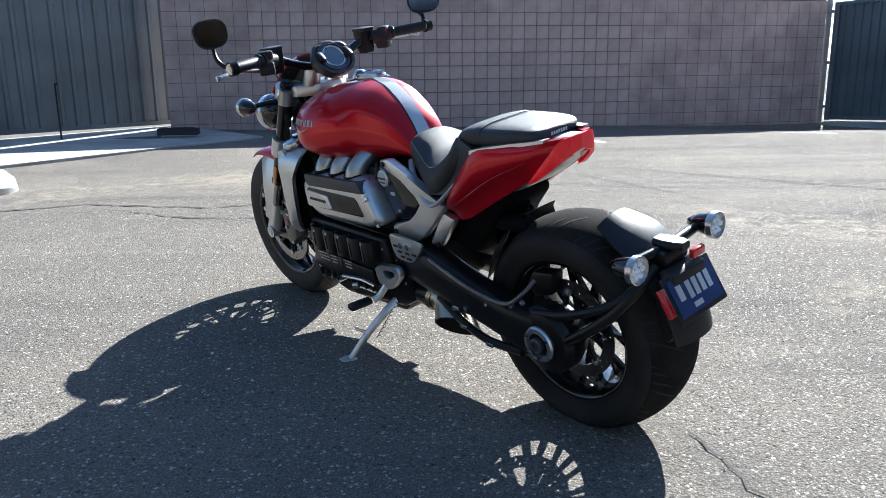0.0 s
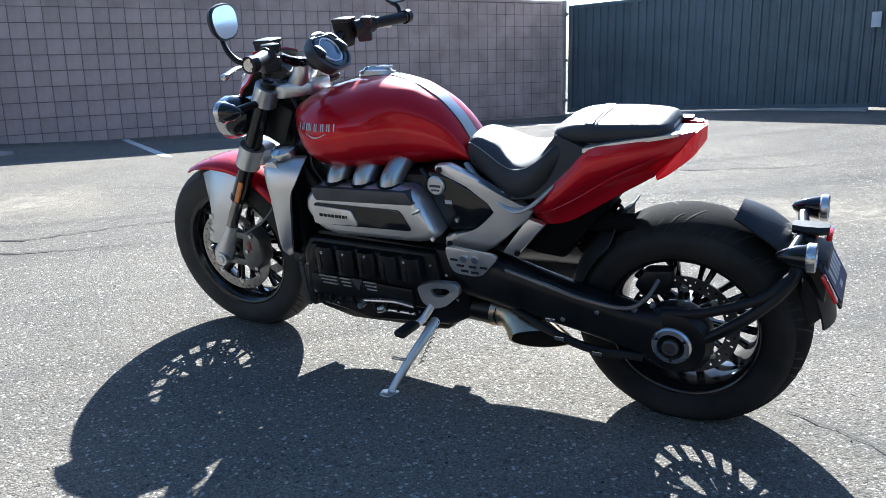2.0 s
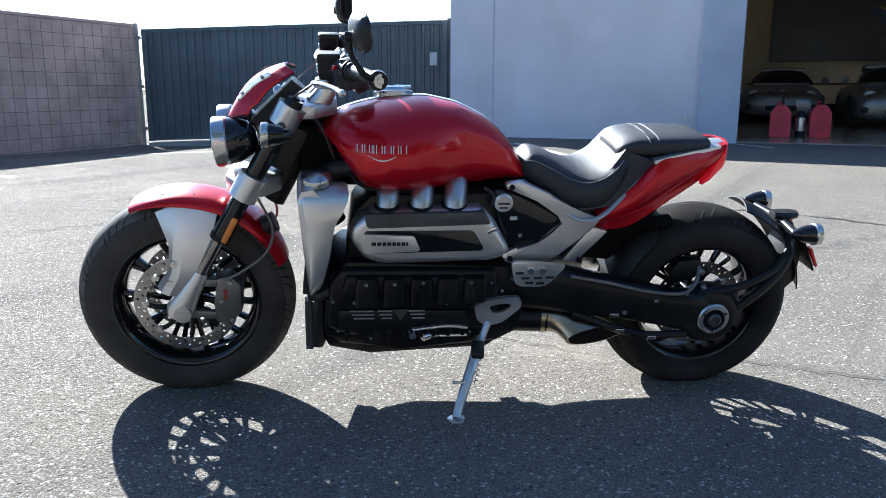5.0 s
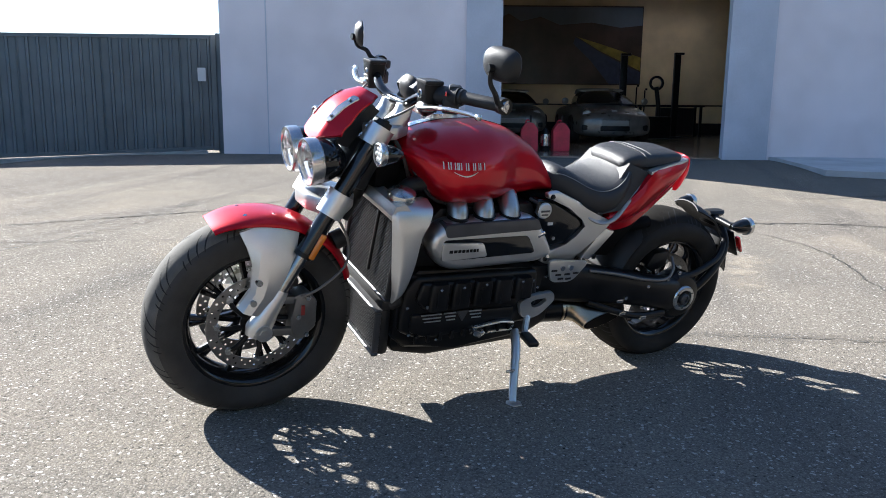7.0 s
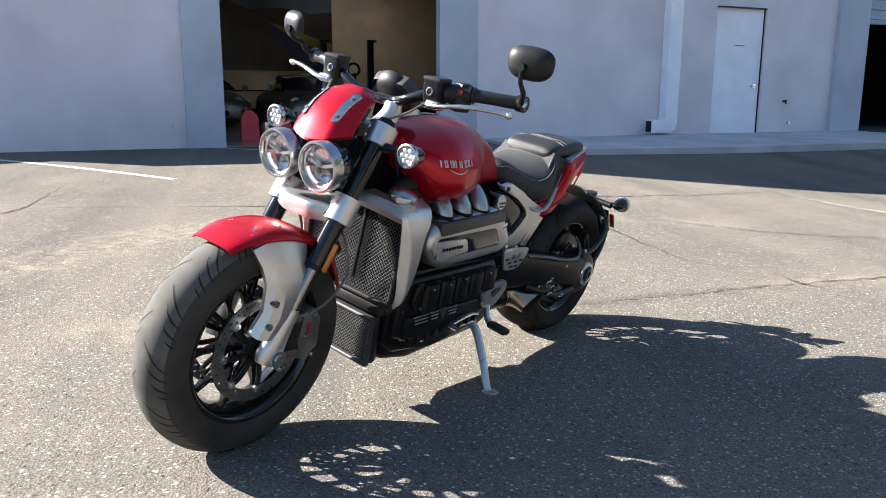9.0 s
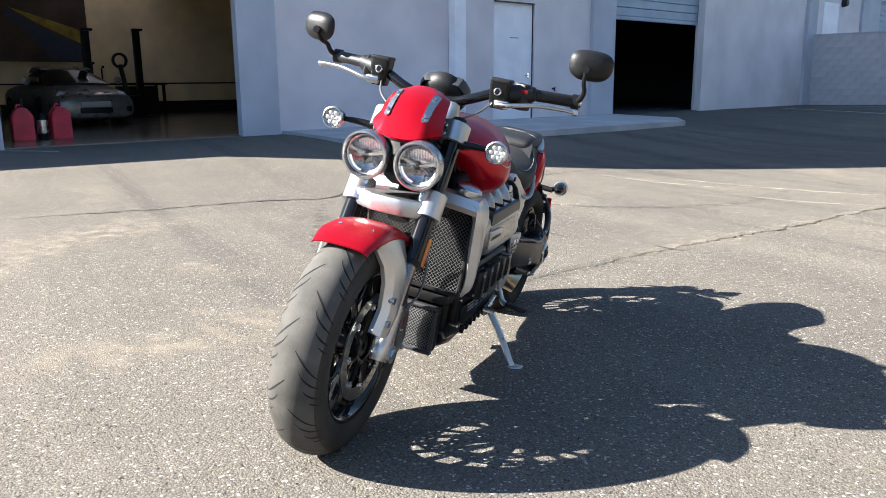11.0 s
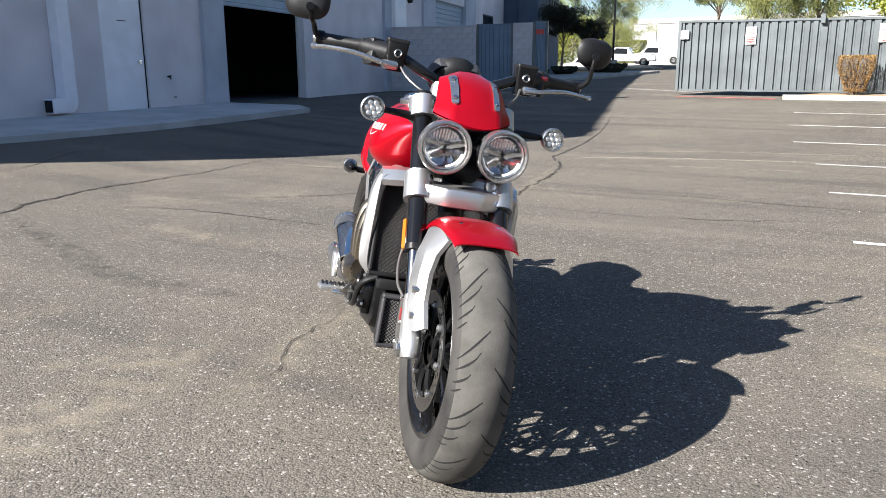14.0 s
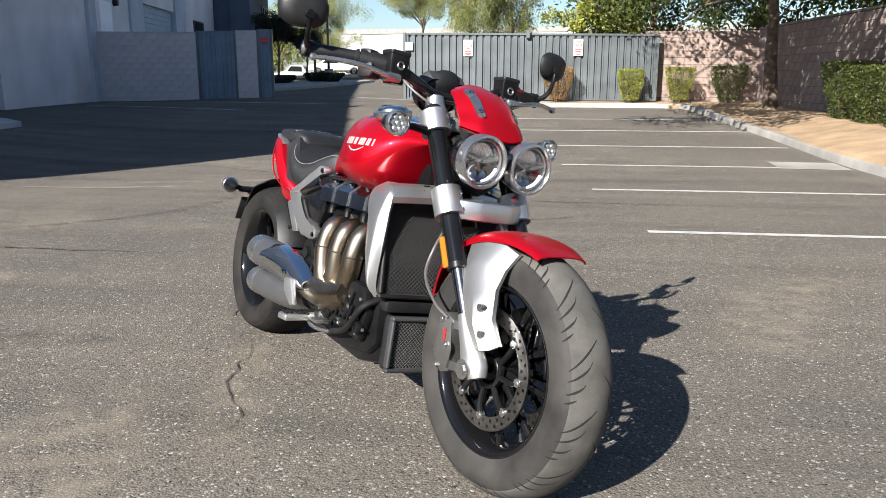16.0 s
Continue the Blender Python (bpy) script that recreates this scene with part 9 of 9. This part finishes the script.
def pickup(m, mt, label):
    c = thing("pickup_truck", label, "truck", m, "parked trucks")
    side = [(-2.8, 0.55), (-2.8, 1.05), (-0.55, 1.08), (-0.40, 1.75), (0.95, 1.78), (1.55, 1.12), (2.65, 1.02), (2.8, 0.85), (2.8, 0.45), (-2.7, 0.45)]
    part("body", b_prism(B(), side, -0.95, 0.95, 0.08), mt, c)
    part("side_glass", b_prism(B(), [(-0.25, 1.15), (-0.20, 1.65), (0.85, 1.68), (1.25, 1.18)], -0.965, 0.965), CARGL, c)
    for x in (-1.75, 1.75):
        for sg in (1, -1):
            w = part("wheel", b_rev(B(), [(0.22, -0.12), (0.36, -0.12), (0.39, -0.08), (0.39, 0.08), (0.36, 0.12), (0.22, 0.12)], (x, 0.87 * sg, 0.39), (0, 1, 0), 24, True), TYRE, c)
            part("rim", b_rev(B(), [(0.22, 0.0), (0.18, 0.10), (0.001, 0.09)], (x, 0.87 * sg, 0.39), (0, sg, 0), 18), BRUSHED, w)
    part("bed_cavity", b_box(B(), (-1.65, 0, 1.03), (2.0, 1.6, 0.12)), BLACKP, c, smooth=0)
    part("bumper", b_box(B(), (2.8, 0, 0.55), (0.12, 1.8, 0.2), bev=0.03), BRUSHED, c)


zg = lambda x, y: gz(x, y) + 0.0
pickup(pose(23.0, -72.0, zg(23.0, -72), 0, 0, 8), CARW, "white pickup truck parked across the road")
pickup(pose(18.9, -70.5, zg(18.9, -70.5), 0, 0, 8), CARW, "white pickup truck parked across the road")
pickup(pose(17.6, -77.5, zg(17.6, -77.5), 0, 0, 8), CARW, "white pickup truck parked across the road")
pickup(pose(14.0, -79.0, zg(14.0, -79), 0, 0, 8), CARG, "dark pickup truck parked across the road")
lp = thing("lamp_post", "slim black street lamp post on pavement island", "lamp post", pose(13.0, -45.5, gz(13.0, -45.5) + 0.1))
part("base", b_cyl(B(), (0, 0, 0), (0, 0, 0.7), 0.28, n=20), CONC, lp)
part("pole", b_cyl(B(), (0, 0, 0.7), (0, 0, 8.0), 0.08, 0.06, n=14), BLACKM, lp)
part("lamp_head", b_box(B(), (0.5, 0, 8.0), (1.1, 0.35, 0.12), bev=0.03), BLACKM, lp)
